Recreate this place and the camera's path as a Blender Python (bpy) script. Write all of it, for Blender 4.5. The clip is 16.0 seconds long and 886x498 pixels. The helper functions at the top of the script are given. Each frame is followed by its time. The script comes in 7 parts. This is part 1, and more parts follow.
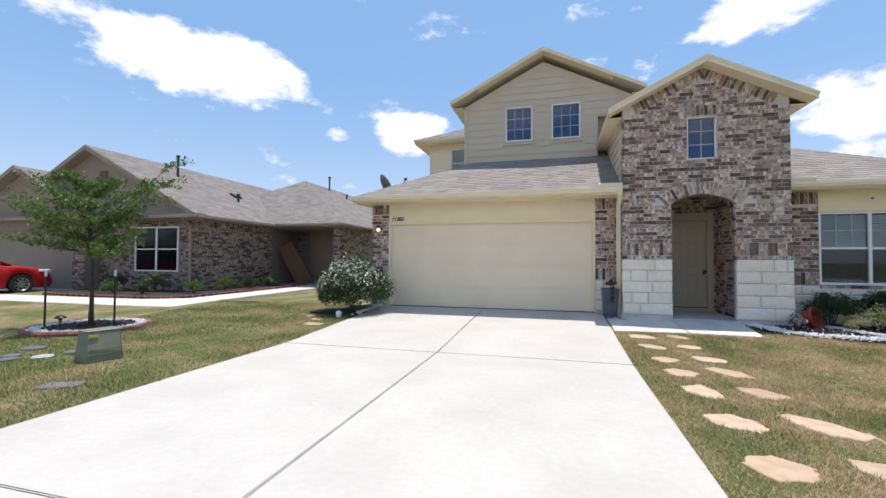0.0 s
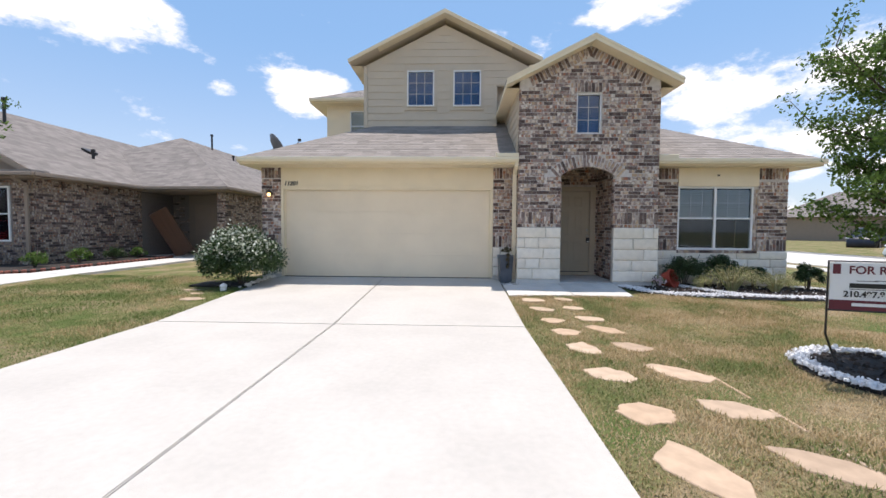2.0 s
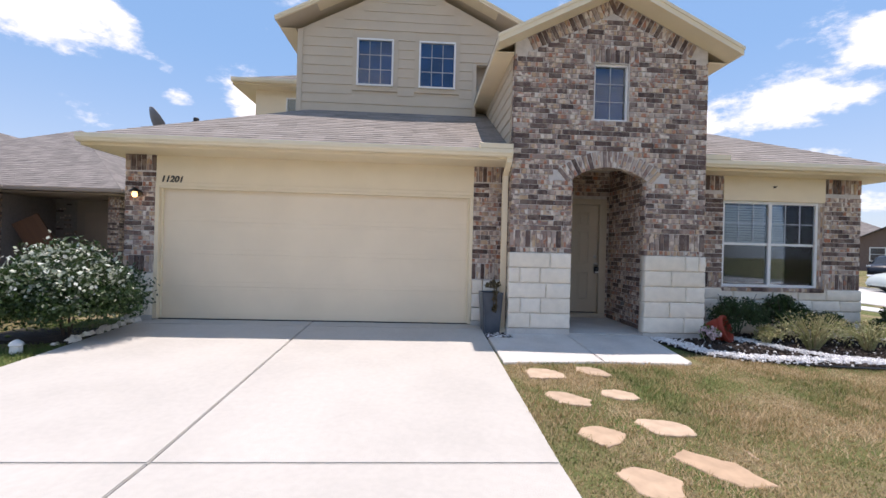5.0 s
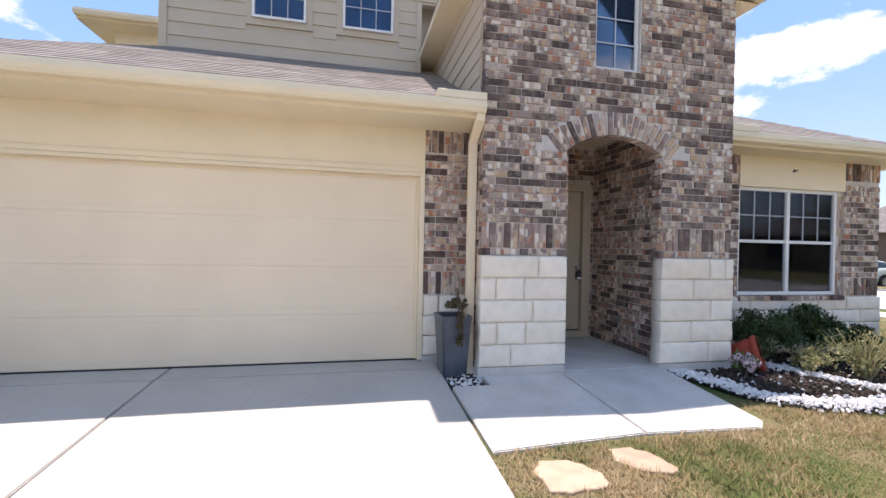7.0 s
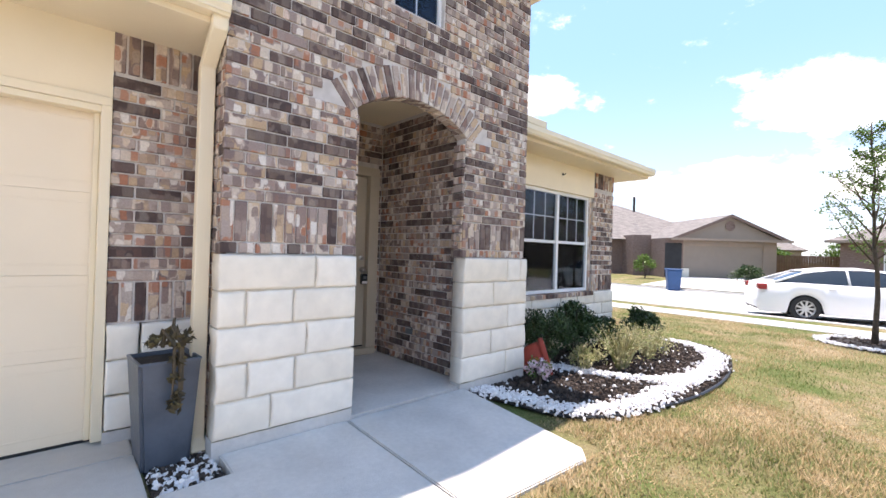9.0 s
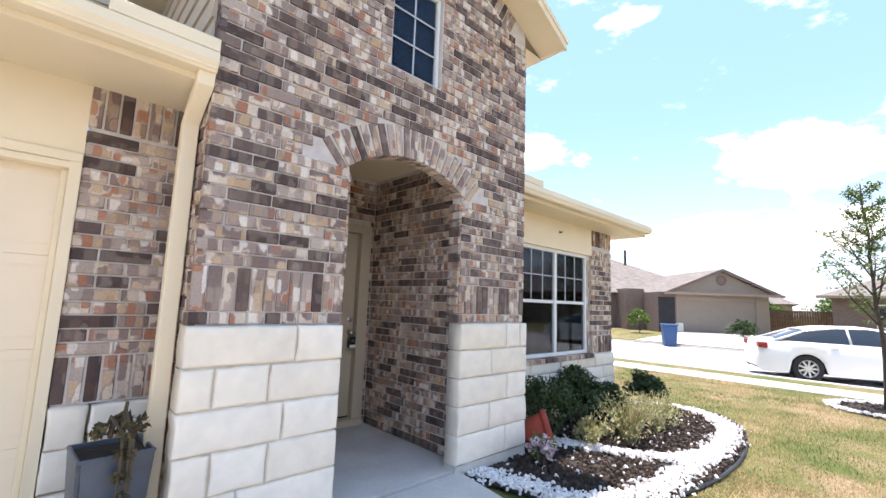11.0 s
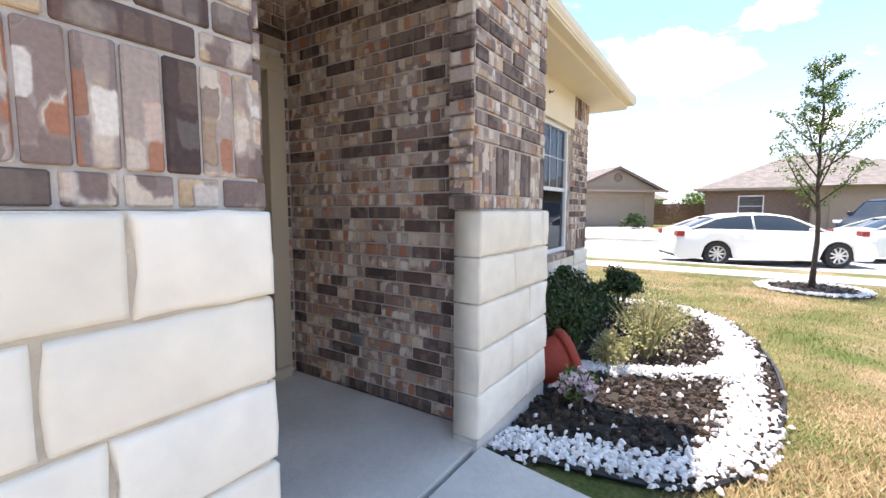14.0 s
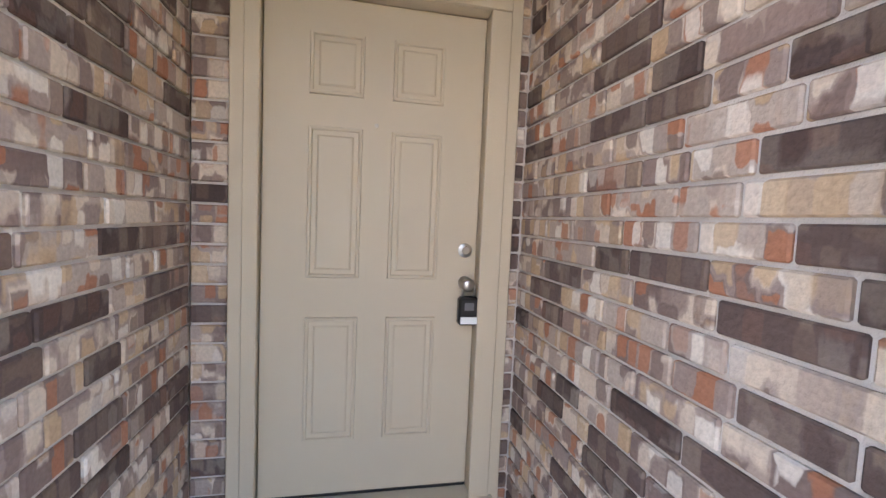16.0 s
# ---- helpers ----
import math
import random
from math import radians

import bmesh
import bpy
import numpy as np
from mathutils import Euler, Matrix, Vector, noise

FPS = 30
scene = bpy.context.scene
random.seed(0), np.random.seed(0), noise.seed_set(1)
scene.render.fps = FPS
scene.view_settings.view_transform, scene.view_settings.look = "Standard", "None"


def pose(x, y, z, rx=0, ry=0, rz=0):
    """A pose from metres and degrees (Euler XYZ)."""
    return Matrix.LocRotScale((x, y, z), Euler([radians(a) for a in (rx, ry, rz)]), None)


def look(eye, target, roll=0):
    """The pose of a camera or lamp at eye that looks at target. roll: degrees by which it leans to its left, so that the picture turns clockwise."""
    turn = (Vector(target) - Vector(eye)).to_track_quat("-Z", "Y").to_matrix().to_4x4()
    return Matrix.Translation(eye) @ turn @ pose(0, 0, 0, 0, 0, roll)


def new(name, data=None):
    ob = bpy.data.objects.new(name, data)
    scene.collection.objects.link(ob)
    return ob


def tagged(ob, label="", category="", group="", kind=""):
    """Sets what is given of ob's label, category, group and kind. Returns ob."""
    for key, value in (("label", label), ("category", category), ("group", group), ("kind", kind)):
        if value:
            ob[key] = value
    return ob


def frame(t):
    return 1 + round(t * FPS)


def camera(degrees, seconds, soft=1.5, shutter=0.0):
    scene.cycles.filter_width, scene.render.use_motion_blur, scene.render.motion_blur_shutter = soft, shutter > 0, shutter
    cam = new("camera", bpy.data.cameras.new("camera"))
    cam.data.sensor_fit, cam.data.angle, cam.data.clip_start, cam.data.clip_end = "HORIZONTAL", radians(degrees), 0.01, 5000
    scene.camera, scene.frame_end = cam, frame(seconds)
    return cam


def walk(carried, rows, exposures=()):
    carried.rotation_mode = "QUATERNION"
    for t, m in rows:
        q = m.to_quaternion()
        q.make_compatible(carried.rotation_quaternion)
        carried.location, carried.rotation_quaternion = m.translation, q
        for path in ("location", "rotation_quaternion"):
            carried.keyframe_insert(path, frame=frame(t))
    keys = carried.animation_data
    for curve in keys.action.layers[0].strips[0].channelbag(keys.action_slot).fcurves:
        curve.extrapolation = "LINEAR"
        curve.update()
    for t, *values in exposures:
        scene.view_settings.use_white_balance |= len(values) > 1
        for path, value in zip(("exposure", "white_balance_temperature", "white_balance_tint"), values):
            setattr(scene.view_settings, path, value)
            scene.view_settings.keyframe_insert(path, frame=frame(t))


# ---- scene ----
cam = camera(92.4, 16.0)
EXPOSURES = [(0.0, 0.42, 6750, 14), (1.5, 0.5, 6900, 16), (2.5, 0.42, 6850, 16), (3.5, 0.42, 6850, 17), (6.5, 0.52, 6900, 22), (7.0, 0.80, 7000, 22), (8.0, 1.0, 7050, 21), (8.5, 1.22, 7100, 21), (11.0, 1.35, 7200, 20), (12.5, 1.56, 7300, 20), (14.0, 1.46, 7300, 20), (15.0, 1.70, 7400, 23), (15.5, 2.08, 7500, 23), (16.0, 2.95, 7500, 22)]
PATH = [
    (0, (0.483, 1.521, 1.088), (-0.04, 3.451, 1.14), 0.3),
    (0.5, (0.463, 1.503, 1.141), (-0.225, 3.381, 1.161), 0.2),
    (1, (0.47, 1.505, 1.14), (-0.168, 3.401, 1.154), 0.8),
    (1.5, (0.488, 1.547, 1.093), (0.15, 3.518, 1.076), -0.1),
    (2, (0.5, 1.712, 1.071), (0.427, 3.709, 0.978), 0.4),
    (2.5, (0.54, 2.099, 1.132), (0.52, 4.099, 1.142), 1.6),
    (3, (0.509, 2.55, 1.114), (0.567, 4.548, 1.082), 1.2),
    (3.5, (0.526, 3.075, 1.12), (0.626, 5.072, 1.068), 0.8),
    (3.7, (0.538, 3.296, 1.152), (0.561, 5.296, 1.152), 1.6),
    (6, (0.403, 5.861, 1.141), (0.567, 7.855, 1.139), 1.6),
    (6.5, (0.419, 6.403, 1.164), (0.569, 8.398, 1.19), 2.7),
    (7, (0.504, 6.935, 1.202), (0.927, 8.889, 1.19), 1.2),
    (7.5, (0.629, 7.411, 1.235), (1.279, 9.302, 1.272), 1.5),
    (8, (0.773, 7.788, 1.222), (1.799, 9.504, 1.267), 0.9),
    (8.5, (0.938, 8.049, 1.178), (2.239, 9.568, 1.159), 0.3),
    (10.8, (1.186, 8.389, 1.276), (2.561, 9.833, 1.432), 2.3),
    (11, (1.192, 8.404, 1.296), (2.547, 9.854, 1.546), 2.1),
    (11.5, (1.179, 8.411, 1.295), (2.5, 9.882, 1.595), 2.4),
    (12, (1.202, 8.561, 1.237), (2.467, 10.108, 1.317), 4.3),
    (12.5, (1.246, 8.919, 1.195), (2.589, 10.402, 1.181), 2.2),
    (13, (1.437, 9.327, 1.127), (2.838, 10.753, 1.041), 0.8),
    (13.5, (1.688, 9.664, 1.118), (3.174, 10.997, 0.993), 0.9),
    (14, (2.026, 9.994, 1.126), (3.687, 11.092, 0.942), 0.1),
    (14.5, (2.434, 10.183, 1.15), (3.999, 11.411, 0.935), 2.5),
    (15, (2.778, 10.389, 1.143), (4.151, 11.829, 0.944), 2.3),
    (15.5, (3.089, 10.624, 1.172), (4.112, 12.332, 0.98), 0.4),
    (16, (3.29, 10.87, 1.197), (3.696, 12.824, 1.062), 2.5),
]
walk(cam, [(t, look(eye, target, roll)) for t, eye, target, roll in PATH], EXPOSURES)

# ---- world, sun ----
SUN_DIR = Vector((0.07, 0.14, 1.0)).normalized()
world = bpy.data.worlds.new("world")
scene.world = world
world.use_nodes = True
wn, wl = world.node_tree.nodes, world.node_tree.links
wn.clear()


def wnode(kind, **kw):
    n = wn.new(kind)
    for k, v in kw.items():
        n.inputs[k].default_value = v
    return n


w_out = wn.new("ShaderNodeOutputWorld")
w_bg = wnode("ShaderNodeBackground", Strength=0.15)
w_sky = wn.new("ShaderNodeTexSky")
w_sky.sky_type = "NISHITA"
w_sky.sun_disc = False
w_sky.sun_elevation = math.asin(SUN_DIR.z)
w_sky.sun_rotation = math.atan2(SUN_DIR.x, SUN_DIR.y)
w_sky.dust_density = 0.6
w_sky.ozone_density = 2.0
w_co = wn.new("ShaderNodeTexCoord")

# cumulus clouds: (direction, half width, half height, strength)
CLOUDS = [
    ((-0.67, 0.64, 0.372), 0.175, 0.062, 1.0), ((-0.468, 0.84, 0.273), 0.026, 0.016, 0.8), ((-0.308, 0.906, 0.285), 0.066, 0.040, 0.9),
    ((0.33, 0.845, 0.432), 0.095, 0.036, 1.0), ((0.50, 0.82, 0.268), 0.12, 0.050, 0.9), ((0.62, 0.735, 0.275), 0.11, 0.050, 0.9),
    ((0.60, 0.78, 0.17), 0.15, 0.030, 0.62), ((0.75, 0.566, 0.336), 0.115, 0.038, 1.0), ((0.68, 0.73, 0.10), 0.12, 0.020, 0.6),
    ((0.95, 0.105, 0.293), 0.115, 0.056, 1.0), ((0.783, 0.52, 0.341), 0.04, 0.028, 0.8), ((0.955, 0.26, 0.15), 0.19, 0.034, 0.66),
    ((0.769, 0.312, 0.558), 0.055, 0.014, 0.7), ((0.943, -0.051, 0.335), 0.05, 0.030, 0.9), ((0.985, 0.03, 0.145), 0.22, 0.036, 0.68),
    ((-0.95, 0.2, 0.3), 0.2, 0.07, 0.9), ((-0.4, -0.85, 0.35), 0.3, 0.1, 1.0), ((0.5, -0.8, 0.3), 0.3, 0.09, 1.0), ((-0.85, -0.45, 0.28), 0.25, 0.08, 0.9),
]
w_norm = wn.new("ShaderNodeVectorMath")
w_norm.operation = "NORMALIZE"
wl.new(w_co.outputs["Generated"], w_norm.inputs[0])
w_noise = wnode("ShaderNodeTexNoise", Scale=7.0, Detail=9.0, Roughness=0.62)
w_map = wn.new("ShaderNodeMapping")
w_map.inputs["Scale"].default_value = (1, 1, 2.0)
wl.new(w_norm.outputs[0], w_map.inputs["Vector"])
wl.new(w_map.outputs[0], w_noise.inputs["Vector"])
total = None
for d, hw, hh, k in CLOUDS:
    d = Vector(d).normalized()
    side = Vector((d.y, -d.x, 0)).normalized()
    up = side.cross(d)
    terms = []
    for axis, half in ((side, hw), (up, hh)):
        dot = wn.new("ShaderNodeVectorMath")
        dot.operation = "DOT_PRODUCT"
        dot.inputs[1].default_value = axis / half
        sub = wn.new("ShaderNodeVectorMath")
        sub.operation = "SUBTRACT"
        sub.inputs[1].default_value = d
        wl.new(w_norm.outputs[0], sub.inputs[0])
        wl.new(sub.outputs[0], dot.inputs[0])
        sq = wn.new("ShaderNodeMath")
        sq.operation = "MULTIPLY"
        wl.new(dot.outputs["Value"], sq.inputs[0])
        wl.new(dot.outputs["Value"], sq.inputs[1])
        terms.append(sq)
    back = wn.new("ShaderNodeVectorMath")
    back.operation = "DOT_PRODUCT"
    back.inputs[1].default_value = d
    wl.new(w_norm.outputs[0], back.inputs[0])
    front = wn.new("ShaderNodeMath")
    front.operation = "GREATER_THAN"
    front.inputs[1].default_value = 0.5
    wl.new(back.outputs["Value"], front.inputs[0])
    add = wn.new("ShaderNodeMath")
    add.operation = "ADD"
    wl.new(terms[0].outputs[0], add.inputs[0])
    wl.new(terms[1].outputs[0], add.inputs[1])
    fall = wn.new("ShaderNodeMapRange")
    fall.inputs["From Min"].default_value = 0.0
    fall.inputs["From Max"].default_value = 2.2
    fall.inputs["To Min"].default_value = k * 1.35
    fall.inputs["To Max"].default_value = 0.0
    wl.new(add.outputs[0], fall.inputs["Value"])
    m = wn.new("ShaderNodeMath")
    m.operation = "MULTIPLY"
    wl.new(fall.outputs[0], m.inputs[0])
    wl.new(front.outputs[0], m.inputs[1])
    if total is None:
        total = m
    else:
        mx = wn.new("ShaderNodeMath")
        mx.operation = "MAXIMUM"
        wl.new(total.outputs[0], mx.inputs[0])
        wl.new(m.outputs[0], mx.inputs[1])
        total = mx
w_add = wn.new("ShaderNodeMath")
w_add.operation = "MULTIPLY_ADD"
w_add.inputs[1].default_value = 1.0
wl.new(total.outputs[0], w_add.inputs[0])
w_n2 = wn.new("ShaderNodeMath")
w_n2.operation = "MULTIPLY_ADD"
w_n2.inputs[1].default_value = 4.2
w_n2.inputs[2].default_value = -2.1
wl.new(w_noise.outputs["Fac"], w_n2.inputs[0])
wl.new(w_n2.outputs[0], w_add.inputs[2])
w_ramp = wn.new("ShaderNodeMapRange")
w_ramp.interpolation_type = "SMOOTHSTEP"
w_ramp.inputs["From Min"].default_value = 0.34
w_ramp.inputs["From Max"].default_value = 1.12
wl.new(w_add.outputs[0], w_ramp.inputs["Value"])
w_mix = wn.new("ShaderNodeMix")
w_mix.data_type = "RGBA"
w_mix.inputs["B"].default_value = (6.2, 6.3, 6.5, 1)
# haze that whitens the sky towards the horizon
w_sep = wn.new("ShaderNodeSeparateXYZ")
wl.new(w_norm.outputs[0], w_sep.inputs[0])
w_haze = wn.new("ShaderNodeMapRange")
w_haze.interpolation_type = "SMOOTHSTEP"
w_haze.inputs["From Min"].default_value = 0.0
w_haze.inputs["From Max"].default_value = 0.42
w_haze.inputs["To Min"].default_value = 1.0
w_haze.inputs["To Max"].default_value = 0.0
wl.new(w_sep.outputs["Z"], w_haze.inputs["Value"])
w_hm = wn.new("ShaderNodeMix")
w_hm.data_type = "RGBA"
w_hm.inputs["Factor"].default_value = 0.62
w_tone = wn.new("ShaderNodeMix")
w_tone.data_type = "RGBA"
w_tone.inputs["A"].default_value = (1.08, 2.42, 4.3, 1)
w_tone.inputs["B"].default_value = (2.3, 3.0, 4.1, 1)
wl.new(w_haze.outputs[0], w_tone.inputs["Factor"])
wl.new(w_tone.outputs["Result"], w_hm.inputs["B"])
wl.new(w_sky.outputs[0], w_hm.inputs["A"])
wl.new(w_hm.outputs["Result"], w_mix.inputs["A"])
wl.new(w_ramp.outputs[0], w_mix.inputs["Factor"])
wl.new(w_mix.outputs["Result"], w_bg.inputs["Color"])
wl.new(w_bg.outputs[0], w_out.inputs[0])

sun = new("sun", bpy.data.lights.new("sun", "SUN"))
sun.data.energy = 3.8
sun.data.angle = radians(0.55)
sun.data.color = (1.0, 0.965, 0.90)
sun.matrix_world = look(SUN_DIR * 50, (0, 0, 0))


# ---- materials ----
def mat(name, base, rough=0.6, var=0.0, scale=8.0, bump=0.0, bscale=60.0, metal=0.0, fine=0.0, col2=None, stretch=(1, 1, 1), spec=0.5, coat=0.0):
    """A surface whose colour varies at two scales, with fine relief."""
    m = bpy.data.materials.new(name)
    m.use_nodes = True
    n, l = m.node_tree.nodes, m.node_tree.links
    b = n["Principled BSDF"]
    b.inputs["Roughness"].default_value = rough
    b.inputs["Metallic"].default_value = metal
    b.inputs["Specular IOR Level"].default_value = spec
    b.inputs["Coat Weight"].default_value = coat
    b.inputs["Base Color"].default_value = (*base, 1)
    co = n.new("ShaderNodeTexCoord")
    mp = n.new("ShaderNodeMapping")
    mp.inputs["Scale"].default_value = stretch
    l.new(co.outputs["Object"], mp.inputs["Vector"])
    if var or col2:
        big = n.new("ShaderNodeTexNoise")
        big.inputs["Scale"].default_value = scale
        big.inputs["Detail"].default_value = 5
        l.new(mp.outputs[0], big.inputs["Vector"])
        mix = n.new("ShaderNodeMix")
        mix.data_type = "RGBA"
        c2 = col2 or tuple(c * (1 - var) for c in base)
        mix.inputs["A"].default_value = (*base, 1)
        mix.inputs["B"].default_value = (*c2, 1)
        r = n.new("ShaderNodeMapRange")
        r.inputs["From Min"].default_value = 0.38
        r.inputs["From Max"].default_value = 0.66
        l.new(big.outputs["Fac"], r.inputs["Value"])
        l.new(r.outputs[0], mix.inputs["Factor"])
        last = mix
        if fine:
            sm = n.new("ShaderNodeTexNoise")
            sm.inputs["Scale"].default_value = scale * 14
            sm.inputs["Detail"].default_value = 3
            l.new(mp.outputs[0], sm.inputs["Vector"])
            hs = n.new("ShaderNodeHueSaturation")
            mr = n.new("ShaderNodeMapRange")
            mr.inputs["To Min"].default_value = 1 - fine
            mr.inputs["To Max"].default_value = 1 + fine
            l.new(sm.outputs["Fac"], mr.inputs["Value"])
            l.new(mr.outputs[0], hs.inputs["Value"])
            l.new(mix.outputs["Result"], hs.inputs["Color"])
            l.new(hs.outputs[0], b.inputs["Base Color"])
        else:
            l.new(mix.outputs["Result"], b.inputs["Base Color"])
    if bump:
        bn = n.new("ShaderNodeTexNoise")
        bn.inputs["Scale"].default_value = bscale
        bn.inputs["Detail"].default_value = 4
        l.new(mp.outputs[0], bn.inputs["Vector"])
        bp = n.new("ShaderNodeBump")
        bp.inputs["Strength"].default_value = bump
        bp.inputs["Distance"].default_value = 0.01
        l.new(bn.outputs["Fac"], bp.inputs["Height"])
        l.new(bp.outputs[0], b.inputs["Normal"])
    return m


def brick_mat(name, island, shift=0.0, dark=0.0):
    """Tumbled brick: some dark brown, most taupe with blotches of cream, tan, grey and rust."""
    m = bpy.data.materials.new(name)
    m.use_nodes = True
    n, l = m.node_tree.nodes, m.node_tree.links
    b = n["Principled BSDF"]
    b.inputs["Roughness"].default_value = 0.85
    if island:
        rnd = n.new("ShaderNodeNewGeometry").outputs["Random Per Island"]
        co = n.new("ShaderNodeTexCoord").outputs["Object"]
    else:
        rnd = n.new("ShaderNodeObjectInfo").outputs["Random"]
        co = n.new("ShaderNodeNewGeometry").outputs["Position"]
    body = n.new("ShaderNodeValToRGB")
    body.color_ramp.interpolation = "CONSTANT"
    e = body.color_ramp.elements
    cols = [(0.0, (0.070, 0.044, 0.040)), (0.14, (0.110, 0.072, 0.064)), (0.28, (0.20, 0.140, 0.125)), (0.40, (0.30, 0.225, 0.20)), (0.54, (0.38, 0.30, 0.26)),
            (0.68, (0.27, 0.19, 0.165)), (0.80, (0.44, 0.36, 0.31)), (0.92, (0.25, 0.185, 0.17))]
    while len(e) < len(cols):
        e.new(0.5)
    for k, (p, c) in zip(e, cols):
        k.position, k.color = p, (*[v * (1 - dark) for v in c], 1)
    l.new(rnd, body.inputs[0])
    # soft chunks of other colours; dark bricks take few
    st = n.new("ShaderNodeMapRange")
    st.inputs["From Min"].default_value = 0.27
    st.inputs["From Max"].default_value = 0.36
    st.inputs["To Min"].default_value = 0.12
    l.new(rnd, st.inputs["Value"])
    xyz = n.new("ShaderNodeSeparateXYZ")
    l.new(co, xyz.inputs[0])
    run = n.new("ShaderNodeMath")
    run.operation = "ADD"
    l.new(xyz.outputs["X"], run.inputs[0])
    l.new(xyz.outputs["Y"], run.inputs[1])
    flat = n.new("ShaderNodeCombineXYZ")
    l.new(run.outputs[0], flat.inputs["X"])
    l.new(xyz.outputs["Z"], flat.inputs["Y"])
    mp = n.new("ShaderNodeVectorMath")
    mp.operation = "MULTIPLY_ADD"
    mp.inputs[1].default_value = (21, 11, 1)
    l.new(flat.outputs[0], mp.inputs[0])
    sc = n.new("ShaderNodeMath")
    sc.operation = "MULTIPLY"
    sc.inputs[1].default_value = 53.0 + shift
    l.new(rnd, sc.inputs[0])
    l.new(sc.outputs[0], mp.inputs[2])
    wob = n.new("ShaderNodeTexNoise")
    wob.inputs["Scale"].default_value = 2.6
    wob.inputs["Detail"].default_value = 2
    l.new(mp.outputs[0], wob.inputs["Vector"])
    wv = n.new("ShaderNodeVectorMath")
    wv.operation = "MULTIPLY_ADD"
    wv.inputs[1].default_value = (0.16, 0.20, 0.1)
    l.new(wob.outputs["Color"], wv.inputs[0])
    l.new(mp.outputs[0], wv.inputs[2])
    vor = n.new("ShaderNodeTexVoronoi")
    vor.distance = "CHEBYCHEV"
    vor.feature = "SMOOTH_F1"
    vor.inputs["Scale"].default_value = 1.0
    vor.inputs["Smoothness"].default_value = 0.48
    vor.inputs["Randomness"].default_value = 0.55
    l.new(wv.outputs[0], vor.inputs["Vector"])
    sep = n.new("ShaderNodeSeparateColor")
    l.new(vor.outputs["Color"], sep.inputs[0])
    prev = body.outputs[0]
    for c, ch, lo, hi in (((0.43, 0.335, 0.28), 0, 0.36, 0.56), ((0.66, 0.55, 0.445), 0, 0.56, 0.76), ((0.185, 0.125, 0.11), 1, 0.66, 0.82), ((0.40, 0.15, 0.075), 2, 0.74, 0.88), ((0.74, 0.68, 0.61), 1, 0.24, 0.08), ((0.52, 0.36, 0.22), 2, 0.24, 0.10)):
        mk = n.new("ShaderNodeMapRange")
        mk.interpolation_type = "SMOOTHSTEP"
        mk.inputs["From Min"].default_value = lo
        mk.inputs["From Max"].default_value = hi
        mk.inputs["To Max"].default_value = 0.80
        l.new(sep.outputs[ch], mk.inputs["Value"])
        fc = n.new("ShaderNodeMath")
        fc.operation = "MULTIPLY"
        l.new(mk.outputs[0], fc.inputs[0])
        l.new(st.outputs[0], fc.inputs[1])
        mix = n.new("ShaderNodeMix")
        mix.data_type = "RGBA"
        mix.inputs["B"].default_value = (*[v * (1 - dark) for v in c], 1)
        l.new(fc.outputs[0], mix.inputs["Factor"])
        l.new(prev, mix.inputs["A"])
        prev = mix.outputs["Result"]
    gr = n.new("ShaderNodeTexNoise")
    gr.inputs["Scale"].default_value = 90
    gr.inputs["Detail"].default_value = 4
    l.new(co, gr.inputs["Vector"])
    mr = n.new("ShaderNodeMapRange")
    mr.inputs["To Min"].default_value = 0.72
    mr.inputs["To Max"].default_value = 1.28
    l.new(gr.outputs["Fac"], mr.inputs["Value"])
    hs = n.new("ShaderNodeHueSaturation")
    l.new(mr.outputs[0], hs.inputs["Value"])
    l.new(mix.outputs["Result"], hs.inputs["Color"])
    l.new(hs.outputs[0], b.inputs["Base Color"])
    bp = n.new("ShaderNodeBump")
    bp.inputs["Strength"].default_value = 0.6
    bp.inputs["Distance"].default_value = 0.006
    l.new(gr.outputs["Fac"], bp.inputs["Height"])
    l.new(bp.outputs[0], b.inputs["Normal"])
    return m


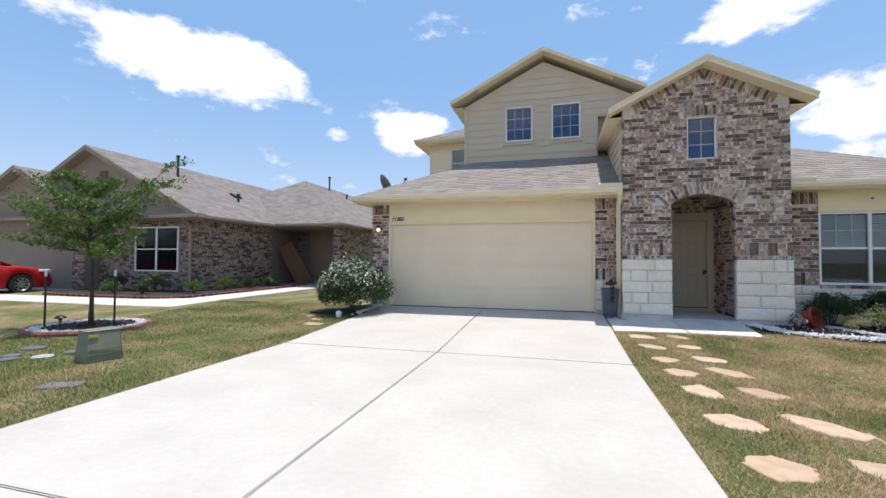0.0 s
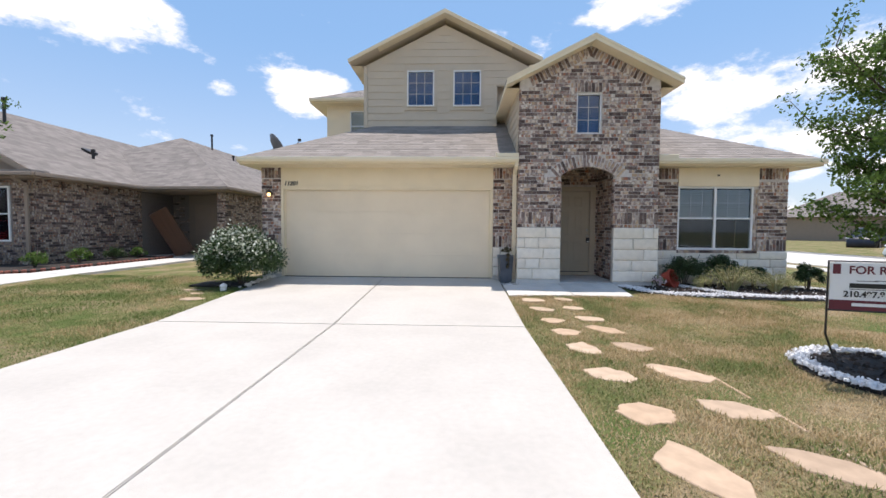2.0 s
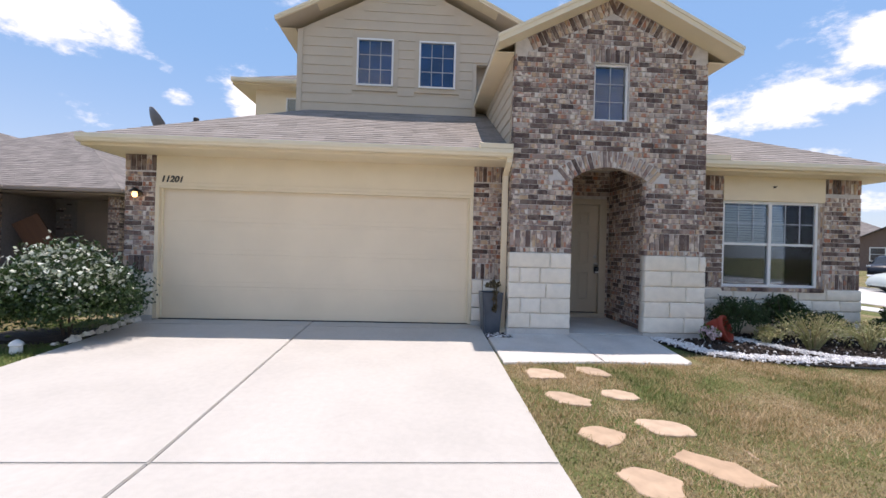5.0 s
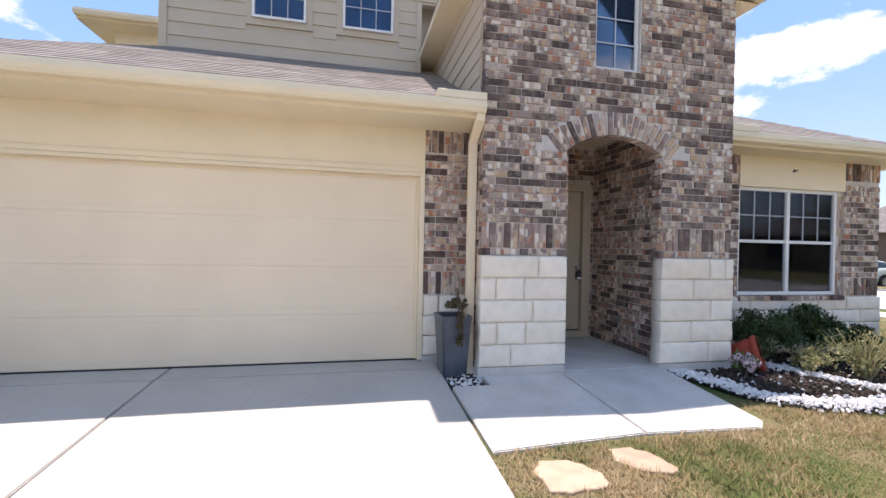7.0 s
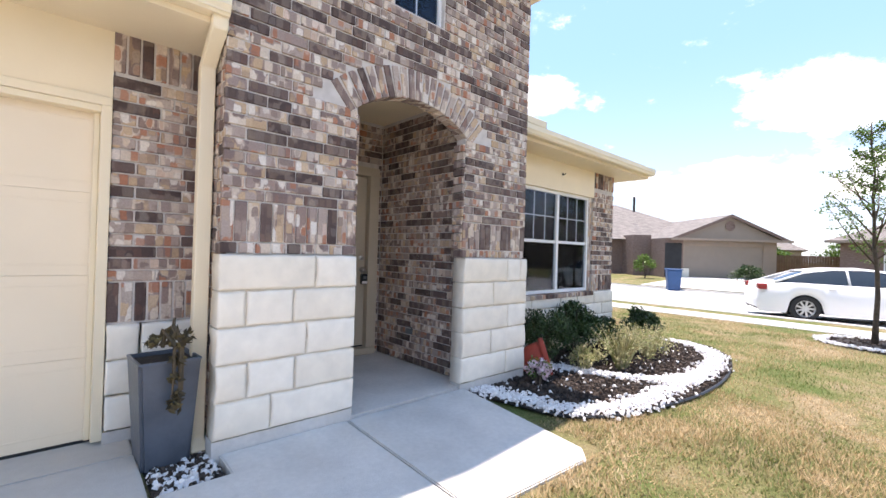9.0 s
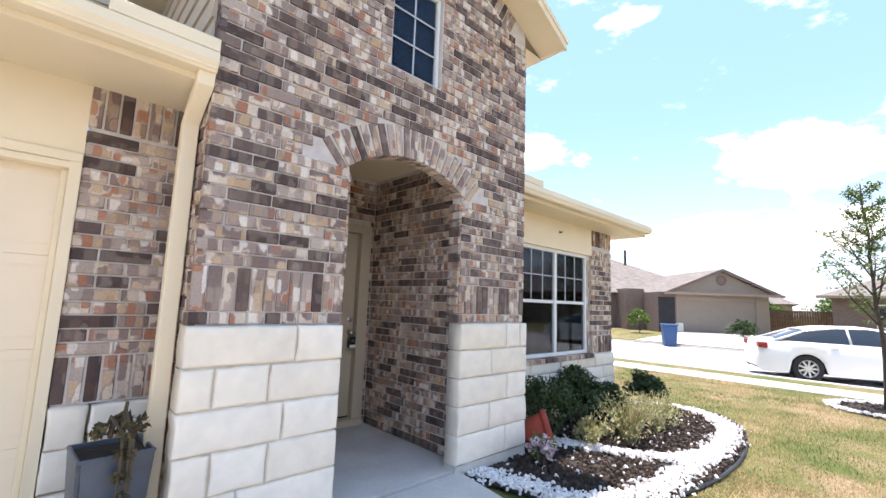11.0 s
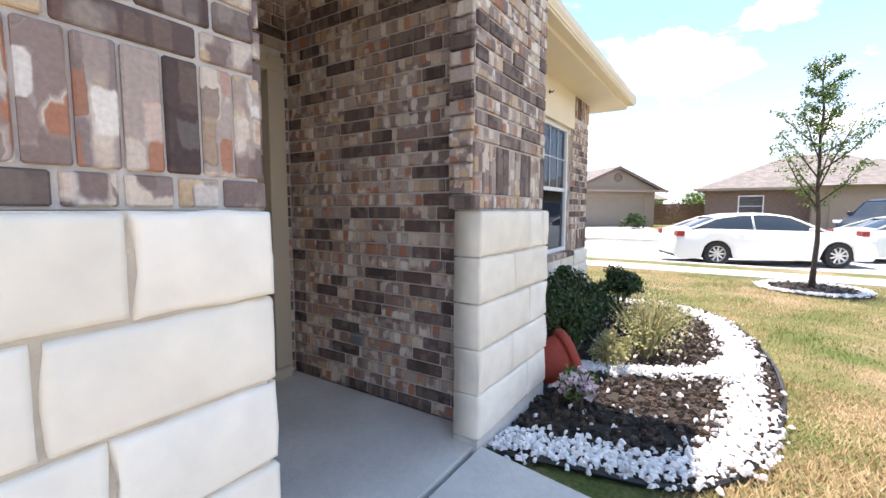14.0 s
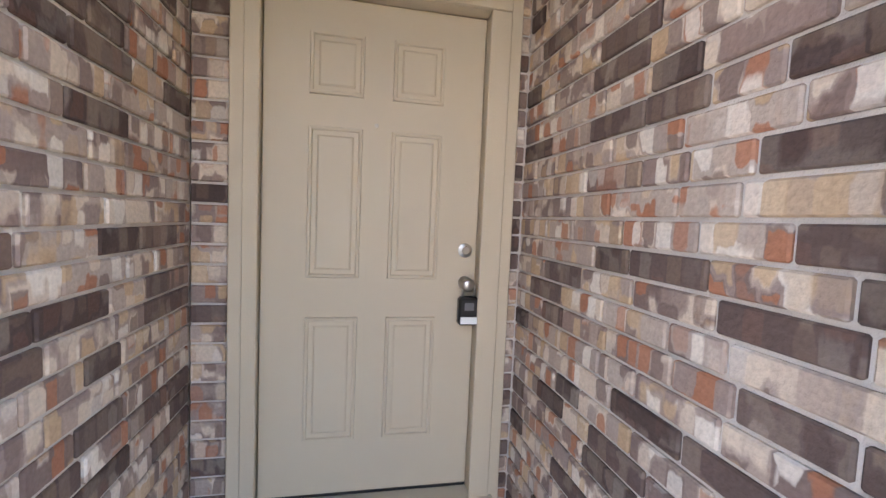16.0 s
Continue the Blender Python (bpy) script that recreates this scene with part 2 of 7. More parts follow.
def vary_mat(name, cols, rough=0.8, island=True, bump=0.3, bscale=40, fine=0.12, spec=0.3, trans=0.0):
    """A colour of its own for each piece, out of a ramp."""
    m = bpy.data.materials.new(name)
    m.use_nodes = True
    n, l = m.node_tree.nodes, m.node_tree.links
    b = n["Principled BSDF"]
    b.inputs["Roughness"].default_value = rough
    b.inputs["Specular IOR Level"].default_value = spec
    rnd = n.new("ShaderNodeNewGeometry").outputs["Random Per Island"] if island else n.new("ShaderNodeObjectInfo").outputs["Random"]
    rp = n.new("ShaderNodeValToRGB")
    e = rp.color_ramp.elements
    while len(e) < len(cols):
        e.new(0.5)
    for i, (k, c) in enumerate(zip(e, cols)):
        k.position, k.color = i / max(1, len(cols) - 1), (*c, 1)
    l.new(rnd, rp.inputs[0])
    co = n.new("ShaderNodeTexCoord").outputs["Object"]
    gr = n.new("ShaderNodeTexNoise")
    gr.inputs["Scale"].default_value = bscale
    gr.inputs["Detail"].default_value = 4
    l.new(co, gr.inputs["Vector"])
    mr = n.new("ShaderNodeMapRange")
    mr.inputs["From Min"].default_value = 0.3
    mr.inputs["From Max"].default_value = 0.7
    mr.inputs["To Min"].default_value = 1 - fine
    mr.inputs["To Max"].default_value = 1 + fine
    l.new(gr.outputs["Fac"], mr.inputs["Value"])
    hs = n.new("ShaderNodeHueSaturation")
    l.new(mr.outputs[0], hs.inputs["Value"])
    l.new(rp.outputs[0], hs.inputs["Color"])
    l.new(hs.outputs[0], b.inputs["Base Color"])
    if bump:
        bp = n.new("ShaderNodeBump")
        bp.inputs["Strength"].default_value = bump
        bp.inputs["Distance"].default_value = 0.01
        l.new(gr.outputs["Fac"], bp.inputs["Height"])
        l.new(bp.outputs[0], b.inputs["Normal"])
    if trans:
        tr = n.new("ShaderNodeBsdfTranslucent")
        l.new(hs.outputs[0], tr.inputs["Color"])
        ms = n.new("ShaderNodeMixShader")
        ms.inputs[0].default_value = trans
        l.new(b.outputs[0], ms.inputs[1])
        l.new(tr.outputs[0], ms.inputs[2])
        l.new(ms.outputs[0], n["Material Output"].inputs[0])
    return m


def lawn_mat():
    m = bpy.data.materials.new("lawn")
    m.use_nodes = True
    n, l = m.node_tree.nodes, m.node_tree.links
    b = n["Principled BSDF"]
    b.inputs["Roughness"].default_value = 0.95
    b.inputs["Specular IOR Level"].default_value = 0.1
    co = n.new("ShaderNodeTexCoord").outputs["Object"]
    prev = None
    rp = n.new("ShaderNodeValToRGB")
    e = rp.color_ramp.elements
    cols = [(0.36, (0.10, 0.135, 0.042)), (0.48, (0.17, 0.165, 0.072)), (0.56, (0.24, 0.195, 0.11)), (0.68, (0.32, 0.25, 0.16))]
    while len(e) < 4:
        e.new(0.5)
    for k, (p, c) in zip(e, cols):
        k.position, k.color = p, (*c, 1)
    a = n.new("ShaderNodeTexNoise")
    a.inputs["Scale"].default_value = 1.1
    a.inputs["Detail"].default_value = 7
    a.inputs["Roughness"].default_value = 0.62
    l.new(co, a.inputs["Vector"])
    l.new(a.outputs["Fac"], rp.inputs[0])
    f = n.new("ShaderNodeTexNoise")
    f.inputs["Scale"].default_value = 38
    f.inputs["Detail"].default_value = 6
    f.inputs["Roughness"].default_value = 0.7
    l.new(co, f.inputs["Vector"])
    mr = n.new("ShaderNodeMapRange")
    mr.inputs["From Min"].default_value = 0.3
    mr.inputs["From Max"].default_value = 0.7
    mr.inputs["To Min"].default_value = 0.55
    mr.inputs["To Max"].default_value = 1.4
    l.new(f.outputs["Fac"], mr.inputs["Value"])
    hs = n.new("ShaderNodeHueSaturation")
    l.new(mr.outputs[0], hs.inputs["Value"])
    l.new(rp.outputs[0], hs.inputs["Color"])
    l.new(hs.outputs[0], b.inputs["Base Color"])
    bp = n.new("ShaderNodeBump")
    bp.inputs["Strength"].default_value = 0.8
    bp.inputs["Distance"].default_value = 0.03
    l.new(f.outputs["Fac"], bp.inputs["Height"])
    l.new(bp.outputs[0], b.inputs["Normal"])
    return m


def blade_mat(name, dry):
    """Grass blades: green and straw by patches, each blade a little its own."""
    m = bpy.data.materials.new(name)
    m.use_nodes = True
    n, l = m.node_tree.nodes, m.node_tree.links
    b = n["Principled BSDF"]
    b.inputs["Roughness"].default_value = 0.7
    b.inputs["Specular IOR Level"].default_value = 0.2
    a = n.new("ShaderNodeTexNoise")
    a.inputs["Scale"].default_value = 0.95
    a.inputs["Detail"].default_value = 6
    a.inputs["Roughness"].default_value = 0.65
    l.new(n.new("ShaderNodeTexCoord").outputs["Object"], a.inputs["Vector"])
    mr = n.new("ShaderNodeMapRange")
    mr.inputs["From Min"].default_value = 0.40
    mr.inputs["From Max"].default_value = 0.60
    l.new(a.outputs["Fac"], mr.inputs["Value"])
    ma = n.new("ShaderNodeMath")
    ma.operation = "MULTIPLY_ADD"
    ma.inputs[1].default_value = 0.42
    sc = n.new("ShaderNodeMath")
    sc.operation = "MULTIPLY"
    sc.inputs[1].default_value = 0.56
    l.new(mr.outputs[0], sc.inputs[0])
    l.new(n.new("ShaderNodeNewGeometry").outputs["Random Per Island"], ma.inputs[0])
    l.new(sc.outputs[0], ma.inputs[2])
    rp = n.new("ShaderNodeValToRGB")
    e = rp.color_ramp.elements
    cols = [(0.08, (0.12, 0.17, 0.050)), (0.32, (0.20, 0.225, 0.085)), (0.48, (0.35, 0.285, 0.145)), (0.66, (0.46, 0.335, 0.19)), (0.9, (0.56, 0.44, 0.28))]
    while len(e) < len(cols):
        e.new(0.5)
    for k, (p, c) in zip(e, cols):
        k.position, k.color = p, (*c, 1)
    sh = n.new("ShaderNodeMath")
    sh.operation = "ADD"
    sh.inputs[1].default_value = dry
    l.new(ma.outputs[0], sh.inputs[0])
    l.new(sh.outputs[0], rp.inputs[0])
    l.new(rp.outputs[0], b.inputs["Base Color"])
    tr = n.new("ShaderNodeBsdfTranslucent")
    l.new(rp.outputs[0], tr.inputs["Color"])
    ms = n.new("ShaderNodeMixShader")
    ms.inputs[0].default_value = 0.3
    l.new(b.outputs[0], ms.inputs[1])
    l.new(tr.outputs[0], ms.inputs[2])
    l.new(ms.outputs[0], n["Material Output"].inputs[0])
    return m


def glass_mat(name, tint, rough=0.02):
    m = bpy.data.materials.new(name)
    m.use_nodes = True
    n, l = m.node_tree.nodes, m.node_tree.links
    b = n["Principled BSDF"]
    b.inputs["Base Color"].default_value = (*tint, 1)
    b.inputs["Roughness"].default_value = rough
    b.inputs["IOR"].default_value = 1.5
    gl = n.new("ShaderNodeBsdfGlossy")
    gl.inputs["Roughness"].default_value = rough
    gl.inputs["Color"].default_value = (0.66, 0.72, 0.80, 1)
    tr = n.new("ShaderNodeBsdfTransparent")
    tr.inputs["Color"].default_value = (0.82, 0.86, 0.88, 1)
    fr = n.new("ShaderNodeFresnel")
    fr.inputs["IOR"].default_value = 1.5
    ms = n.new("ShaderNodeMixShader")
    l.new(fr.outputs[0], ms.inputs[0])
    l.new(tr.outputs[0], ms.inputs[1])
    l.new(gl.outputs[0], ms.inputs[2])
    l.new(ms.outputs[0], n["Material Output"].inputs[0])
    return m


M_BRICK = brick_mat("tumbled_brick", False)
M_BRICK_I = brick_mat("tumbled_brick_far", True)
M_BRICK_N = brick_mat("neighbour_brick", True, 9.0, 0.32)
M_STONEJ = mat("stone_joint", (0.66, 0.59, 0.50), 0.95, 0.15, 12, 0.5, 120)
M_MORTAR = mat("mortar", (0.62, 0.575, 0.54), 0.95, 0.15, 12, 0.5, 120)
M_MORTAR_N = mat("mortar_dark", (0.22, 0.19, 0.175), 0.95, 0.15, 12)
M_STONE = vary_mat("limestone", [(0.84, 0.765, 0.655), (0.87, 0.81, 0.71), (0.79, 0.715, 0.60), (0.84, 0.785, 0.69)], 0.92, False, 0.8, 9, 0.06)
M_STONE_I = vary_mat("limestone_far", [(0.76, 0.71, 0.62), (0.83, 0.79, 0.71), (0.72, 0.67, 0.57)], 0.9, True, 0.6, 14, 0.10)
M_SIDING = mat("siding_paint", (0.56, 0.475, 0.365), 0.7, 0.05, 3, 0.15, 90)
M_CREAM = mat("cream_paint", (0.82, 0.705, 0.51), 0.55, 0.05, 2.5, 0.08, 70)
M_DOOR = mat("door_paint", (0.54, 0.46, 0.345), 0.5, 0.05, 2.5, 0.10, 140)
M_GARAGE = mat("garage_door_paint", (0.84, 0.71, 0.53), 0.5, 0.07, 1.2, 0.10, 130)
M_CONC = mat("driveway_concrete", (0.50, 0.475, 0.437), 0.9, 0.09, 1.3, 0.35, 110, fine=0.09)
M_CONC2 = mat("walk_concrete", (0.62, 0.595, 0.56), 0.9, 0.16, 2.2, 0.4, 110, fine=0.12)
M_JOINT = mat("joint_shadow", (0.20, 0.18, 0.16), 0.95, 0.2, 6)
M_LAWN = lawn_mat()
M_BLADE = blade_mat("grass_blade", 0.08)
M_BLADE_G = blade_mat("green_grass_blade", -0.22)
M_BLADE_M = blade_mat("mixed_grass_blade", -0.03)
M_ROAD = mat("street_concrete", (0.58, 0.56, 0.53), 0.92, 0.10, 0.5, 0.3, 60, fine=0.05)
M_WHITE = mat("white_vinyl", (0.80, 0.80, 0.79), 0.4, 0.04, 5)
M_BARS = mat("glazing_bar_vinyl", (0.50, 0.54, 0.60), 0.4, 0.04, 5)
M_GLASS = glass_mat("window_glass", (0.02, 0.03, 0.04))
# near-black that paints in the gloom of unlit rooms and openings
M_DARKIN = mat("painted_unlit_interior", (0.025, 0.027, 0.03), 0.8, 0.3, 2)
# blue of the sky's reflection, painted on sheets behind the glass
M_SKYREFL = mat("painted_sky_reflection", (0.035, 0.13, 0.36), 0.7, 0.3, 3)
M_BLIND = mat("blind_slat", (0.82, 0.82, 0.80), 0.5, 0.05, 4)
M_MULCH = vary_mat("mulch", [(0.030, 0.022, 0.018), (0.055, 0.040, 0.032), (0.085, 0.065, 0.055), (0.02, 0.016, 0.014)], 0.95, True, 0.3, 60, 0.25)
M_SOIL = mat("mulch_bed", (0.035, 0.028, 0.024), 0.97, 0.4, 12, 0.8, 50)
M_PEBBLE = vary_mat("white_marble_chips", [(0.80, 0.79, 0.78), (0.70, 0.69, 0.70), (0.86, 0.85, 0.84), (0.60, 0.58, 0.58)], 0.7, True, 0.2, 40, 0.1)
M_FLAG = vary_mat("flagstone", [(0.44, 0.31, 0.21), (0.50, 0.38, 0.28), (0.38, 0.28, 0.20)], 0.9, False, 0.5, 7, 0.16)
M_BARK = mat("bark", (0.10, 0.075, 0.055), 0.95, 0.4, 20, 0.8, 60)
M_LEAF = vary_mat("oak_leaf", [(0.055, 0.10, 0.020), (0.095, 0.17, 0.032), (0.16, 0.26, 0.055), (0.045, 0.08, 0.018)], 0.45, True, 0, 30, 0.15, 0.4, 0.35)
M_LEAFD = vary_mat("dark_leaf", [(0.020, 0.045, 0.012), (0.035, 0.070, 0.018), (0.055, 0.095, 0.025)], 0.4, True, 0, 30, 0.15, 0.5, 0.2)
M_LEAFP = vary_mat("pale_leaf", [(0.36, 0.37, 0.18), (0.50, 0.45, 0.27), (0.26, 0.30, 0.11), (0.44, 0.36, 0.22)], 0.6, True, 0, 30, 0.15, 0.3, 0.35)
M_LEAFW = vary_mat("silvery_leaf", [(0.74, 0.76, 0.68), (0.40, 0.46, 0.32), (0.84, 0.85, 0.80)], 0.5, True, 0, 30, 0.1, 0.4, 0.3)
M_PETAL = vary_mat("pink_petal", [(0.75, 0.55, 0.62), (0.85, 0.75, 0.80), (0.65, 0.42, 0.52)], 0.6, True, 0, 30, 0.1, 0.3, 0.3)
M_BLACK = mat("black_metal", (0.015, 0.015, 0.016), 0.4, 0.2, 10)
M_RUBBER = mat("tyre", (0.02, 0.02, 0.02), 0.85, 0.2, 20)
M_CHROME = mat("brushed_nickel", (0.55, 0.53, 0.50), 0.3, 0.1, 20, metal=1.0)
M_RIM = mat("alloy", (0.62, 0.63, 0.64), 0.32, 0.08, 12, metal=0.8)
M_TERRA = mat("terracotta", (0.38, 0.055, 0.030), 0.75, 0.25, 7, 0.3, 60)
M_POT = mat("blue_grey_glaze", (0.085, 0.105, 0.135), 0.35, 0.3, 6, 0.2, 30)
M_GREENBOX = mat("utility_green", (0.20, 0.215, 0.155), 0.55, 0.15, 5, 0.1, 80)
M_GREY = mat("grey_plastic", (0.17, 0.17, 0.18), 0.7, 0.2, 8)
M_EDGING = mat("red_edging", (0.27, 0.095, 0.070), 0.9, 0.25, 9, 0.4, 60)
M_WOOD = mat("stained_board", (0.13, 0.055, 0.025), 0.6, 0.3, 5, 0.3, 60, stretch=(1, 1, 0.1))
M_FENCE = mat("cedar_fence", (0.20, 0.11, 0.065), 0.9, 0.3, 4, 0.3, 40)
M_BLUE = mat("blue_plastic", (0.015, 0.07, 0.19), 0.5, 0.1, 6)
M_TAN = mat("tan_siding", (0.30, 0.235, 0.185), 0.8, 0.06, 3)
M_TAN2 = mat("tan_garage", (0.26, 0.215, 0.175), 0.7, 0.06, 2)
M_TRIM_N = mat("tan_trim", (0.30, 0.235, 0.185), 0.7, 0.05, 3)
M_DISH = mat("dish_grey", (0.13, 0.13, 0.14), 0.5, 0.1, 6)


def paint_mat(name, c):
    return mat(name, c, 0.42, 0.03, 2, coat=0.25, spec=0.3)


def lamp_mat():
    m = mat("lamp_glow", (1.0, 0.7, 0.35), 0.4)
    m.node_tree.nodes["Principled BSDF"].inputs["Emission Color"].default_value = (1.0, 0.62, 0.25, 1)
    m.node_tree.nodes["Principled BSDF"].inputs["Emission Strength"].default_value = 2.2
    return m


def shingle_mat(name, base):
    """Asphalt shingles: courses with a shadow step and tabs of differing tone."""
    m = bpy.data.materials.new(name)
    m.use_nodes = True
    n, l = m.node_tree.nodes, m.node_tree.links
    b = n["Principled BSDF"]
    b.inputs["Roughness"].default_value = 0.95
    rnd = n.new("ShaderNodeNewGeometry").outputs["Random Per Island"]
    co = n.new("ShaderNodeTexCoord").outputs["Object"]
    g1 = n.new("ShaderNodeTexNoise")
    g1.inputs["Scale"].default_value = 3.0
    g1.inputs["Detail"].default_value = 8
    g1.inputs["Roughness"].default_value = 0.7
    l.new(co, g1.inputs["Vector"])
    ad = n.new("ShaderNodeMath")
    ad.operation = "MULTIPLY_ADD"
    ad.inputs[1].default_value = 0.5
    l.new(rnd, ad.inputs[0])
    l.new(g1.outputs["Fac"], ad.inputs[2])
    mr = n.new("ShaderNodeMapRange")
    mr.inputs["From Min"].default_value = 0.4
    mr.inputs["From Max"].default_value = 1.1
    mr.inputs["To Min"].default_value = 0.75
    mr.inputs["To Max"].default_value = 1.25
    l.new(ad.outputs[0], mr.inputs["Value"])
    hs = n.new("ShaderNodeHueSaturation")
    hs.inputs["Color"].default_value = (*base, 1)
    l.new(mr.outputs[0], hs.inputs["Value"])
    l.new(hs.outputs[0], b.inputs["Base Color"])
    return m


M_SHINGLE = shingle_mat("grey_shingle", (0.25, 0.225, 0.205))
M_SHINGLE_F = shingle_mat("far_shingle", (0.205, 0.185, 0.172))

M_BRK_FAR = mat("far_brick", (0.15, 0.10, 0.085), 0.9, 0.35, 6, 0.3, 30, col2=(0.22, 0.16, 0.135), stretch=(1, 1, 3))

# ---- mesh helpers ----
def obj(name, bm, m, parent=None, label="", kind="", smooth=False):
    me = bpy.data.meshes.new(name)
    bm.normal_update()
    bm.to_mesh(me)
    bm.free()
    for x in (m if isinstance(m, (list, tuple)) else [m]):
        me.materials.append(x)
    if smooth:
        me.polygons.foreach_set("use_smooth", [True] * len(me.polygons))
    ob = new(name, me)
    if parent:
        ob.parent = parent
    return tagged(ob, label, "", "", kind)


def raw(name, verts, faces, m, parent=None, label="", kind="", mats=None):
    me = bpy.data.meshes.new(name)
    me.from_pydata(verts, [], faces)
    for x in (m if isinstance(m, (list, tuple)) else [m]):
        me.materials.append(x)
    if mats is not None:
        me.polygons.foreach_set("material_index", mats)
    me.update()
    ob = new(name, me)
    if parent:
        ob.parent = parent
    return tagged(ob, label, "", "", kind)


def thing(name, at=(0, 0, 0), label="", category="", group="", kind="", rz=0):
    ob = new(name)
    ob.matrix_basis = pose(*at, 0, 0, rz)
    ob.empty_display_size = 0.1
    return tagged(ob, label, category, group, kind)


def box(bm, x0, x1, y0, y1, z0, z1, bevel=0.0, m=None):
    """A box in bm, with chamfered edges where bevel is given; m: an optional turn."""
    r = bmesh.ops.create_cube(bm, size=1)
    vs = r["verts"]
    for v in vs:
        v.co = Vector(((x0 + x1) / 2 + v.co.x * (x1 - x0), (y0 + y1) / 2 + v.co.y * (y1 - y0), (z0 + z1) / 2 + v.co.z * (z1 - z0)))
    if bevel:
        es = list({e for v in vs for e in v.link_edges})
        r = bmesh.ops.bevel(bm, geom=es, offset=bevel, segments=1, affect="EDGES", profile=0.5)
        vs = r["verts"]
    if m is not None:
        bmesh.ops.transform(bm, matrix=m, verts=vs)
    return vs


def boxes(name, rows, m, parent=None, label="", bevel=0.0, kind=""):
    if name in ("mortar", "garage_jamb", "window_surround", "corner_board", "soffit", "gutter", "fascia", "frieze_trim", "stop_moulding", "wall", "rib", "footing") and len(rows) > 1:
        for r in rows:
            ob = boxes(name, [r], m, parent, label, bevel, kind)
        return ob
    bm = bmesh.new()
    for r in rows:
        box(bm, *r, bevel=bevel)
    return obj(name, bm, m, parent, label, kind)


def prism(bm, pts, axis, a, b):
    """A plate with the outline pts (two coordinates) between a and b along the axis."""
    def p3(p, t):
        if axis == "y":
            return (p[0], t, p[1])
        if axis == "x":
            return (t, p[0], p[1])
        return (p[0], p[1], t)
    v1 = [bm.verts.new(p3(p, a)) for p in pts]
    v2 = [bm.verts.new(p3(p, b)) for p in pts]
    fs = [bm.faces.new(v1), bm.faces.new(v2)]
    k = len(pts)
    for i in range(k):
        fs.append(bm.faces.new((v1[i], v1[(i + 1) % k], v2[(i + 1) % k], v2[i])))
    bmesh.ops.recalc_face_normals(bm, faces=fs)
    return v1 + v2


def plate(name, pts, axis, a, b, m, parent=None, label="", kind=""):
    bm = bmesh.new()
    prism(bm, pts, axis, a, b)
    bmesh.ops.triangulate(bm, faces=[f for f in bm.faces if len(f.verts) > 4])
    return obj(name, bm, m, parent, label, kind)


def tube(bm, pts, r, seg=10):
    """A round bar along the points; r: one radius, or one for each point."""
    pts = [Vector(p) for p in pts]
    rs = r if isinstance(r, (list, tuple)) else [r] * len(pts)
    rings = []
    prev = None
    for i, p in enumerate(pts):
        d = (pts[min(i + 1, len(pts) - 1)] - pts[max(i - 1, 0)]).normalized()
        a = prev - d * prev.dot(d) if prev else d.orthogonal()
        a.normalize()
        prev = a
        c = d.cross(a)
        rings.append([bm.verts.new(p + (a * math.cos(t) + c * math.sin(t)) * rs[i]) for t in [2 * math.pi * k / seg for k in range(seg)]])
    for r1, r2 in zip(rings, rings[1:]):
        for k in range(seg):
            bm.faces.new((r1[k], r1[(k + 1) % seg], r2[(k + 1) % seg], r2[k]))
    bm.faces.new(rings[0][::-1])
    bm.faces.new(rings[-1])


def lathe(bm, prof, seg=24, at=(0, 0, 0), m=None):
    """A turned body from (radius, height) pairs."""
    rings = []
    for r, z in prof:
        if r < 1e-5:
            rings.append([bm.verts.new((at[0], at[1], at[2] + z))])
        else:
            rings.append([bm.verts.new((at[0] + r * math.cos(2 * math.pi * k / seg), at[1] + r * math.sin(2 * math.pi * k / seg), at[2] + z)) for k in range(seg)])
    for a, b in zip(rings, rings[1:]):
        for k in range(seg):
            j = (k + 1) % seg
            if len(a) == 1:
                bm.faces.new((a[0], b[j], b[k]))
            elif len(b) == 1:
                bm.faces.new((a[k], a[j], b[0]))
            else:
                bm.faces.new((a[k], a[j], b[j], b[k]))
    if m is not None:
        bmesh.ops.transform(bm, matrix=m, verts=[v for r in rings for v in r])


def clamp01(a):
    return max(0.0, min(1.0, a))


def ground_z(x, y):
    """Height of the lawn's soil; the lot falls a little towards the street."""
    drive = -0.26 + 0.19 * clamp01((y - 7.7) / 3.7)
    walk = -0.26 + 0.115 * clamp01((y - 7.7) / 2.0)
    k = clamp01((x - 1.3) / 0.3)
    f = drive * (1 - k) + walk * k
    r = clamp01((x - 5.0) / 9.0)
    return f * (1 - r) - 0.33 * r


# ---- ground ----
ROAD0, ROAD1 = 15.6, 24.2


def sheet_z(x, y):
    if ROAD0 <= x <= ROAD1 and y > -60:
        return -0.55
    if x > ROAD1:
        return -0.30 + 0.20 * clamp01((x - 26) / 10)
    z = ground_z(x, y) - 0.014
    if -3.78 < x < 1.42 and -1 < y < 11.6:
        z -= 0.10
    if -12 < x < 7 and y > 11.7:
        z -= 0.05
    return z


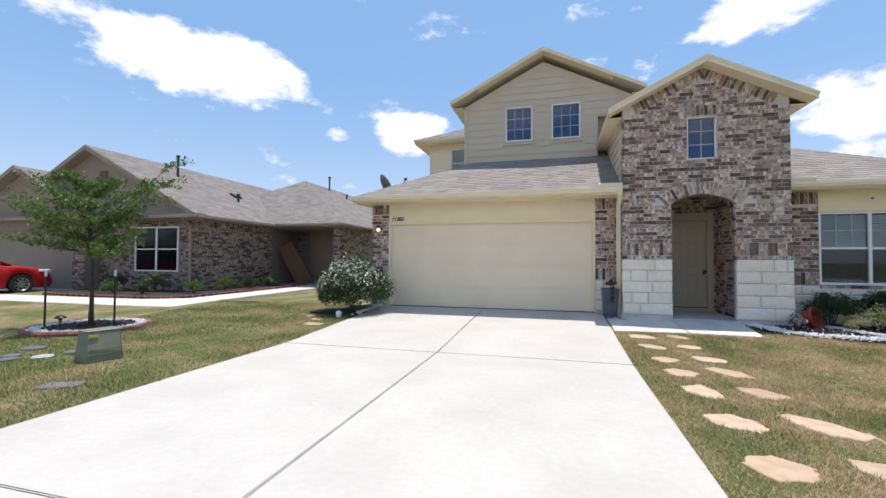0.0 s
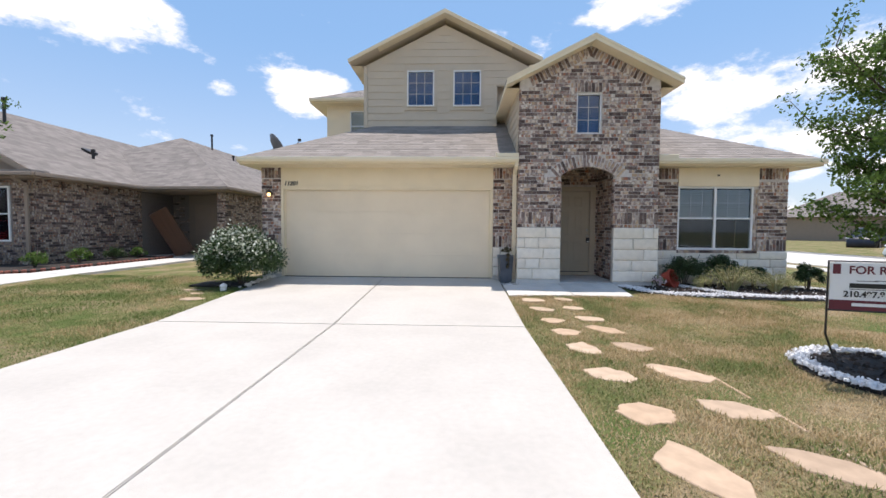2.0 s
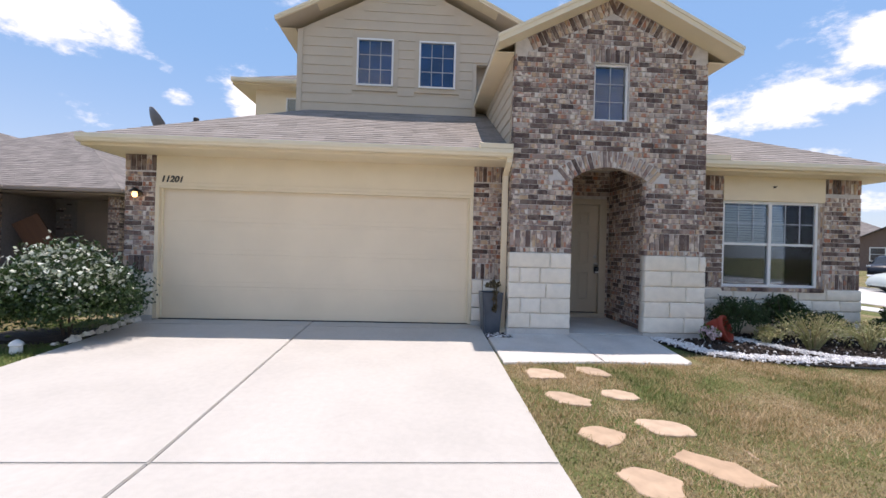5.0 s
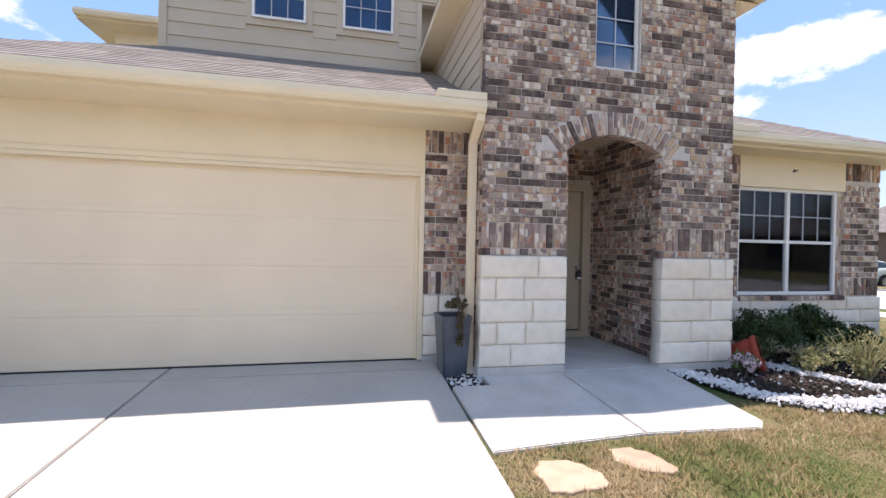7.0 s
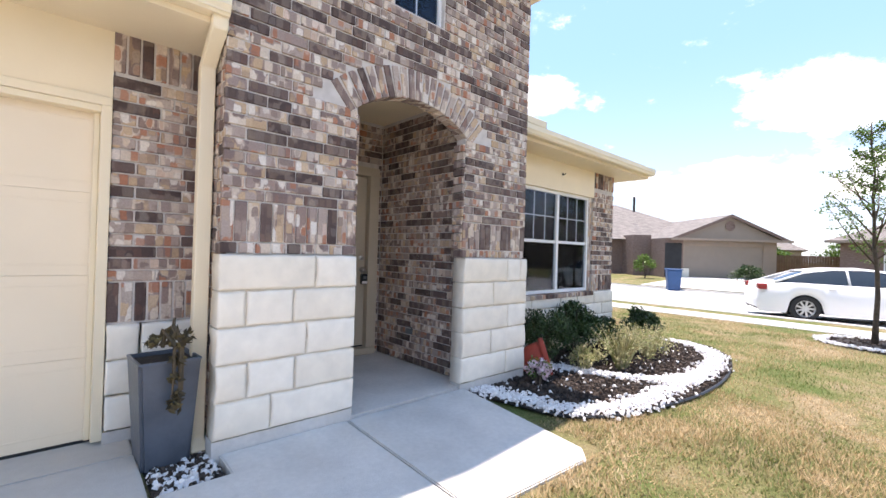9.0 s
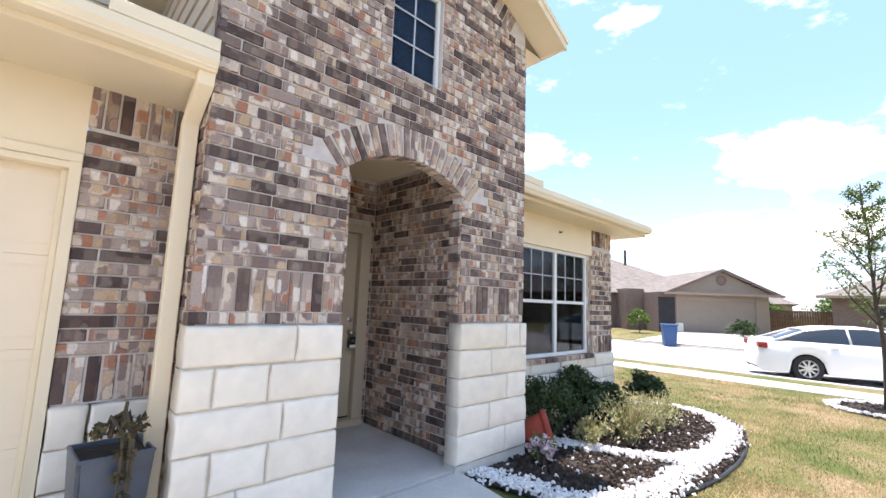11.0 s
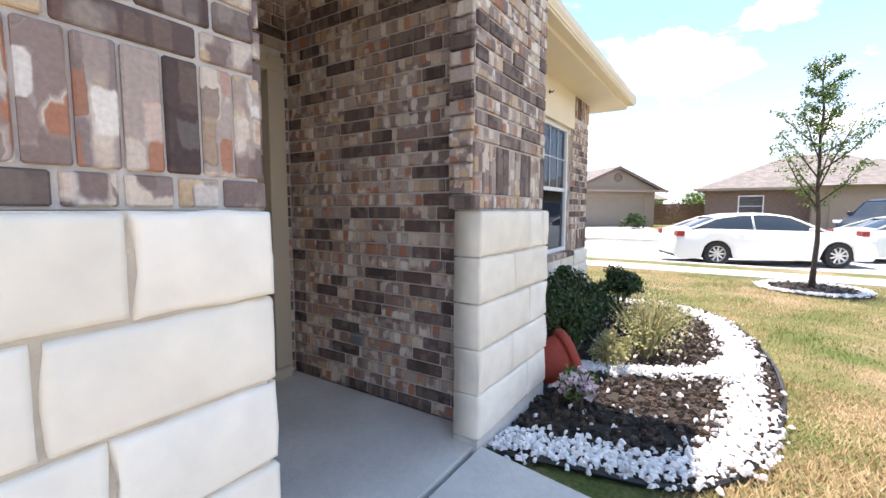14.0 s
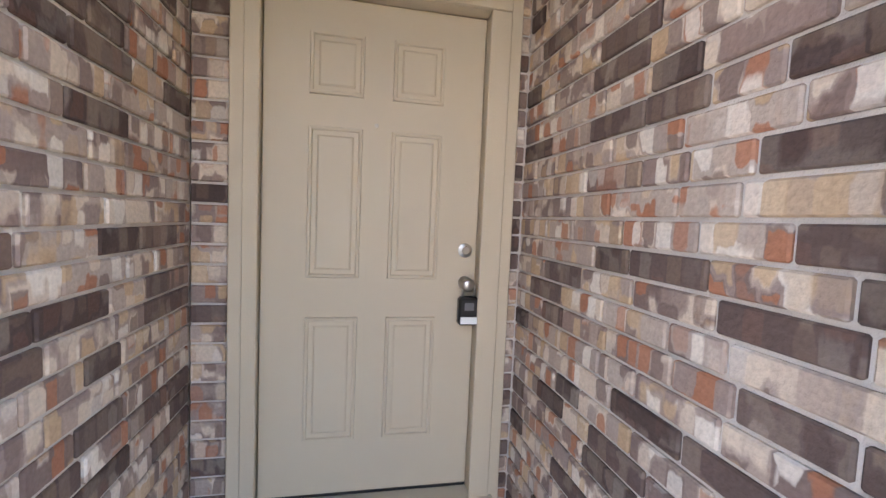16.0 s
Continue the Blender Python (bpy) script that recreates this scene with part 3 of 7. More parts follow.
xs = sorted({*np.round(np.concatenate([np.linspace(-400, -40, 10), np.linspace(-40, -14, 8), np.linspace(-14, 14, 57), np.linspace(28, 60, 9), np.linspace(60, 600, 8)]), 3), -3.79, -3.77, 1.41, 1.43, 15.59, 15.6, 24.2, 24.21, 26.0})
ys = sorted({*np.round(np.concatenate([np.linspace(-400, -20, 8), np.linspace(-20, 0, 6), np.linspace(0, 14, 36), np.linspace(16, 60, 12), np.linspace(60, 900, 8)]), 3), 11.59, 11.61})
gv = [(float(x), float(y), float(sheet_z(x, y))) for y in ys for x in xs]
gf = [(j * len(xs) + i, j * len(xs) + i + 1, (j + 1) * len(xs) + i + 1, (j + 1) * len(xs) + i) for j in range(len(ys) - 1) for i in range(len(xs) - 1)]
ground = raw("ground", gv, gf, M_LAWN, kind="structure", label="patchy green and straw-coloured mown lawn")


def slab(name, pts, m, parent, top, thick=0.12, label="", gap=0.006, kind=""):
    """A concrete slab with softened edges; top(x, y) gives its height."""
    bm = bmesh.new()
    vs = prism(bm, pts, "z", 0, 1)
    k = len(pts)
    cx, cy = sum(p[0] for p in pts) / k, sum(p[1] for p in pts) / k
    for i, v in enumerate(vs):
        x, y = v.co.x, v.co.y
        v.co.x += gap if x < cx else -gap
        v.co.y += gap if y < cy else -gap
        v.co.z = top(x, y) - (thick if i < k else 0)
    es = [e for e in bm.edges if all(v in set(vs[k:]) for v in e.verts)]
    bmesh.ops.bevel(bm, geom=es, offset=0.008, segments=2, affect="EDGES")
    bmesh.ops.triangulate(bm, faces=[f for f in bm.faces if len(f.verts) > 4])
    return obj(name, bm, m, parent, label, kind)


driveway = thing("driveway", (0, 0, 0), "pale broom-finished concrete driveway with cut joints before the garage", "driveway", kind="structure")
dz = lambda x, y: -0.26 + 0.19 * clamp01((y - 7.7) / 3.7)
for x0, x1 in ((-3.78, -1.23), (-1.23, 1.43)):
    for y0, y1 in ((-0.6, 3.3), (3.3, 7.53), (7.53, 7.7), (7.7, 11.28), (11.28, 11.66)):
        if (y0, y1) == (7.53, 7.7):
            continue
        slab("slab", [(x0, 7.53 if y0 == 7.7 else y0), (x1, 7.53 if y0 == 7.7 else y0), (x1, y1), (x0, y1)], M_CONC, driveway, (lambda x, y: dz(x, y) if y < 7.6 or y > 7.6 else 0), gap=0.006)
boxes("joint_filler", [(-3.77, 1.42, -0.6, 11.6, -0.42, -0.36)], M_JOINT, driveway)
entry_walk = thing("entry_walk", (0, 0, 0), "grey concrete walk from the driveway to the porch", "path", kind="structure")
wz = lambda x, y: -0.142 + 0.062 * clamp01((y - 9.6) / 1.35)
for pts in ([(1.44, 9.58), (2.66, 9.66), (2.66, 10.985), (1.80, 10.985), (1.80, 10.74), (1.44, 10.74)], [(2.66, 9.66), (3.64, 9.60), (3.76, 9.70), (3.88, 10.985), (2.66, 10.985)]):
    slab("slab", pts, M_CONC2, entry_walk, wz)
pavement = thing("pavement", (0, 0, 0), "pale concrete footway along the street lawn", "footway", kind="structure")
for i in range(26):
    slab("slab", [(13.4, -8 + i * 1.5), (14.5, -8 + i * 1.5), (14.5, -6.5 + i * 1.5), (13.4, -6.5 + i * 1.5)], M_ROAD, pavement, lambda x, y: -0.315)
boxes("road", [(ROAD0, ROAD1, -60, 300, -0.50, -0.42)], M_ROAD, label="pale bleached concrete street surface", kind="structure")
boxes("kerb", [(ROAD0 - 0.15, ROAD0, -60, 300, -0.55, -0.31)], M_ROAD, label="low rounded concrete kerb", kind="structure", bevel=0.02)
boxes("kerb", [(ROAD1, ROAD1 + 0.15, -60, 60, -0.55, -0.31)], M_ROAD, label="low rounded concrete kerb", kind="structure", bevel=0.02)

# ---- bricks and stones ----
BL, BH, JT = 0.248, 0.0655, 0.0105
MOD = BH + JT
brick_meshes = {}


def brick_mesh(l, h, d, m):
    key = (round(l, 2), round(h, 3), round(d, 3), m.name)
    if key not in brick_meshes:
        bm = bmesh.new()
        box(bm, -key[0] / 2, key[0] / 2, 0, key[2], -key[1] / 2, key[1] / 2, bevel=0.0045)
        me = bpy.data.meshes.new("brick")
        bm.to_mesh(me)
        bm.free()
        me.materials.append(m)
        brick_meshes[key] = me
    return brick_meshes[key]


rng = random.Random(7)


def lay_bricks(wall, origin, rz, spans, z0, z1, near, count=300, extra=(), depth=0.035, mi=None, proud=0.010):
    """Running bond on a face. origin: a point of the mortar face; rz: turn of the face, whose outward normal is local -y.
    spans(z): the (from, to) stretches of a course. extra: further bricks (u, z, length, height, roll). near: (u, z) that the
    walk passes; the count bricks nearest it are objects, the rest one mesh."""
    rows = list(extra)
    i = 0
    z = z0
    while z + BH <= z1 + 0.012:
        zc = z + BH / 2
        for a, b in spans(zc):
            u = a
            first = True
            shift = (0.5 if i % 2 else 1.0) * BL if b - a > 0.3 else BL
            while u < b - 0.03:
                l = min(shift if first else BL + rng.choice((0, 0, 0, -0.06, -0.10)), b - u)
                if b - (u + l + JT) < 0.05:
                    l = b - u
                rows.append((u + l / 2, zc, l, BH, 0.0))
                u += l + JT
                first = False
        z += MOD
        i += 1
    rows.sort(key=lambda r: (r[0] - near[0]) ** 2 + (r[1] - near[1]) ** 2)
    base = pose(*origin, 0, 0, rz)
    verts, faces = [], []
    for k, (u, zc, l, h, roll) in enumerate(rows):
        pr = proud + rng.uniform(-0.002, 0.003)
        m = base @ pose(u, -pr, zc, 0, roll + rng.uniform(-0.25, 0.25), 0)
        if k < count:
            ob = new("brick", brick_mesh(l, h, depth, M_BRICK))
            ob.parent = wall
            ob.matrix_basis = m
        else:
            o = len(verts)
            b = 0.004
            for x, y, zz in ((-l / 2, b, -h / 2), (l / 2, b, -h / 2), (l / 2, b, h / 2), (-l / 2, b, h / 2), (-l / 2 + b, 0, -h / 2 + b), (l / 2 - b, 0, -h / 2 + b), (l / 2 - b, 0, h / 2 - b), (-l / 2 + b, 0, h / 2 - b),
                             (-l / 2, depth, -h / 2), (l / 2, depth, -h / 2), (l / 2, depth, h / 2), (-l / 2, depth, h / 2)):
                verts.append((m @ Vector((x, y, zz)))[:])
            for f in ((4, 5, 6, 7), (0, 1, 5, 4), (1, 2, 6, 5), (2, 3, 7, 6), (3, 0, 4, 7), (8, 9, 1, 0), (9, 10, 2, 1), (10, 11, 3, 2), (11, 8, 0, 3)):
                faces.append(tuple(o + q for q in f))
    if verts:
        raw("brickwork", verts, faces, mi or M_BRICK_I, wall, kind="stuff")


def soldier_row(u0, u1, z, h=BL):
    """Upright bricks side by side, from u0 to u1, standing on z."""
    n = max(1, round((u1 - u0 + JT) / MOD))
    w = (u1 - u0 + JT) / n
    return [(u0 + (i + 0.5) * w - JT / 2, z + h / 2, w - JT, h, 0.0) for i in range(n)]


def stone_block(wall, x0, x1, y0, y1, z0, z1, face="-y", seed=0):
    """One split-faced limestone block: a chamfered box with an uneven face."""
    bm = bmesh.new()
    w, h, d = x1 - x0, z1 - z0, y1 - y0
    nu, nv = 12, 7
    grid = {}
    for j in range(nv + 1):
        for i in range(nu + 1):
            u, v = i / nu, j / nv
            x = x0 + u * w
            z = z0 + v * h
            x = x0 + (0.006, 0.020)[i - 1] if i in (1, 2) else x1 - (0.006, 0.020)[nu - 1 - i] if i in (nu - 1, nu - 2) else x
            z = z0 + (0.006, 0.018)[j - 1] if j in (1, 2) else z1 - (0.006, 0.018)[nv - 1 - j] if j in (nv - 1, nv - 2) else z
            edge = max((0.017, 0.004, 0.0)[min(i, nu - i)] if min(i, nu - i) < 3 else 0.0, (0.017, 0.004, 0.0)[min(j, nv - j)] if min(j, nv - j) < 3 else 0.0)
            chip = noise.noise(Vector((seed * 1.3, x * 16, z * 16)))
            if i in (0, nu):
                x += (0.012 * noise.noise(Vector((seed * 3.1, z * 13, 0.0))) + 0.002) * (1 if i == 0 else -1)
            if j in (0, nv):
                z += (0.010 * noise.noise(Vector((seed * 2.3, x * 11, 4.0))) + 0.001) * (1 if j == 0 else -1)
            y = y0 + edge * (1 + 0.7 * chip) + 0.010 * noise.noise(Vector((x * 6, seed * 1.7, z * 8))) + 0.0035 * noise.noise(Vector((x * 24, seed, z * 24)))
            grid[i, j] = bm.verts.new((x, y, z))
    for j in range(nv):
        for i in range(nu):
            bm.faces.new((grid[i, j], grid[i + 1, j], grid[i + 1, j + 1], grid[i, j + 1]))
    rim = [grid[i, 0] for i in range(nu)] + [grid[nu, j] for j in range(nv)] + [grid[i, nv] for i in range(nu, 0, -1)] + [grid[0, j] for j in range(nv, 0, -1)]
    backv = [bm.verts.new((v.co.x, y1, v.co.z)) for v in rim]
    k = len(rim)
    for i in range(k):
        bm.faces.new((rim[(i + 1) % k], rim[i], backv[i], backv[(i + 1) % k]))
    bm.faces.new(backv[::-1])
    bmesh.ops.recalc_face_normals(bm, faces=bm.faces[:])
    return obj("stone_block", bm, M_STONE, wall, smooth=True)


def stone_courses(wall, x0, x1, y0, y1, z0, z1, rows, gap=0.008, seed=0):
    """rows: for each course the cuts between blocks, as fractions."""
    h = (z1 - z0) / len(rows)
    s = seed
    for j, cuts in enumerate(rows):
        es = [0, *cuts, 1]
        for a, b in zip(es, es[1:]):
            s += 1
            stone_block(wall, x0 + a * (x1 - x0) + gap / 2, x0 + b * (x1 - x0) - gap / 2, y0, y1, z0 + j * h + gap / 2, z0 + (j + 1) * h - gap / 2, seed=s)


# ---- the house ----
house = thing("house", (0, 0, 0), "two-storey brick and cream siding suburban house with limestone base", "house")
TX0, TX1, TY = 1.78, 4.76, 11.0
AX0, AX1, ASP, AAP = 2.70, 3.83, 2.24, 2.43
GYB = 11.56
SH = 1.125


def arch_z(x):
    """Height of the arch's underside at x."""
    half, rise = (AX1 - AX0) / 2, AAP - ASP
    r = (half * half + rise * rise) / (2 * rise)
    return AAP - r + math.sqrt(max(0, r * r - (x - (AX0 + AX1) / 2) ** 2))


arch_pts = [(AX0 + (AX1 - AX0) * i / 14, arch_z(AX0 + (AX1 - AX0) * i / 14)) for i in range(15)]
PEAKX = (TX0 + TX1) / 2
rake_z = lambda x: 5.03 - 0.503 * abs(x - PEAKX)
WX0, WX1, WZ0, WZ1 = 3.0, 3.53, 3.14, 4.0
tower_wall = thing("wall", label="tumbled mixed brown, cream and rust brick wall with arch", kind="")
tower_wall.parent = house
yb = TY + 0.012
bm = bmesh.new()
prism(bm, [(TX0 + .01, SH), (AX0 - .01, SH)] + [(AX0 - .01, ASP)] + [(p[0], p[1] + 0.012) for p in arch_pts] + [(AX1 + .01, ASP), (AX1 + .01, SH), (TX1 - .01, SH), (TX1 - .01, WZ0), (TX0 + .01, WZ0)], "y", yb, TY + 0.13)
prism(bm, [(TX0 + .01, WZ0), (WX0, WZ0), (WX0, WZ1), (TX0 + .01, WZ1)], "y", yb, TY + 0.13)
prism(bm, [(WX1, WZ0), (TX1 - .01, WZ0), (TX1 - .01, WZ1), (WX1, WZ1)], "y", yb, TY + 0.13)
prism(bm, [(TX0 + .01, WZ1), (TX1 - .01, WZ1), (TX1 - .01, rake_z(TX1)), (PEAKX, rake_z(PEAKX)), (TX0 + .01, rake_z(TX0))], "y", yb, TY + 0.13)
bmesh.ops.triangulate(bm, faces=[f for f in bm.faces if len(f.verts) > 4])
obj("mortar", bm, M_MORTAR, tower_wall)

extra = []
half, rise = (AX1 - AX0) / 2, AAP - ASP
ar = (half * half + rise * rise) / (2 * rise)
acx, acz = (AX0 + AX1) / 2, AAP - ar
amax = math.asin(half / ar) + 0.10
na = round(2 * amax * (ar + 0.12) / MOD)
for i in range(na):
    t = -amax + (i + 0.5) * 2 * amax / na
    extra.append((acx + (ar + 0.125) * math.sin(t) - TX0, acz + (ar + 0.125) * math.cos(t), 0.063, 0.245, math.degrees(t)))
arch_ring, extra = extra, []
band = SH + MOD + 0.004
extra += soldier_row(0.0, AX0 - TX0, band) + soldier_row(AX1 - TX0, TX1 - TX0, band)
extra += [(r[0], r[1], r[2], r[3], 0) for r in soldier_row(WX0 - 0.14 - TX0, WX1 + 0.14 - TX0, WZ1 + 0.012, 0.20)]
ang = math.degrees(math.atan(0.503))
for sgn in (-1, 1):
    nr = 19
    for i in range(nr):
        dd = 0.03 + i * MOD * 0.9 / math.cos(math.radians(ang)) * 0.88
        if dd < TX1 - PEAKX - 0.10:
            x = PEAKX + sgn * (dd + 0.03)
            extra.append((x - TX0 - sgn * 0.045, rake_z(x) - 0.145, 0.063, 0.20, sgn * ang))


def tower_spans(z):
    a, b = 0.0, TX1 - TX0
    if z < band:
        out = [(a, AX0 - TX0), (AX1 - TX0, b)]
    elif z < band + BL:
        return []
    else:
        if z > rake_z(TX0) - 0.28:
            w = (5.03 - 0.30 - z) / 0.503
            if w < 0.1:
                return []
            a, b = max(a, PEAKX - TX0 - w), min(b, PEAKX - TX0 + w)
        out = [(a, b)]
        cuts = []
        if z < ASP:
            cuts.append((AX0 - TX0, AX1 - TX0))
        ro = ar + 0.26
        if ASP - 0.04 < z < acz + ro:
            w = math.sqrt(max(0, ro * ro - (z - acz) ** 2))
            w = min(w, max(half + 0.012, (z + BH * 0.5 - acz) * math.tan(amax) + 0.012))
            if z > acz + (ar) * math.cos(amax) - 0.02:
                cuts.append((acx - w - TX0, acx + w - TX0))
        if WZ0 - 0.01 < z < WZ1 + 0.01:
            cuts.append((WX0 - TX0, WX1 - TX0))
        if WZ1 + 0.01 <= z < WZ1 + 0.225:
            cuts.append((WX0 - 0.15 - TX0, WX1 + 0.15 - TX0))
        for c0, c1 in cuts:
            nxt = []
            for p, q in out:
                if c1 <= p or c0 >= q:
                    nxt.append((p, q))
                else:
                    if c0 - p > 0.03:
                        nxt.append((p, c0 - JT))
                    if q - c1 > 0.03:
                        nxt.append((c1 + JT, q))
            out = nxt
    return out


class Deferred(list):
    pass


later = Deferred()
z_after_band = band + BL + JT
later.append(lambda: lay_bricks(tower_wall, (TX0, TY + 0.012, 0), 0, lambda z: tower_spans(z) if z > band + BL else [], z_after_band, 5.0, (1.0, 1.6), 300,
                                [(u + l / 2, SH + 0.006 + BH / 2, l, BH, 0) for a, b in ((0, AX0 - TX0), (AX1 - TX0, TX1 - TX0)) for u, l in [(a + i * (b - a) / 9, (b - a) / 9 - JT) for i in range(9)]] + extra))
later.append(lambda: lay_bricks(tower_wall, (TX0, TY + 0.012, 0), 0, lambda z: [], 0, 0, (1.0, 1.6), 300, arch_ring, depth=0.13))
later.append(lambda: lay_bricks(tower_wall, (AX1 - 0.002, TY + 0.145, 0), -90, lambda z: [(0.0, 0.128)], SH + 0.004, ASP, (0, 1.6), 60, depth=0.03))
later.append(lambda: lay_bricks(tower_wall, (AX0 + 0.002, TY + 0.012, 0), 90, lambda z: [(0.0, 0.128)], SH + 0.004, ASP, (0, 1.6), 60, depth=0.03))
boxes("mortar", [(TX0 + .012, TX0 + .1, TY + .13, GYB, 0.0, 2.62), (TX1 - .1, TX1 - .012, TY + .13, GYB, -0.3, 2.62)], M_MORTAR, tower_wall)
later.append(lambda: lay_bricks(tower_wall, (TX1 - 0.012, TY + 0.01, 0), 90, lambda z: [(0.0, GYB - TY - .01)], 0.64, 2.55, (0, 1.6), 0))
later.append(lambda: lay_bricks(tower_wall, (TX1 - 0.012, TY + 0.01, 0), 90, lambda z: [(0.0, 0.118)], 2.56, 4.12, (0, 1.6), 0))
later.append(lambda: lay_bricks(tower_wall, (TX0 + 0.012, TY + 0.128, 0), -90, lambda z: [(0.0, 0.118)], SH, 4.12, (0, 1.6), 0))
later.append(lambda: lay_bricks(tower_wall, (TX0 + 0.012, GYB, 0), -90, lambda z: [(0.0, GYB - TY - .13)], 0.0, 2.55, (0, 1.6), 0))
# courses between the stone and the soldiers are laid in the same call

# limestone piers
pier_l = thing("pier_base", label="split-faced cream limestone pier base")
pier_l.parent = house
stone_courses(pier_l, TX0 - 0.02, AX0 + 0.005, TY - 0.035, TY + 0.12, 0.0, SH, [(0.36,), (0.20, 0.52), (0.60,), (0.18, 0.50), (0.66,)], seed=3)
boxes("mortar", [(TX0, AX0 - 0.02, TY - 0.015, TY + 0.11, 0.002, SH - 0.002)], M_STONEJ, pier_l)
boxes("footing", [(TX0 - 0.02, AX0 + 0.0, TY - 0.02, TY + 0.12, -0.3, -0.002)], M_CONC2, pier_l)
pier_r = thing("pier_base", label="split-faced cream limestone pier base beside the planting bed")
pier_r.parent = house
stone_courses(pier_r, AX1 - 0.005, TX1 + 0.02, TY - 0.035, TY + 0.12, -0.04, SH, [(0.66,), (0.42,), (0.68,), (0.44,), (0.66, 0.88)], seed=33)
boxes("mortar", [(AX1 + 0.02, TX1, TY - 0.015, TY + 0.11, -0.038, SH - 0.002)], M_STONEJ, pier_r)
boxes("footing", [(AX1, TX1 + 0.02, TY - 0.02, TY + 0.12, -0.3, -0.042)], M_CONC2, pier_r)

# porch
PX0, PX1, PY, PC = 2.69, 3.985, 12.60, 2.70
boxes("porch_floor", [(AX0 - 0.02, AX1 + 0.01, 11.005, 11.14, -0.3, -0.07), (PX0, PX1, 11.14, 12.9, -0.3, -0.07)], M_CONC2, house, "grey concrete porch floor")
boxes("porch_ceiling", [(PX0 - 0.1, PX1 + 0.1, 11.13, 12.9, PC, PC + 0.06)], M_CREAM, house)
porch_r = thing("wall", label="tumbled mixed brick porch wall")
porch_r.parent = house
boxes("mortar", [(PX1 + 0.012, PX1 + 0.16, 11.13, PY + 0.2, -0.07, PC)], M_MORTAR, porch_r)
later.append(lambda: lay_bricks(porch_r, (PX1 + 0.012, PY, 0), -90, lambda z: [(0.0, PY - 11.135)], -0.065, PC, (0.9, 1.0), 300))
porch_l = thing("wall", label="tumbled mixed brick porch wall facing the door side")
porch_l.parent = house
boxes("mortar", [(PX0 - 0.16, PX0 - 0.012, 11.13, PY + 0.2, -0.07, PC)], M_MORTAR, porch_l)
later.append(lambda: lay_bricks(porch_l, (PX0 - 0.012, 11.135, 0), 90, lambda z: [(0.0, PY - 11.135)], -0.065, PC, (0.9, 1.1), 300))
DX0, DX1, DZ0, DZ1 = 2.926, 3.806, 0.024, 2.043
CX0, CX1, CZ1 = 2.826, 3.938, 2.153
porch_b = thing("wall", label="tumbled mixed brick round the entrance door")
porch_b.parent = house
boxes("mortar", [(PX0, CX0 - .004, PY + 0.012, PY + 0.15, -0.07, PC), (CX1 - .01, PX1 + .02, PY + 0.012, PY + 0.15, -0.07, PC), (CX0 - .004, CX1 - .012, PY + 0.012, PY + 0.15, CZ1 - .01, PC)], M_MORTAR, porch_b)
later.append(lambda: lay_bricks(porch_b, (PX0, PY + 0.012, 0), 0, lambda z: [(0.0, CX0 - PX0 - 0.006), (CX1 - PX0 + 0.006, PX1 - PX0)] if z < CZ1 + 0.02 else [(0.0, PX1 - PX0)], -0.065, PC, (0.7, 1.2), 200))

boxes("backing", [(PX0 - 0.16, PX1 + 0.16, PY + 0.155, PY + 0.21, -0.3, PC)], M_DARKIN, porch_b)

# entrance door
front_door = thing("front_door", label="beige six-panel entrance door, closed, in a painted casing")
front_door.parent = house
boxes("door_frame", [(CX0, DX0 - .004, PY - 0.03, PY + 0.15, -0.07, CZ1), (DX1 + .004, CX1, PY - 0.03, PY + 0.15, -0.07, CZ1), (DX0 - .004, DX1 + .004, PY - 0.03, PY + 0.15, DZ1 + .004, CZ1),
                     (CX0 + .05, DX0 + .006, PY - 0.042, PY - 0.03, -0.07, CZ1 - .106), (DX1 - .006, CX1 - .05, PY - 0.042, PY - 0.03, -0.07, CZ1 - .106), (CX0 + .05, CX1 - .05, PY - 0.042, PY - 0.03, CZ1 - .105, CZ1 - .05)], M_DOOR, front_door, "beige painted casing", bevel=0.004)
boxes("sill", [(CX0 + .03, CX1 - .03, PY - 0.07, PY + 0.13, -0.068, 0.008)], M_DOOR, front_door, "painted sill", bevel=0.006)
dw = DX1 - DX0
bm = bmesh.new()
box(bm, DX0, DX1, PY + 0.045, PY + 0.09, DZ0, DZ1, bevel=0.003)
pan = []
for px0, px1 in ((0.195, 0.435), (0.565, 0.805)):
    for pz0, pz1 in ((0.115, 0.375), (0.455, 0.755), (0.815, 0.935)):
        pan.append((DX0 + px0 * dw, DX0 + px1 * dw, DZ0 + pz0 * (DZ1 - DZ0), DZ0 + pz1 * (DZ1 - DZ0)))
obj("door_slab", bm, M_DOOR, front_door, "beige steel door leaf")
for x0, x1, z0, z1 in pan:
    bm = bmesh.new()
    rings = []
    for q, yy in ((0, 0.046), (0.004, 0.035), (0.013, 0.035), (0.018, 0.043), (0.034, 0.043), (0.042, 0.037)):
        rings.append([bm.verts.new((a, PY + yy, b)) for a, b in ((x0 + q, z0 + q), (x1 - q, z0 + q), (x1 - q, z1 - q), (x0 + q, z1 - q))])
    for a, b in zip(rings, rings[1:]):
        for k in range(4):
            bm.faces.new((a[k], a[(k + 1) % 4], b[(k + 1) % 4], b[k]))
    bm.faces.new(rings[-1])
    obj("panel", bm, M_DOOR, front_door)
boxes("threshold_gap", [(DX0, DX1, PY + 0.05, PY + 0.1, 0.009, DZ0)], M_BLACK, front_door, "black rubber door sweep")
bm = bmesh.new()
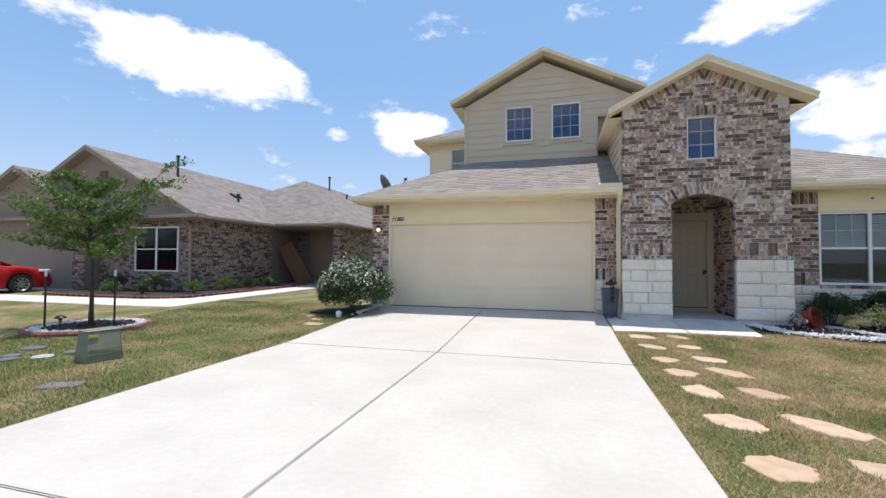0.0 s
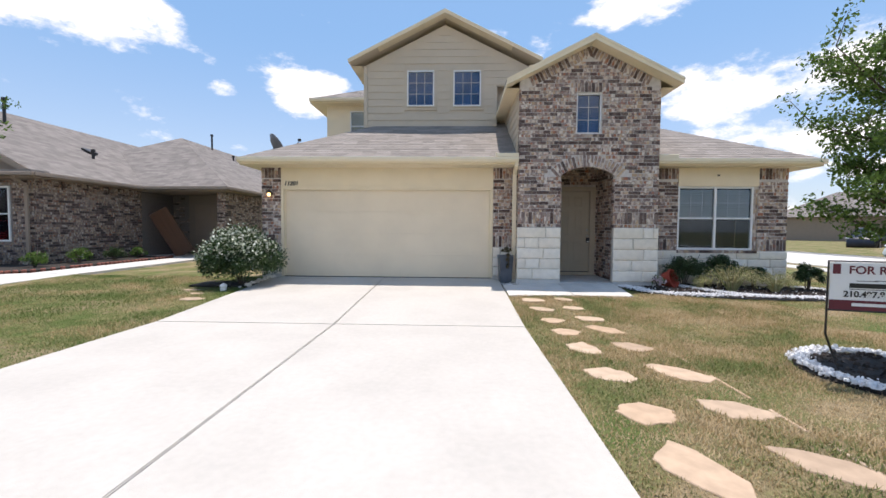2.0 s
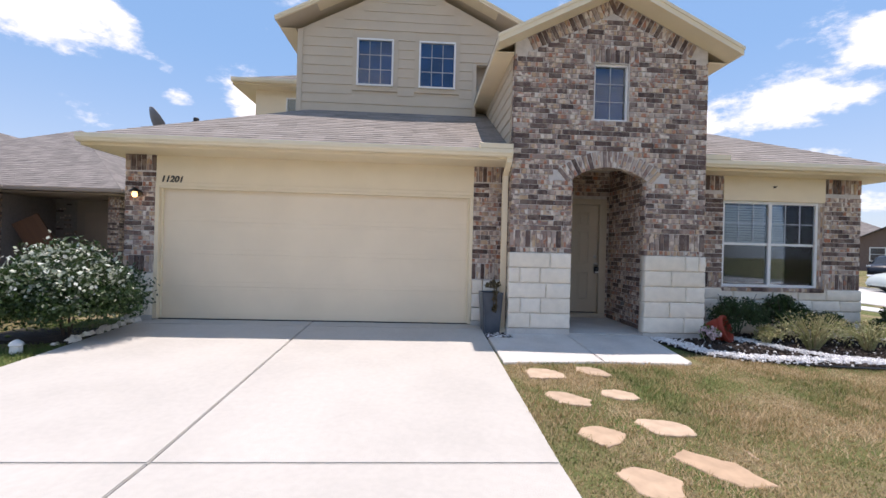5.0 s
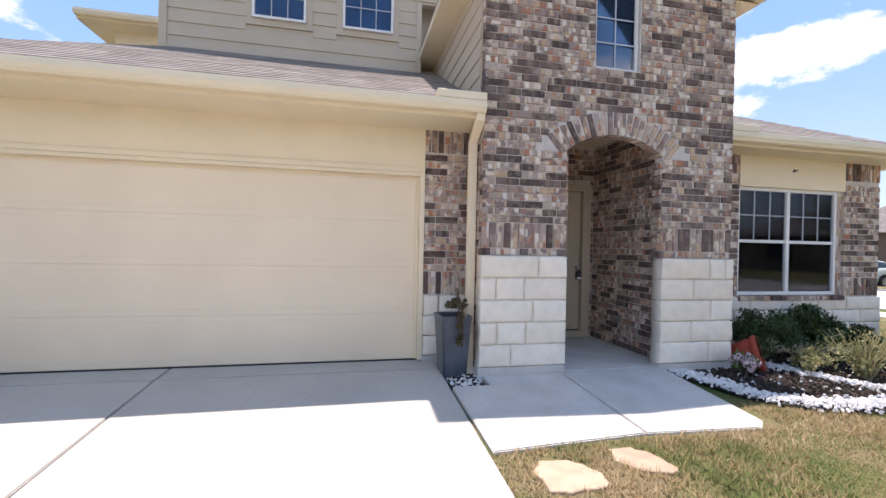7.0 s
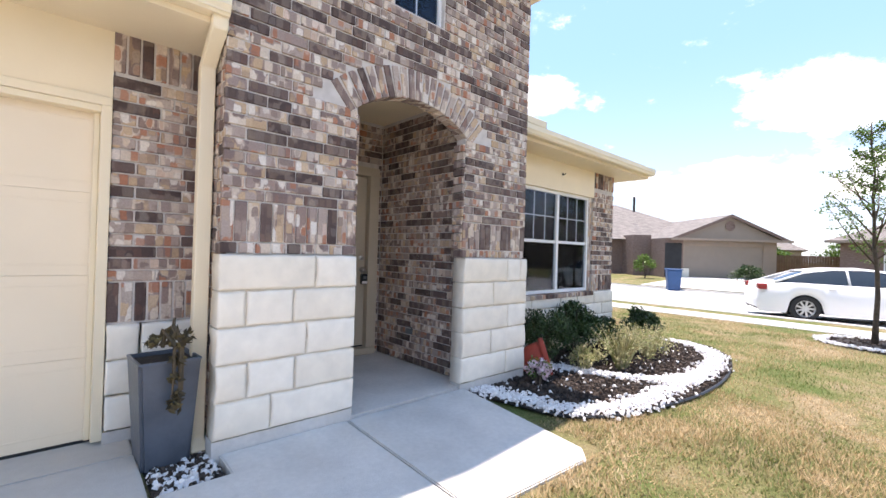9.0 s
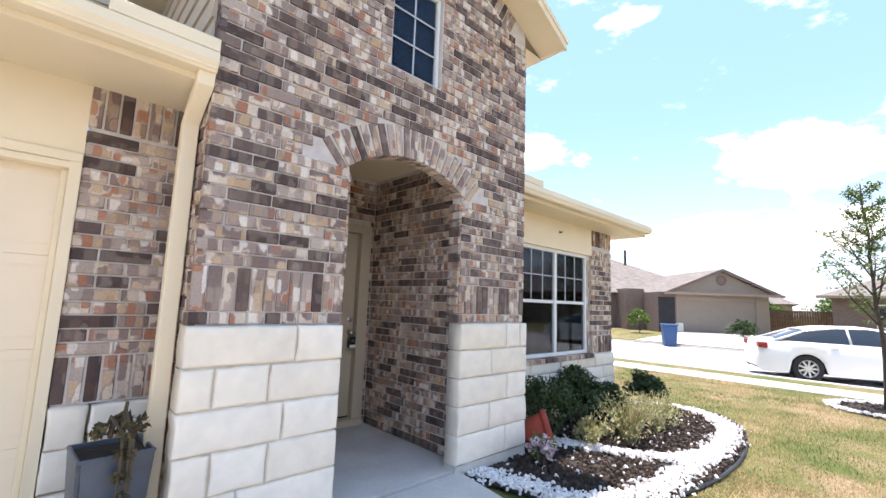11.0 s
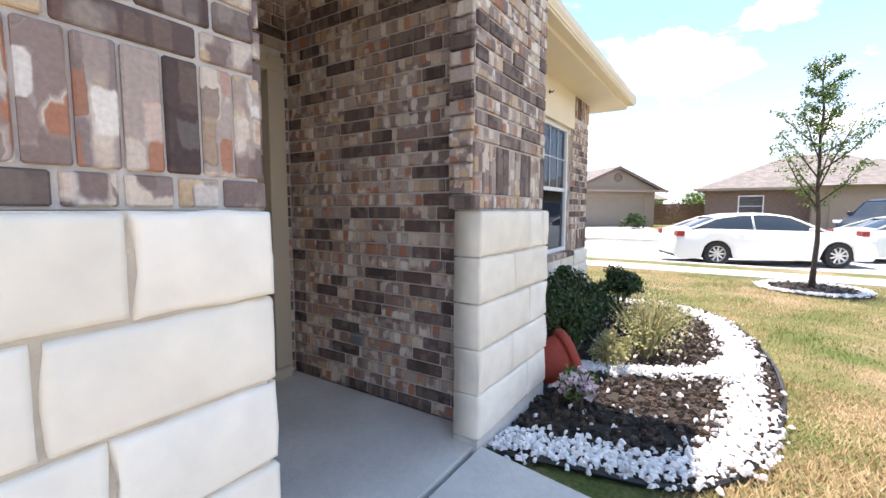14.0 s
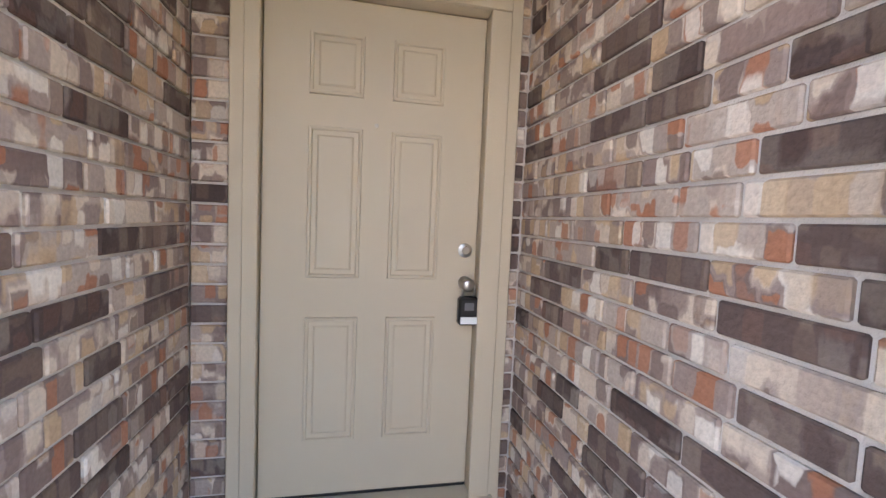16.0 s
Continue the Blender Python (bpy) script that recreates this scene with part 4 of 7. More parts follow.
lathe(bm, [(0, 0), (0.031, 0.002), (0.031, 0.010), (0.018, 0.016), (0.016, 0.022), (0, 0.022)], 20, m=pose(3.755, PY + 0.045, 1.071, 90))
box(bm, -0.002, 0.002, -0.001, 0.001, -0.009, 0.009, m=pose(3.755, PY + 0.021, 1.071))
obj("deadbolt", bm, M_CHROME, front_door, "brushed nickel deadbolt", smooth=False)
bm = bmesh.new()
lathe(bm, [(0, 0), (0.008, 0.001), (0.008, 0.005), (0.004, 0.006), (0, 0.006)], 12, m=pose(3.362, PY + 0.045, 1.567, 90))
obj("peephole", bm, M_CHROME, front_door)
bm = bmesh.new()
lathe(bm, [(0, 0), (0.030, 0.002), (0.030, 0.010), (0.013, 0.016), (0.012, 0.042), (0.026, 0.050), (0.029, 0.062), (0.022, 0.074), (0, 0.077)], 24, m=pose(3.760, PY + 0.045, 0.93, 90))
obj("door_knob", bm, M_CHROME, front_door, "brushed nickel knob", smooth=True)
lockbox = thing("lockbox", (3.765, PY - 0.012, 0.845), "black key lockbox with white label strip on the door knob", "lockbox")
bm = bmesh.new()
box(bm, -0.044, 0.044, -0.024, 0.022, -0.085, 0.035, bevel=0.011)
obj("body", bm, M_BLACK, lockbox)
bm = bmesh.new()
box(bm, -0.036, 0.036, -0.0265, -0.023, -0.078, -0.048, bevel=0.001)
obj("label_strip", bm, M_WHITE, lockbox, "white label strip")
bm = bmesh.new()
tube(bm, [(-0.026, 0, 0.03)] + [(-0.026 * math.cos(t), 0, 0.075 + 0.03 * math.sin(t)) for t in [math.pi * k / 8 for k in range(9)]] + [(0.026, 0, 0.03)], 0.006, 8)
obj("shackle", bm, M_CHROME, lockbox, "steel shackle", smooth=True)
bm = bmesh.new()
box(bm, -0.020, 0.020, -0.026, -0.0235, -0.02, 0.012)
obj("key_cover", bm, M_GREY, lockbox)
socket = thing("wall_outlet", (PX1 - 0.004, 11.95, 0.29), "grey weatherproof outlet cover on the porch brick", "outlet", rz=-90)
boxes("cover", [(-0.055, 0.055, -0.022, 0.004, -0.04, 0.04)], M_GREY, socket, bevel=0.008)
boxes("hinge", [(-0.05, 0.05, -0.026, -0.022, 0.024, 0.034)], M_CHROME, socket)

# garage front
GY, GX0, GX1, GZ = 11.55, -3.62, 1.25, 1.99
EZ = 2.49
for nm, x0, x1, sx in (("wall", -4.12, -3.66, 0), ("wall", 1.285, 1.78, 1)):
    w = thing(nm, label="narrow tumbled brick column beside the garage door")
    w.parent = house
    boxes("mortar", [(x0 + .01, x1 - (.01 if sx == 0 else 0), GY + 0.012, GY + 0.14, 0.66, EZ)], M_MORTAR, w)
    if sx == 0:
        boxes("mortar", [(x0 + .01, x0 + .14, GY + 0.14, 20, 0.0, EZ)], M_MORTAR, w)
    ex = soldier_row(0, x1 - x0, 0.672) + soldier_row(0, x1 - x0, EZ - BL - 0.004)
    later.append(lambda w=w, x0=x0, x1=x1, ex=ex: lay_bricks(w, (x0, GY + 0.012, 0), 0, lambda z: [(0, x1 - x0)], 0.672 + BL + JT, EZ - BL - 0.02, (0.2, 1.3), 100 if x0 > 0 else 60, ex))
    stone_courses(w, x0 - (.02 if sx == 0 else 0), x1, GY - 0.03, GY + 0.13, 0.0, 0.66, [(0.42,), (0.7,), (0.36,)], seed=60 + int(x0))
    boxes("footing", [(x0, x1, GY - 0.02, GY + 0.13, -0.3, -0.002)], M_CONC2, w)
boxes("garage_jamb", [(-3.66, GX0 + 0.02, GY - 0.012, GY + 0.14, -0.05, GZ + .02), (GX1 - 0.02, 1.285, GY - 0.012, GY + 0.14, -0.05, GZ + .02)], M_CREAM, house, "cream painted garage jambs", bevel=0.003)
boxes("frieze_panel", [(-3.66, 1.285, GY + 0.006, GY + 0.14, GZ + .02, EZ)], M_CREAM, house, "smooth cream panel over the garage door")
boxes("frieze_trim", [(-3.66, 1.285, GY - 0.012, GY + 0.006, GZ + .02, GZ + 0.075), (-3.60, 1.235, GY + 0.0, GY + 0.10, GZ - 0.02, GZ + 0.02)], M_CREAM, house, "cream trim board", bevel=0.004)
garage_door = thing("garage_door", label="wide cream sectional garage door, closed")
garage_door.parent = house
ph = (GZ + 0.05) / 4
for k in range(4):
    bm = bmesh.new()
    z0 = -0.055 + k * ph
    box(bm, GX0, GX1, GY + 0.085, GY + 0.12, z0 + 0.0006, z0 + ph - 0.0006, bevel=0.0018)
    obj("panel", bm, M_GARAGE, garage_door)
    for zz in (z0 + 0.06, z0 + ph - 0.065):
        boxes("moulding", [(GX0 + 0.02, GX1 - 0.02, GY + 0.0832, GY + 0.087, zz, zz + 0.012)], M_GARAGE, garage_door, bevel=0.0015)
boxes("bottom_seal", [(GX0, GX1, GY + 0.08, GY + 0.12, -0.085, -0.053)], M_BLACK, garage_door, "black rubber bottom seal")
boxes("stop_moulding", [(GX0 + 0.02, GX0 + 0.05, GY + 0.05, GY + 0.084, -0.05, GZ - .02), (GX1 - 0.05, GX1 - 0.02, GY + 0.05, GY + 0.084, -0.05, GZ - .02)], M_CREAM, garage_door, bevel=0.004)

# house number
cu = bpy.data.curves.new("house_number", "FONT")
cu.body = "11201"
cu.size = 0.135
cu.shear = 0.25
cu.offset = 0.003
cu.extrude = 0.004
num = new("house_number_tmp", cu)
bpy.context.view_layer.update()
me = bpy.data.meshes.new_from_object(num)
bpy.data.objects.remove(num)
me.materials.append(M_BLACK)
number = new("house_number", me)
number.matrix_basis = pose(-3.59, GY - 0.002, 2.07, 90)
tagged(number, "black metal house number 11201 on the cream frieze", "house number")

# wall lamp
wall_lamp = thing("wall_lamp", (-3.90, GY - 0.002, 1.88), "small black carriage lamp, lit, on the brick column", "wall lamp")
bm = bmesh.new()
lathe(bm, [(0, 0), (0.05, 0.002), (0.05, 0.012), (0.02, 0.02), (0, 0.02)], 16, m=pose(0, 0, 0, 90))
tube(bm, [(0, -0.015, 0), (0, -0.06, 0.05), (0, -0.11, 0.05)], 0.008, 8)
obj("bracket", bm, M_BLACK, wall_lamp)
bm = bmesh.new()
lathe(bm, [(0.001, 0.06), (0.02, 0.05), (0.075, 0.0), (0.078, -0.012), (0.06, -0.012), (0.001, 0.02)], 16, at=(0, -0.11, 0.02))
obj("shade", bm, M_BLACK, wall_lamp)
bm = bmesh.new()
lathe(bm, [(0, -0.10), (0.03, -0.09), (0.04, -0.05), (0.03, -0.012), (0, -0.01)], 14, at=(0, -0.11, 0.02))
obj("bulb", bm, lamp_mat(), wall_lamp, "warm glowing lamp glass", smooth=True)

# window wall
RX0, RX1 = 4.76, 7.87
QX0, QX1, QZ0, QZ1 = 5.47, 7.12, 0.64, 2.06
for x0, x1 in ((4.76, 5.455), (7.225, 7.87)):
    w = thing("wall", label="tumbled brick column beside the front window")
    w.parent = house
    boxes("mortar", [(x0, x1 - .01, GY + 0.012, GY + 0.14, 0.62, EZ)], M_MORTAR, w)
    ex = soldier_row(0, x1 - x0, 0.632) + soldier_row(0, x1 - x0, EZ - BL - 0.004)
    later.append(lambda w=w, x0=x0, x1=x1, ex=ex: lay_bricks(w, (x0, GY + 0.012, 0), 0, lambda z: [(0, x1 - x0)], 0.632 + BL + JT, EZ - BL - 0.02, (0.3, 1.2), 110, ex))
base_w = thing("wall_base", label="low split limestone base course under the window")
base_w.parent = house
stone_courses(base_w, 4.76, 7.89, GY - 0.03, GY + 0.13, -0.1, 0.62, [(.14, .3, .48, .66, .82), (.10, .26, .40, .58, .78, .9), (.2, .34, .55, .72, .88), (.12, .28, .5, .64, .80)], seed=90)
boxes("mortar", [(4.76, 7.87, GY + 0.0, GY + 0.13, -0.3, 0.62)], M_STONEJ, base_w)
sill_w = thing("sill", label="dark brick rowlock window sill")
sill_w.parent = house
for i in range(7):
    x = 5.44 + i * 0.253
    bm = bmesh.new()
    box(bm, x, x + 0.243, GY - 0.05, GY + 0.06, 0.575, 0.636, bevel=0.005)
    obj("brick", bm, M_BRICK, sill_w)
boxes("header_panel", [(5.455, 7.225, GY - 0.004, GY + 0.13, QZ1 + 0.02, EZ)], M_CREAM, house, "smooth cream panel over the window")
boxes("window_surround", [(5.455, QX0 + .004, GY + 0.05, GY + 0.13, 0.62, QZ1 + .02), (QX1 + .03, 7.225, GY + 0.04, GY + 0.13, 0.62, QZ1 + .02)], M_BRICK_I, house)
hose_hook = thing("security_sensor", (6.32, GY - 0.008, 2.32), "small black hook on the cream window header", "hook")
bm = bmesh.new()
lathe(bm, [(0, 0), (0.02, 0.001), (0.02, 0.006), (0, 0.008)], 12, m=pose(0, 0, 0, 90))
tube(bm, [(0, -0.006, 0), (0, -0.035, -0.01), (0.01, -0.04, 0.012)], 0.006, 8)
obj("hook", bm, M_BLACK, hose_hook)


def window(name, x0, x1, y, z0, z1, parent, label, cols, rows, meeting=True, units=1, blinds=False, back=M_DARKIN, frame=0.045, grid_lower=False, grid=True):
    """A white vinyl window in the plane y, facing -y: frame, sashes, glass, dividing bars, and a sheet behind (back)
    whose colour paints in the room's dark or the reflected sky.
    """
    w = thing(name, label=label)
    w.parent = parent
    f = frame
    boxes("window_frame", [(x0, x1, y, y + 0.06, z0, z0 + f), (x0, x1, y, y + 0.06, z1 - f, z1), (x0, x0 + f, y, y + 0.06, z0 + f, z1 - f), (x1 - f, x1, y, y + 0.06, z0 + f, z1 - f)]
          + [(x0 + (x1 - x0) * k / units - f * .6, x0 + (x1 - x0) * k / units + f * .6, y, y + 0.06, z0 + f, z1 - f) for k in range(1, units)], M_WHITE, w, "white vinyl frame", bevel=0.003)
    zm = (z0 + z1) / 2
    for k in range(units):
        a = x0 + (x1 - x0) * k / units + f * (1 if k == 0 else .6)
        b = x0 + (x1 - x0) * (k + 1) / units - f * (1 if k == units - 1 else .6)
        if meeting:
            boxes("meeting_rail", [(a, b, y + 0.012, y + 0.05, zm - 0.02, zm + 0.02)], M_WHITE, w, bevel=0.003)
        for s in ((z0 + f, zm - .02), (zm + .02, z1 - f)) if meeting else ((z0 + f, z1 - f),):
            ob = boxes("pane", [(a, b, y + 0.030, y + 0.034, s[0], s[1])], M_GLASS, w)
            ob.visible_shadow = False
        bars = []
        g0 = z0 + f if (grid_lower or not meeting) else zm + .02
        if grid:
            for c in range(1, cols):
                xx = a + (b - a) * c / cols
                bars.append((xx - .006, xx + .006, y + 0.0215, y + 0.0285, g0, z1 - f))
            for r in range(1, rows):
                zz = g0 + (z1 - f - g0) * r / rows
                bars.append((a, b, y + 0.014, y + 0.021, zz - .006, zz + .006))
            boxes("glazing_bar", bars, M_BARS, w)
        if blinds:
            bm = bmesh.new()
            g0 = zm + .02
            n = int((z1 - f - g0) / 0.042)
            for i in range(n):
                box(bm, a + .01, b - .01, -0.024, 0.024, -0.0015, 0.0015, m=pose(0, y + 0.066, g0 + 0.02 + i * 0.042, 50))
            obj("blind", bm, M_BLIND, w, "pale horizontal blind, half drawn")
    # shade of the room put into the colour of the sheet and reveal
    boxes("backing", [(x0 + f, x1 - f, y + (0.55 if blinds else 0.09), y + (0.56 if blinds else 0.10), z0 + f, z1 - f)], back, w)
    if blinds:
        boxes("blackened_reveal", [(x0, x0 + .03, y + .062, y + .56, z0, z1), (x1 - .03, x1, y + .062, y + .56, z0, z1), (x0, x1, y + .062, y + .56, z1 - .02, z1), (x0, x1, y + .062, y + .56, z0, z0 + .02)], M_DARKIN, w)
    return w


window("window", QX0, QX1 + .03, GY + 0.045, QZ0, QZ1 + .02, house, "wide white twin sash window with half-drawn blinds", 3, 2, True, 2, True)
window("window", WX0, WX1, TY + 0.05, WZ0, WZ1, house, "small white gridded window in the brick gable, blue sky reflection painted behind its glass", 2, 3, False, 1, False, M_SKYREFL, 0.028)

# siding gable
SY = 13.5
SX0, SX1, SPK = -2.13, 1.5, 0.09
sid = thing("wall", label="cream lap siding gable wall of the upper floor")
sid.parent = house
sid_top = lambda x: 6.62 - 0.496 * abs(x - SPK)
plate("backing", [(SX0, 3.4), (SX1, 3.4), (SX1, 4.97), (2.35, 4.97), (2.35, sid_top(2.35)), (SPK, sid_top(SPK)), (SX0, sid_top(SX0))], "y", SY + 0.02, SY + 0.14, M_SIDING, sid)
UW = [(-0.94, -0.20, 4.42, 5.38), (0.32, 1.07, 4.42, 5.38)]
z = 3.5
while z < 6.6:
    zt = z + 0.19
    xa, xb = SX0 + 0.09, (SX1 - 0.07 if z < 4.95 else 2.35)
    if zt > sid_top(xa):
        w = (6.62 - zt) / 0.496
        xa, xb = max(xa, SPK - w), min(xb, SPK + w)
    if xb - xa > 0.1:
        segs = [(xa, xb)]
        for wx0, wx1, wz0, wz1 in UW:
            if zt > wz0 - 0.09 and z < wz1 + 0.04:
                segs = [s for p, q in segs for s in ((p, min(q, wx0 - 0.09)), (max(p, wx1 + 0.09), q)) if s[1] - s[0] > 0.02]
        for p, q in segs:
            bm = bmesh.new()
            prism(bm, [(SY - 0.002, z - 0.012), (SY + 0.02, z - 0.012), (SY + 0.02, zt), (SY + 0.014, zt)], "x", p, q)
            obj("siding_board", bm, M_SIDING, sid)
    z += 0.19
boxes("corner_board", [(SX0 - .01, SX0 + 0.09, SY - 0.012, SY + 0.06, 3.4, sid_top(SX0)), (SX1 - 0.07, SX1 + .01, SY - 0.012, SY + 0.3, 3.4, 4.97)], M_SIDING, sid)
for wx0, wx1, wz0, wz1 in UW:
    boxes("window_trim", [(wx0 - .09, wx1 + .09, SY - 0.012, SY + .02, wz0 - .09, wz0), (wx0 - .09, wx1 + .09, SY - .012, SY + .02, wz1, wz1 + .04), (wx0 - .09, wx0, SY - .012, SY + .02, wz0, wz1), (wx1, wx1 + .09, SY - .012, SY + .02, wz0, wz1)], M_SIDING, sid)
    # blue plate behind the panes, coloured like reflected sky
    boxes("reflection_plate", [(wx0 - .02, wx1 + .02, SY + 0.015, SY + 0.019, wz0 - .02, wz1 + .02)], M_SKYREFL, sid)
    window("window", wx0, wx1, SY - 0.055, wz0, wz1, house, "white gridded window on the upper floor, dark blue sky reflection painted behind its glass", 3, 3, False, 1, False, M_SKYREFL, 0.035, grid_lower=True)
boxes("wall", [(1.5, 1.79, 13.85, 13.95, 3.4, 5.6)], M_SIDING, house, "set-back strip of cream siding")
sw = thing("wall", label="cream siding side wall of the brick gable")
sw.parent = house
boxes("backing", [(TX0, TX0 + 0.1, TY + 0.135, 17, 2.3, 4.15)], M_SIDING, sw)
z = 2.6
while z < 4.1:
    bm = bmesh.new()
    prism(bm, [(TX0 - 0.022, z - 0.012), (TX0, z - 0.012), (TX0, z + 0.19), (TX0 - 0.006, z + 0.19)], "y", TY + 0.14, 17)
    obj("siding_board", bm, M_SIDING, sw)
    z += 0.19
boxes("wall", [(TX1 - 0.1, TX1, TY + 0.135, 17, -0.3, 4.15)], M_BRICK_I, house, "brick return of the entrance gable")
boxes("wall", [(SX0 - .0, SX0 + .1, SY + .14, 20, 2.5, 5.5)], M_SIDING, house, "cream siding side wall")
boxes("wall", [(7.73, 7.86, GY + .14, 20, -0.3, EZ)], M_BRICK_I, house, "brick side wall")
bw = thing("wall", label="cream siding wall of the rear upper block")
bw.parent = house
boxes("backing", [(-4.1, -2.13, 16.5, 16.6, 2.5, 5.42), (-4.1, -4.0, 16.6, 23.5, 0, 5.42)], M_CREAM, bw)
window("window", -3.28, -2.6, 16.45, 4.1, 5.12, house, "white sash window in the rear block, blue sky reflection painted behind its glass", 2, 2, True, 1, False, M_SKYREFL, 0.04, grid=False)
boxes("rear_wall", [(-4.1, 7.86, 23.4, 23.5, -0.3, 5.4)], M_SIDING, house)


# ---- roofs ----
def roof_face(name, pts, parent, m=None, course=0.14, thick=0.010, up=None):
    """A sloping roof face laid with shingle courses, each lapping the one below. pts: the eave's two ends first, then round."""
    p = [Vector(q) for q in pts]
    e = (p[1] - p[0]).normalized()
    nrm = (p[1] - p[0]).cross(p[2] - p[0]).normalized()
    if nrm.z < 0:
        nrm = -nrm
    s = nrm.cross(e).normalized()
    if s.z < 0:
        s = -s
    loc = [((q - p[0]).dot(e), (q - p[0]).dot(s)) for q in p]
    smax = max(q[1] for q in loc)
    verts, faces = [], []
    k = 0
    r = random.Random(3)
    t = 0.0
    def cut(v):
        xs = []
        for (x0, y0), (x1, y1) in zip(loc, loc[1:] + loc[:1]):
            if (y0 <= v < y1) or (y1 <= v < y0):
                xs.append(x0 + (x1 - x0) * (v - y0) / (y1 - y0))
        return (min(xs), max(xs)) if len(xs) > 1 else None
    while t < smax - 0.01:
        t2 = min(t + course, smax)
        c0, c1 = cut(t + 1e-4), cut(t2 - 1e-4)
        if c0 and c1:
            w = 0.32
            a = c0[0]
            off = r.uniform(0, w)
            edges = [c0[0]]
            x = c0[0] + off
            while x < c0[1]:
                edges.append(x)
                x += w
            edges.append(c0[1])
            for x0, x1 in zip(edges, edges[1:]):
                q = lambda xx, hi: c1[0] + (xx - c0[0]) / max(1e-6, c0[1] - c0[0]) * (c1[1] - c1[0]) if (xx in (c0[0], c0[1])) else min(max(xx, c1[0]), c1[1])
                y0, y1 = q(x0, 1), q(x1, 1)
                o = len(verts)
                lift = thick * r.uniform(0.8, 1.1)
                for xx, tt, h in ((x0, t, lift), (x1, t, lift), (y1, t2, 0.004), (y0, t2, 0.004), (x0, t, 0.0), (x1, t, 0.0)):
                    verts.append((p[0] + e * xx + s * tt + nrm * h)[:])
                faces += [(o, o + 1, o + 2, o + 3), (o + 4, o + 5, o + 1, o)]
        t = t2
    raw(name, verts, faces, m or M_SHINGLE, parent, kind="stuff")
    bm = bmesh.new()
    a = [bm.verts.new(q - nrm * 0.002) for q in p]
    b = [bm.verts.new(q - nrm * 0.06) for q in p]
    bm.faces.new(a)
    bm.faces.new(b[::-1])
    for i in range(len(p)):
        bm.faces.new((a[i], b[i], b[(i + 1) % len(p)], a[(i + 1) % len(p)]))
    bmesh.ops.recalc_face_normals(bm, faces=bm.faces[:])
    obj("roof_deck", bm, M_SIDING if m is None else m, parent)


EY, ET = 11.0, 2.63
roof1 = thing("roof", label="weathered grey shingle roof over the garage")
roof1.parent = house
roof_face("shingles", [(-4.37, EY, ET), (1.77, EY, ET), (1.77, SY, ET + .504 * 2.5), (-1.87, SY, ET + .504 * 2.5)], roof1)
roof_face("shingles", [(-4.37, 16.5, ET), (-4.37, EY, ET), (-1.87, SY, ET + .504 * 2.5), (-1.87, 16.5, ET + .504 * 2.5)], roof1)
roof_face("shingles", [(1.5, 13.45, ET + .504 * 2.45), (1.77, 13.45, ET + .504 * 2.45), (1.77, 13.85, ET + .504 * 2.85), (1.5, 13.85, ET + .504 * 2.85)], roof1)
roof2 = thing("roof", label="weathered grey shingle hip roof over the front room")
roof2.parent = house
EY2 = EY + 0.17
roof_face("shingles", [(TX1, EY2, ET), (8.30, EY2, ET), (TX1, EY2 + 3.54, ET + .504 * 3.54)], roof2)
roof_face("shingles", [(8.30, EY2, ET), (8.30, 24, ET), (TX1, 24, ET + .504 * 3.54), (TX1, EY2 + 3.54, ET + .504 * 3.54)], roof2)


def eave_run(x0, x1, y, parent, soff_to, zt=ET, m=None, side=False):
    """Gutter, fascia and soffit along a front eave."""
    bm = bmesh.new()
    prism(bm, [(y - 0.11, zt - 0.005), (y - 0.10, zt - 0.005), (y - 0.10, zt - 0.10), (y - 0.002, zt - 0.10), (y - 0.002, zt - 0.115), (y - 0.085, zt - 0.115), (y - 0.115, zt - 0.06)], "x", x0, x1)
    obj("gutter", bm, m or M_CREAM, parent, "cream metal gutter")
    boxes("fascia", [(x0, x1, y, y + 0.03, zt - 0.15, zt - 0.006)], m or M_CREAM, parent)
    boxes("soffit", [(x0, x1, y + 0.03, soff_to, zt - 0.15, zt - 0.135)], m or M_CREAM, parent)


eave_run(-4.37, 1.77, EY, roof1, GY + .2)
eave_run(TX1 + .003, 8.30, EY2, roof2, GY + .2)
boxes("fascia", [(-4.385, -4.355, EY + .03, 16.5, ET - .15, ET - .006)], M_CREAM, roof1)
boxes("fascia", [(8.285, 8.315, EY2 + .03, 24, ET - .15, ET - .006)], M_CREAM, roof2)
boxes("soffit", [(-4.355, -4.1, GY + .2, 16.5, ET - .15, ET - .135)], M_CREAM, roof1)
boxes("soffit", [(7.86, 8.285, GY + .2, 24, ET - .15, ET - .135)], M_CREAM, roof2)
boxes("gutter_guard", [(1.28, 1.77, EY - .11, EY + .02, ET - .0, ET + .075)], M_CREAM, roof1, "cream splash guard in the roof valley", bevel=0.004)
boxes("gutter_guard", [(TX1 + .01, 5.2, EY2 - .11, EY2 + .02, ET - .0, ET + .075)], M_CREAM, roof2, "cream splash guard in the roof valley", bevel=0.004)


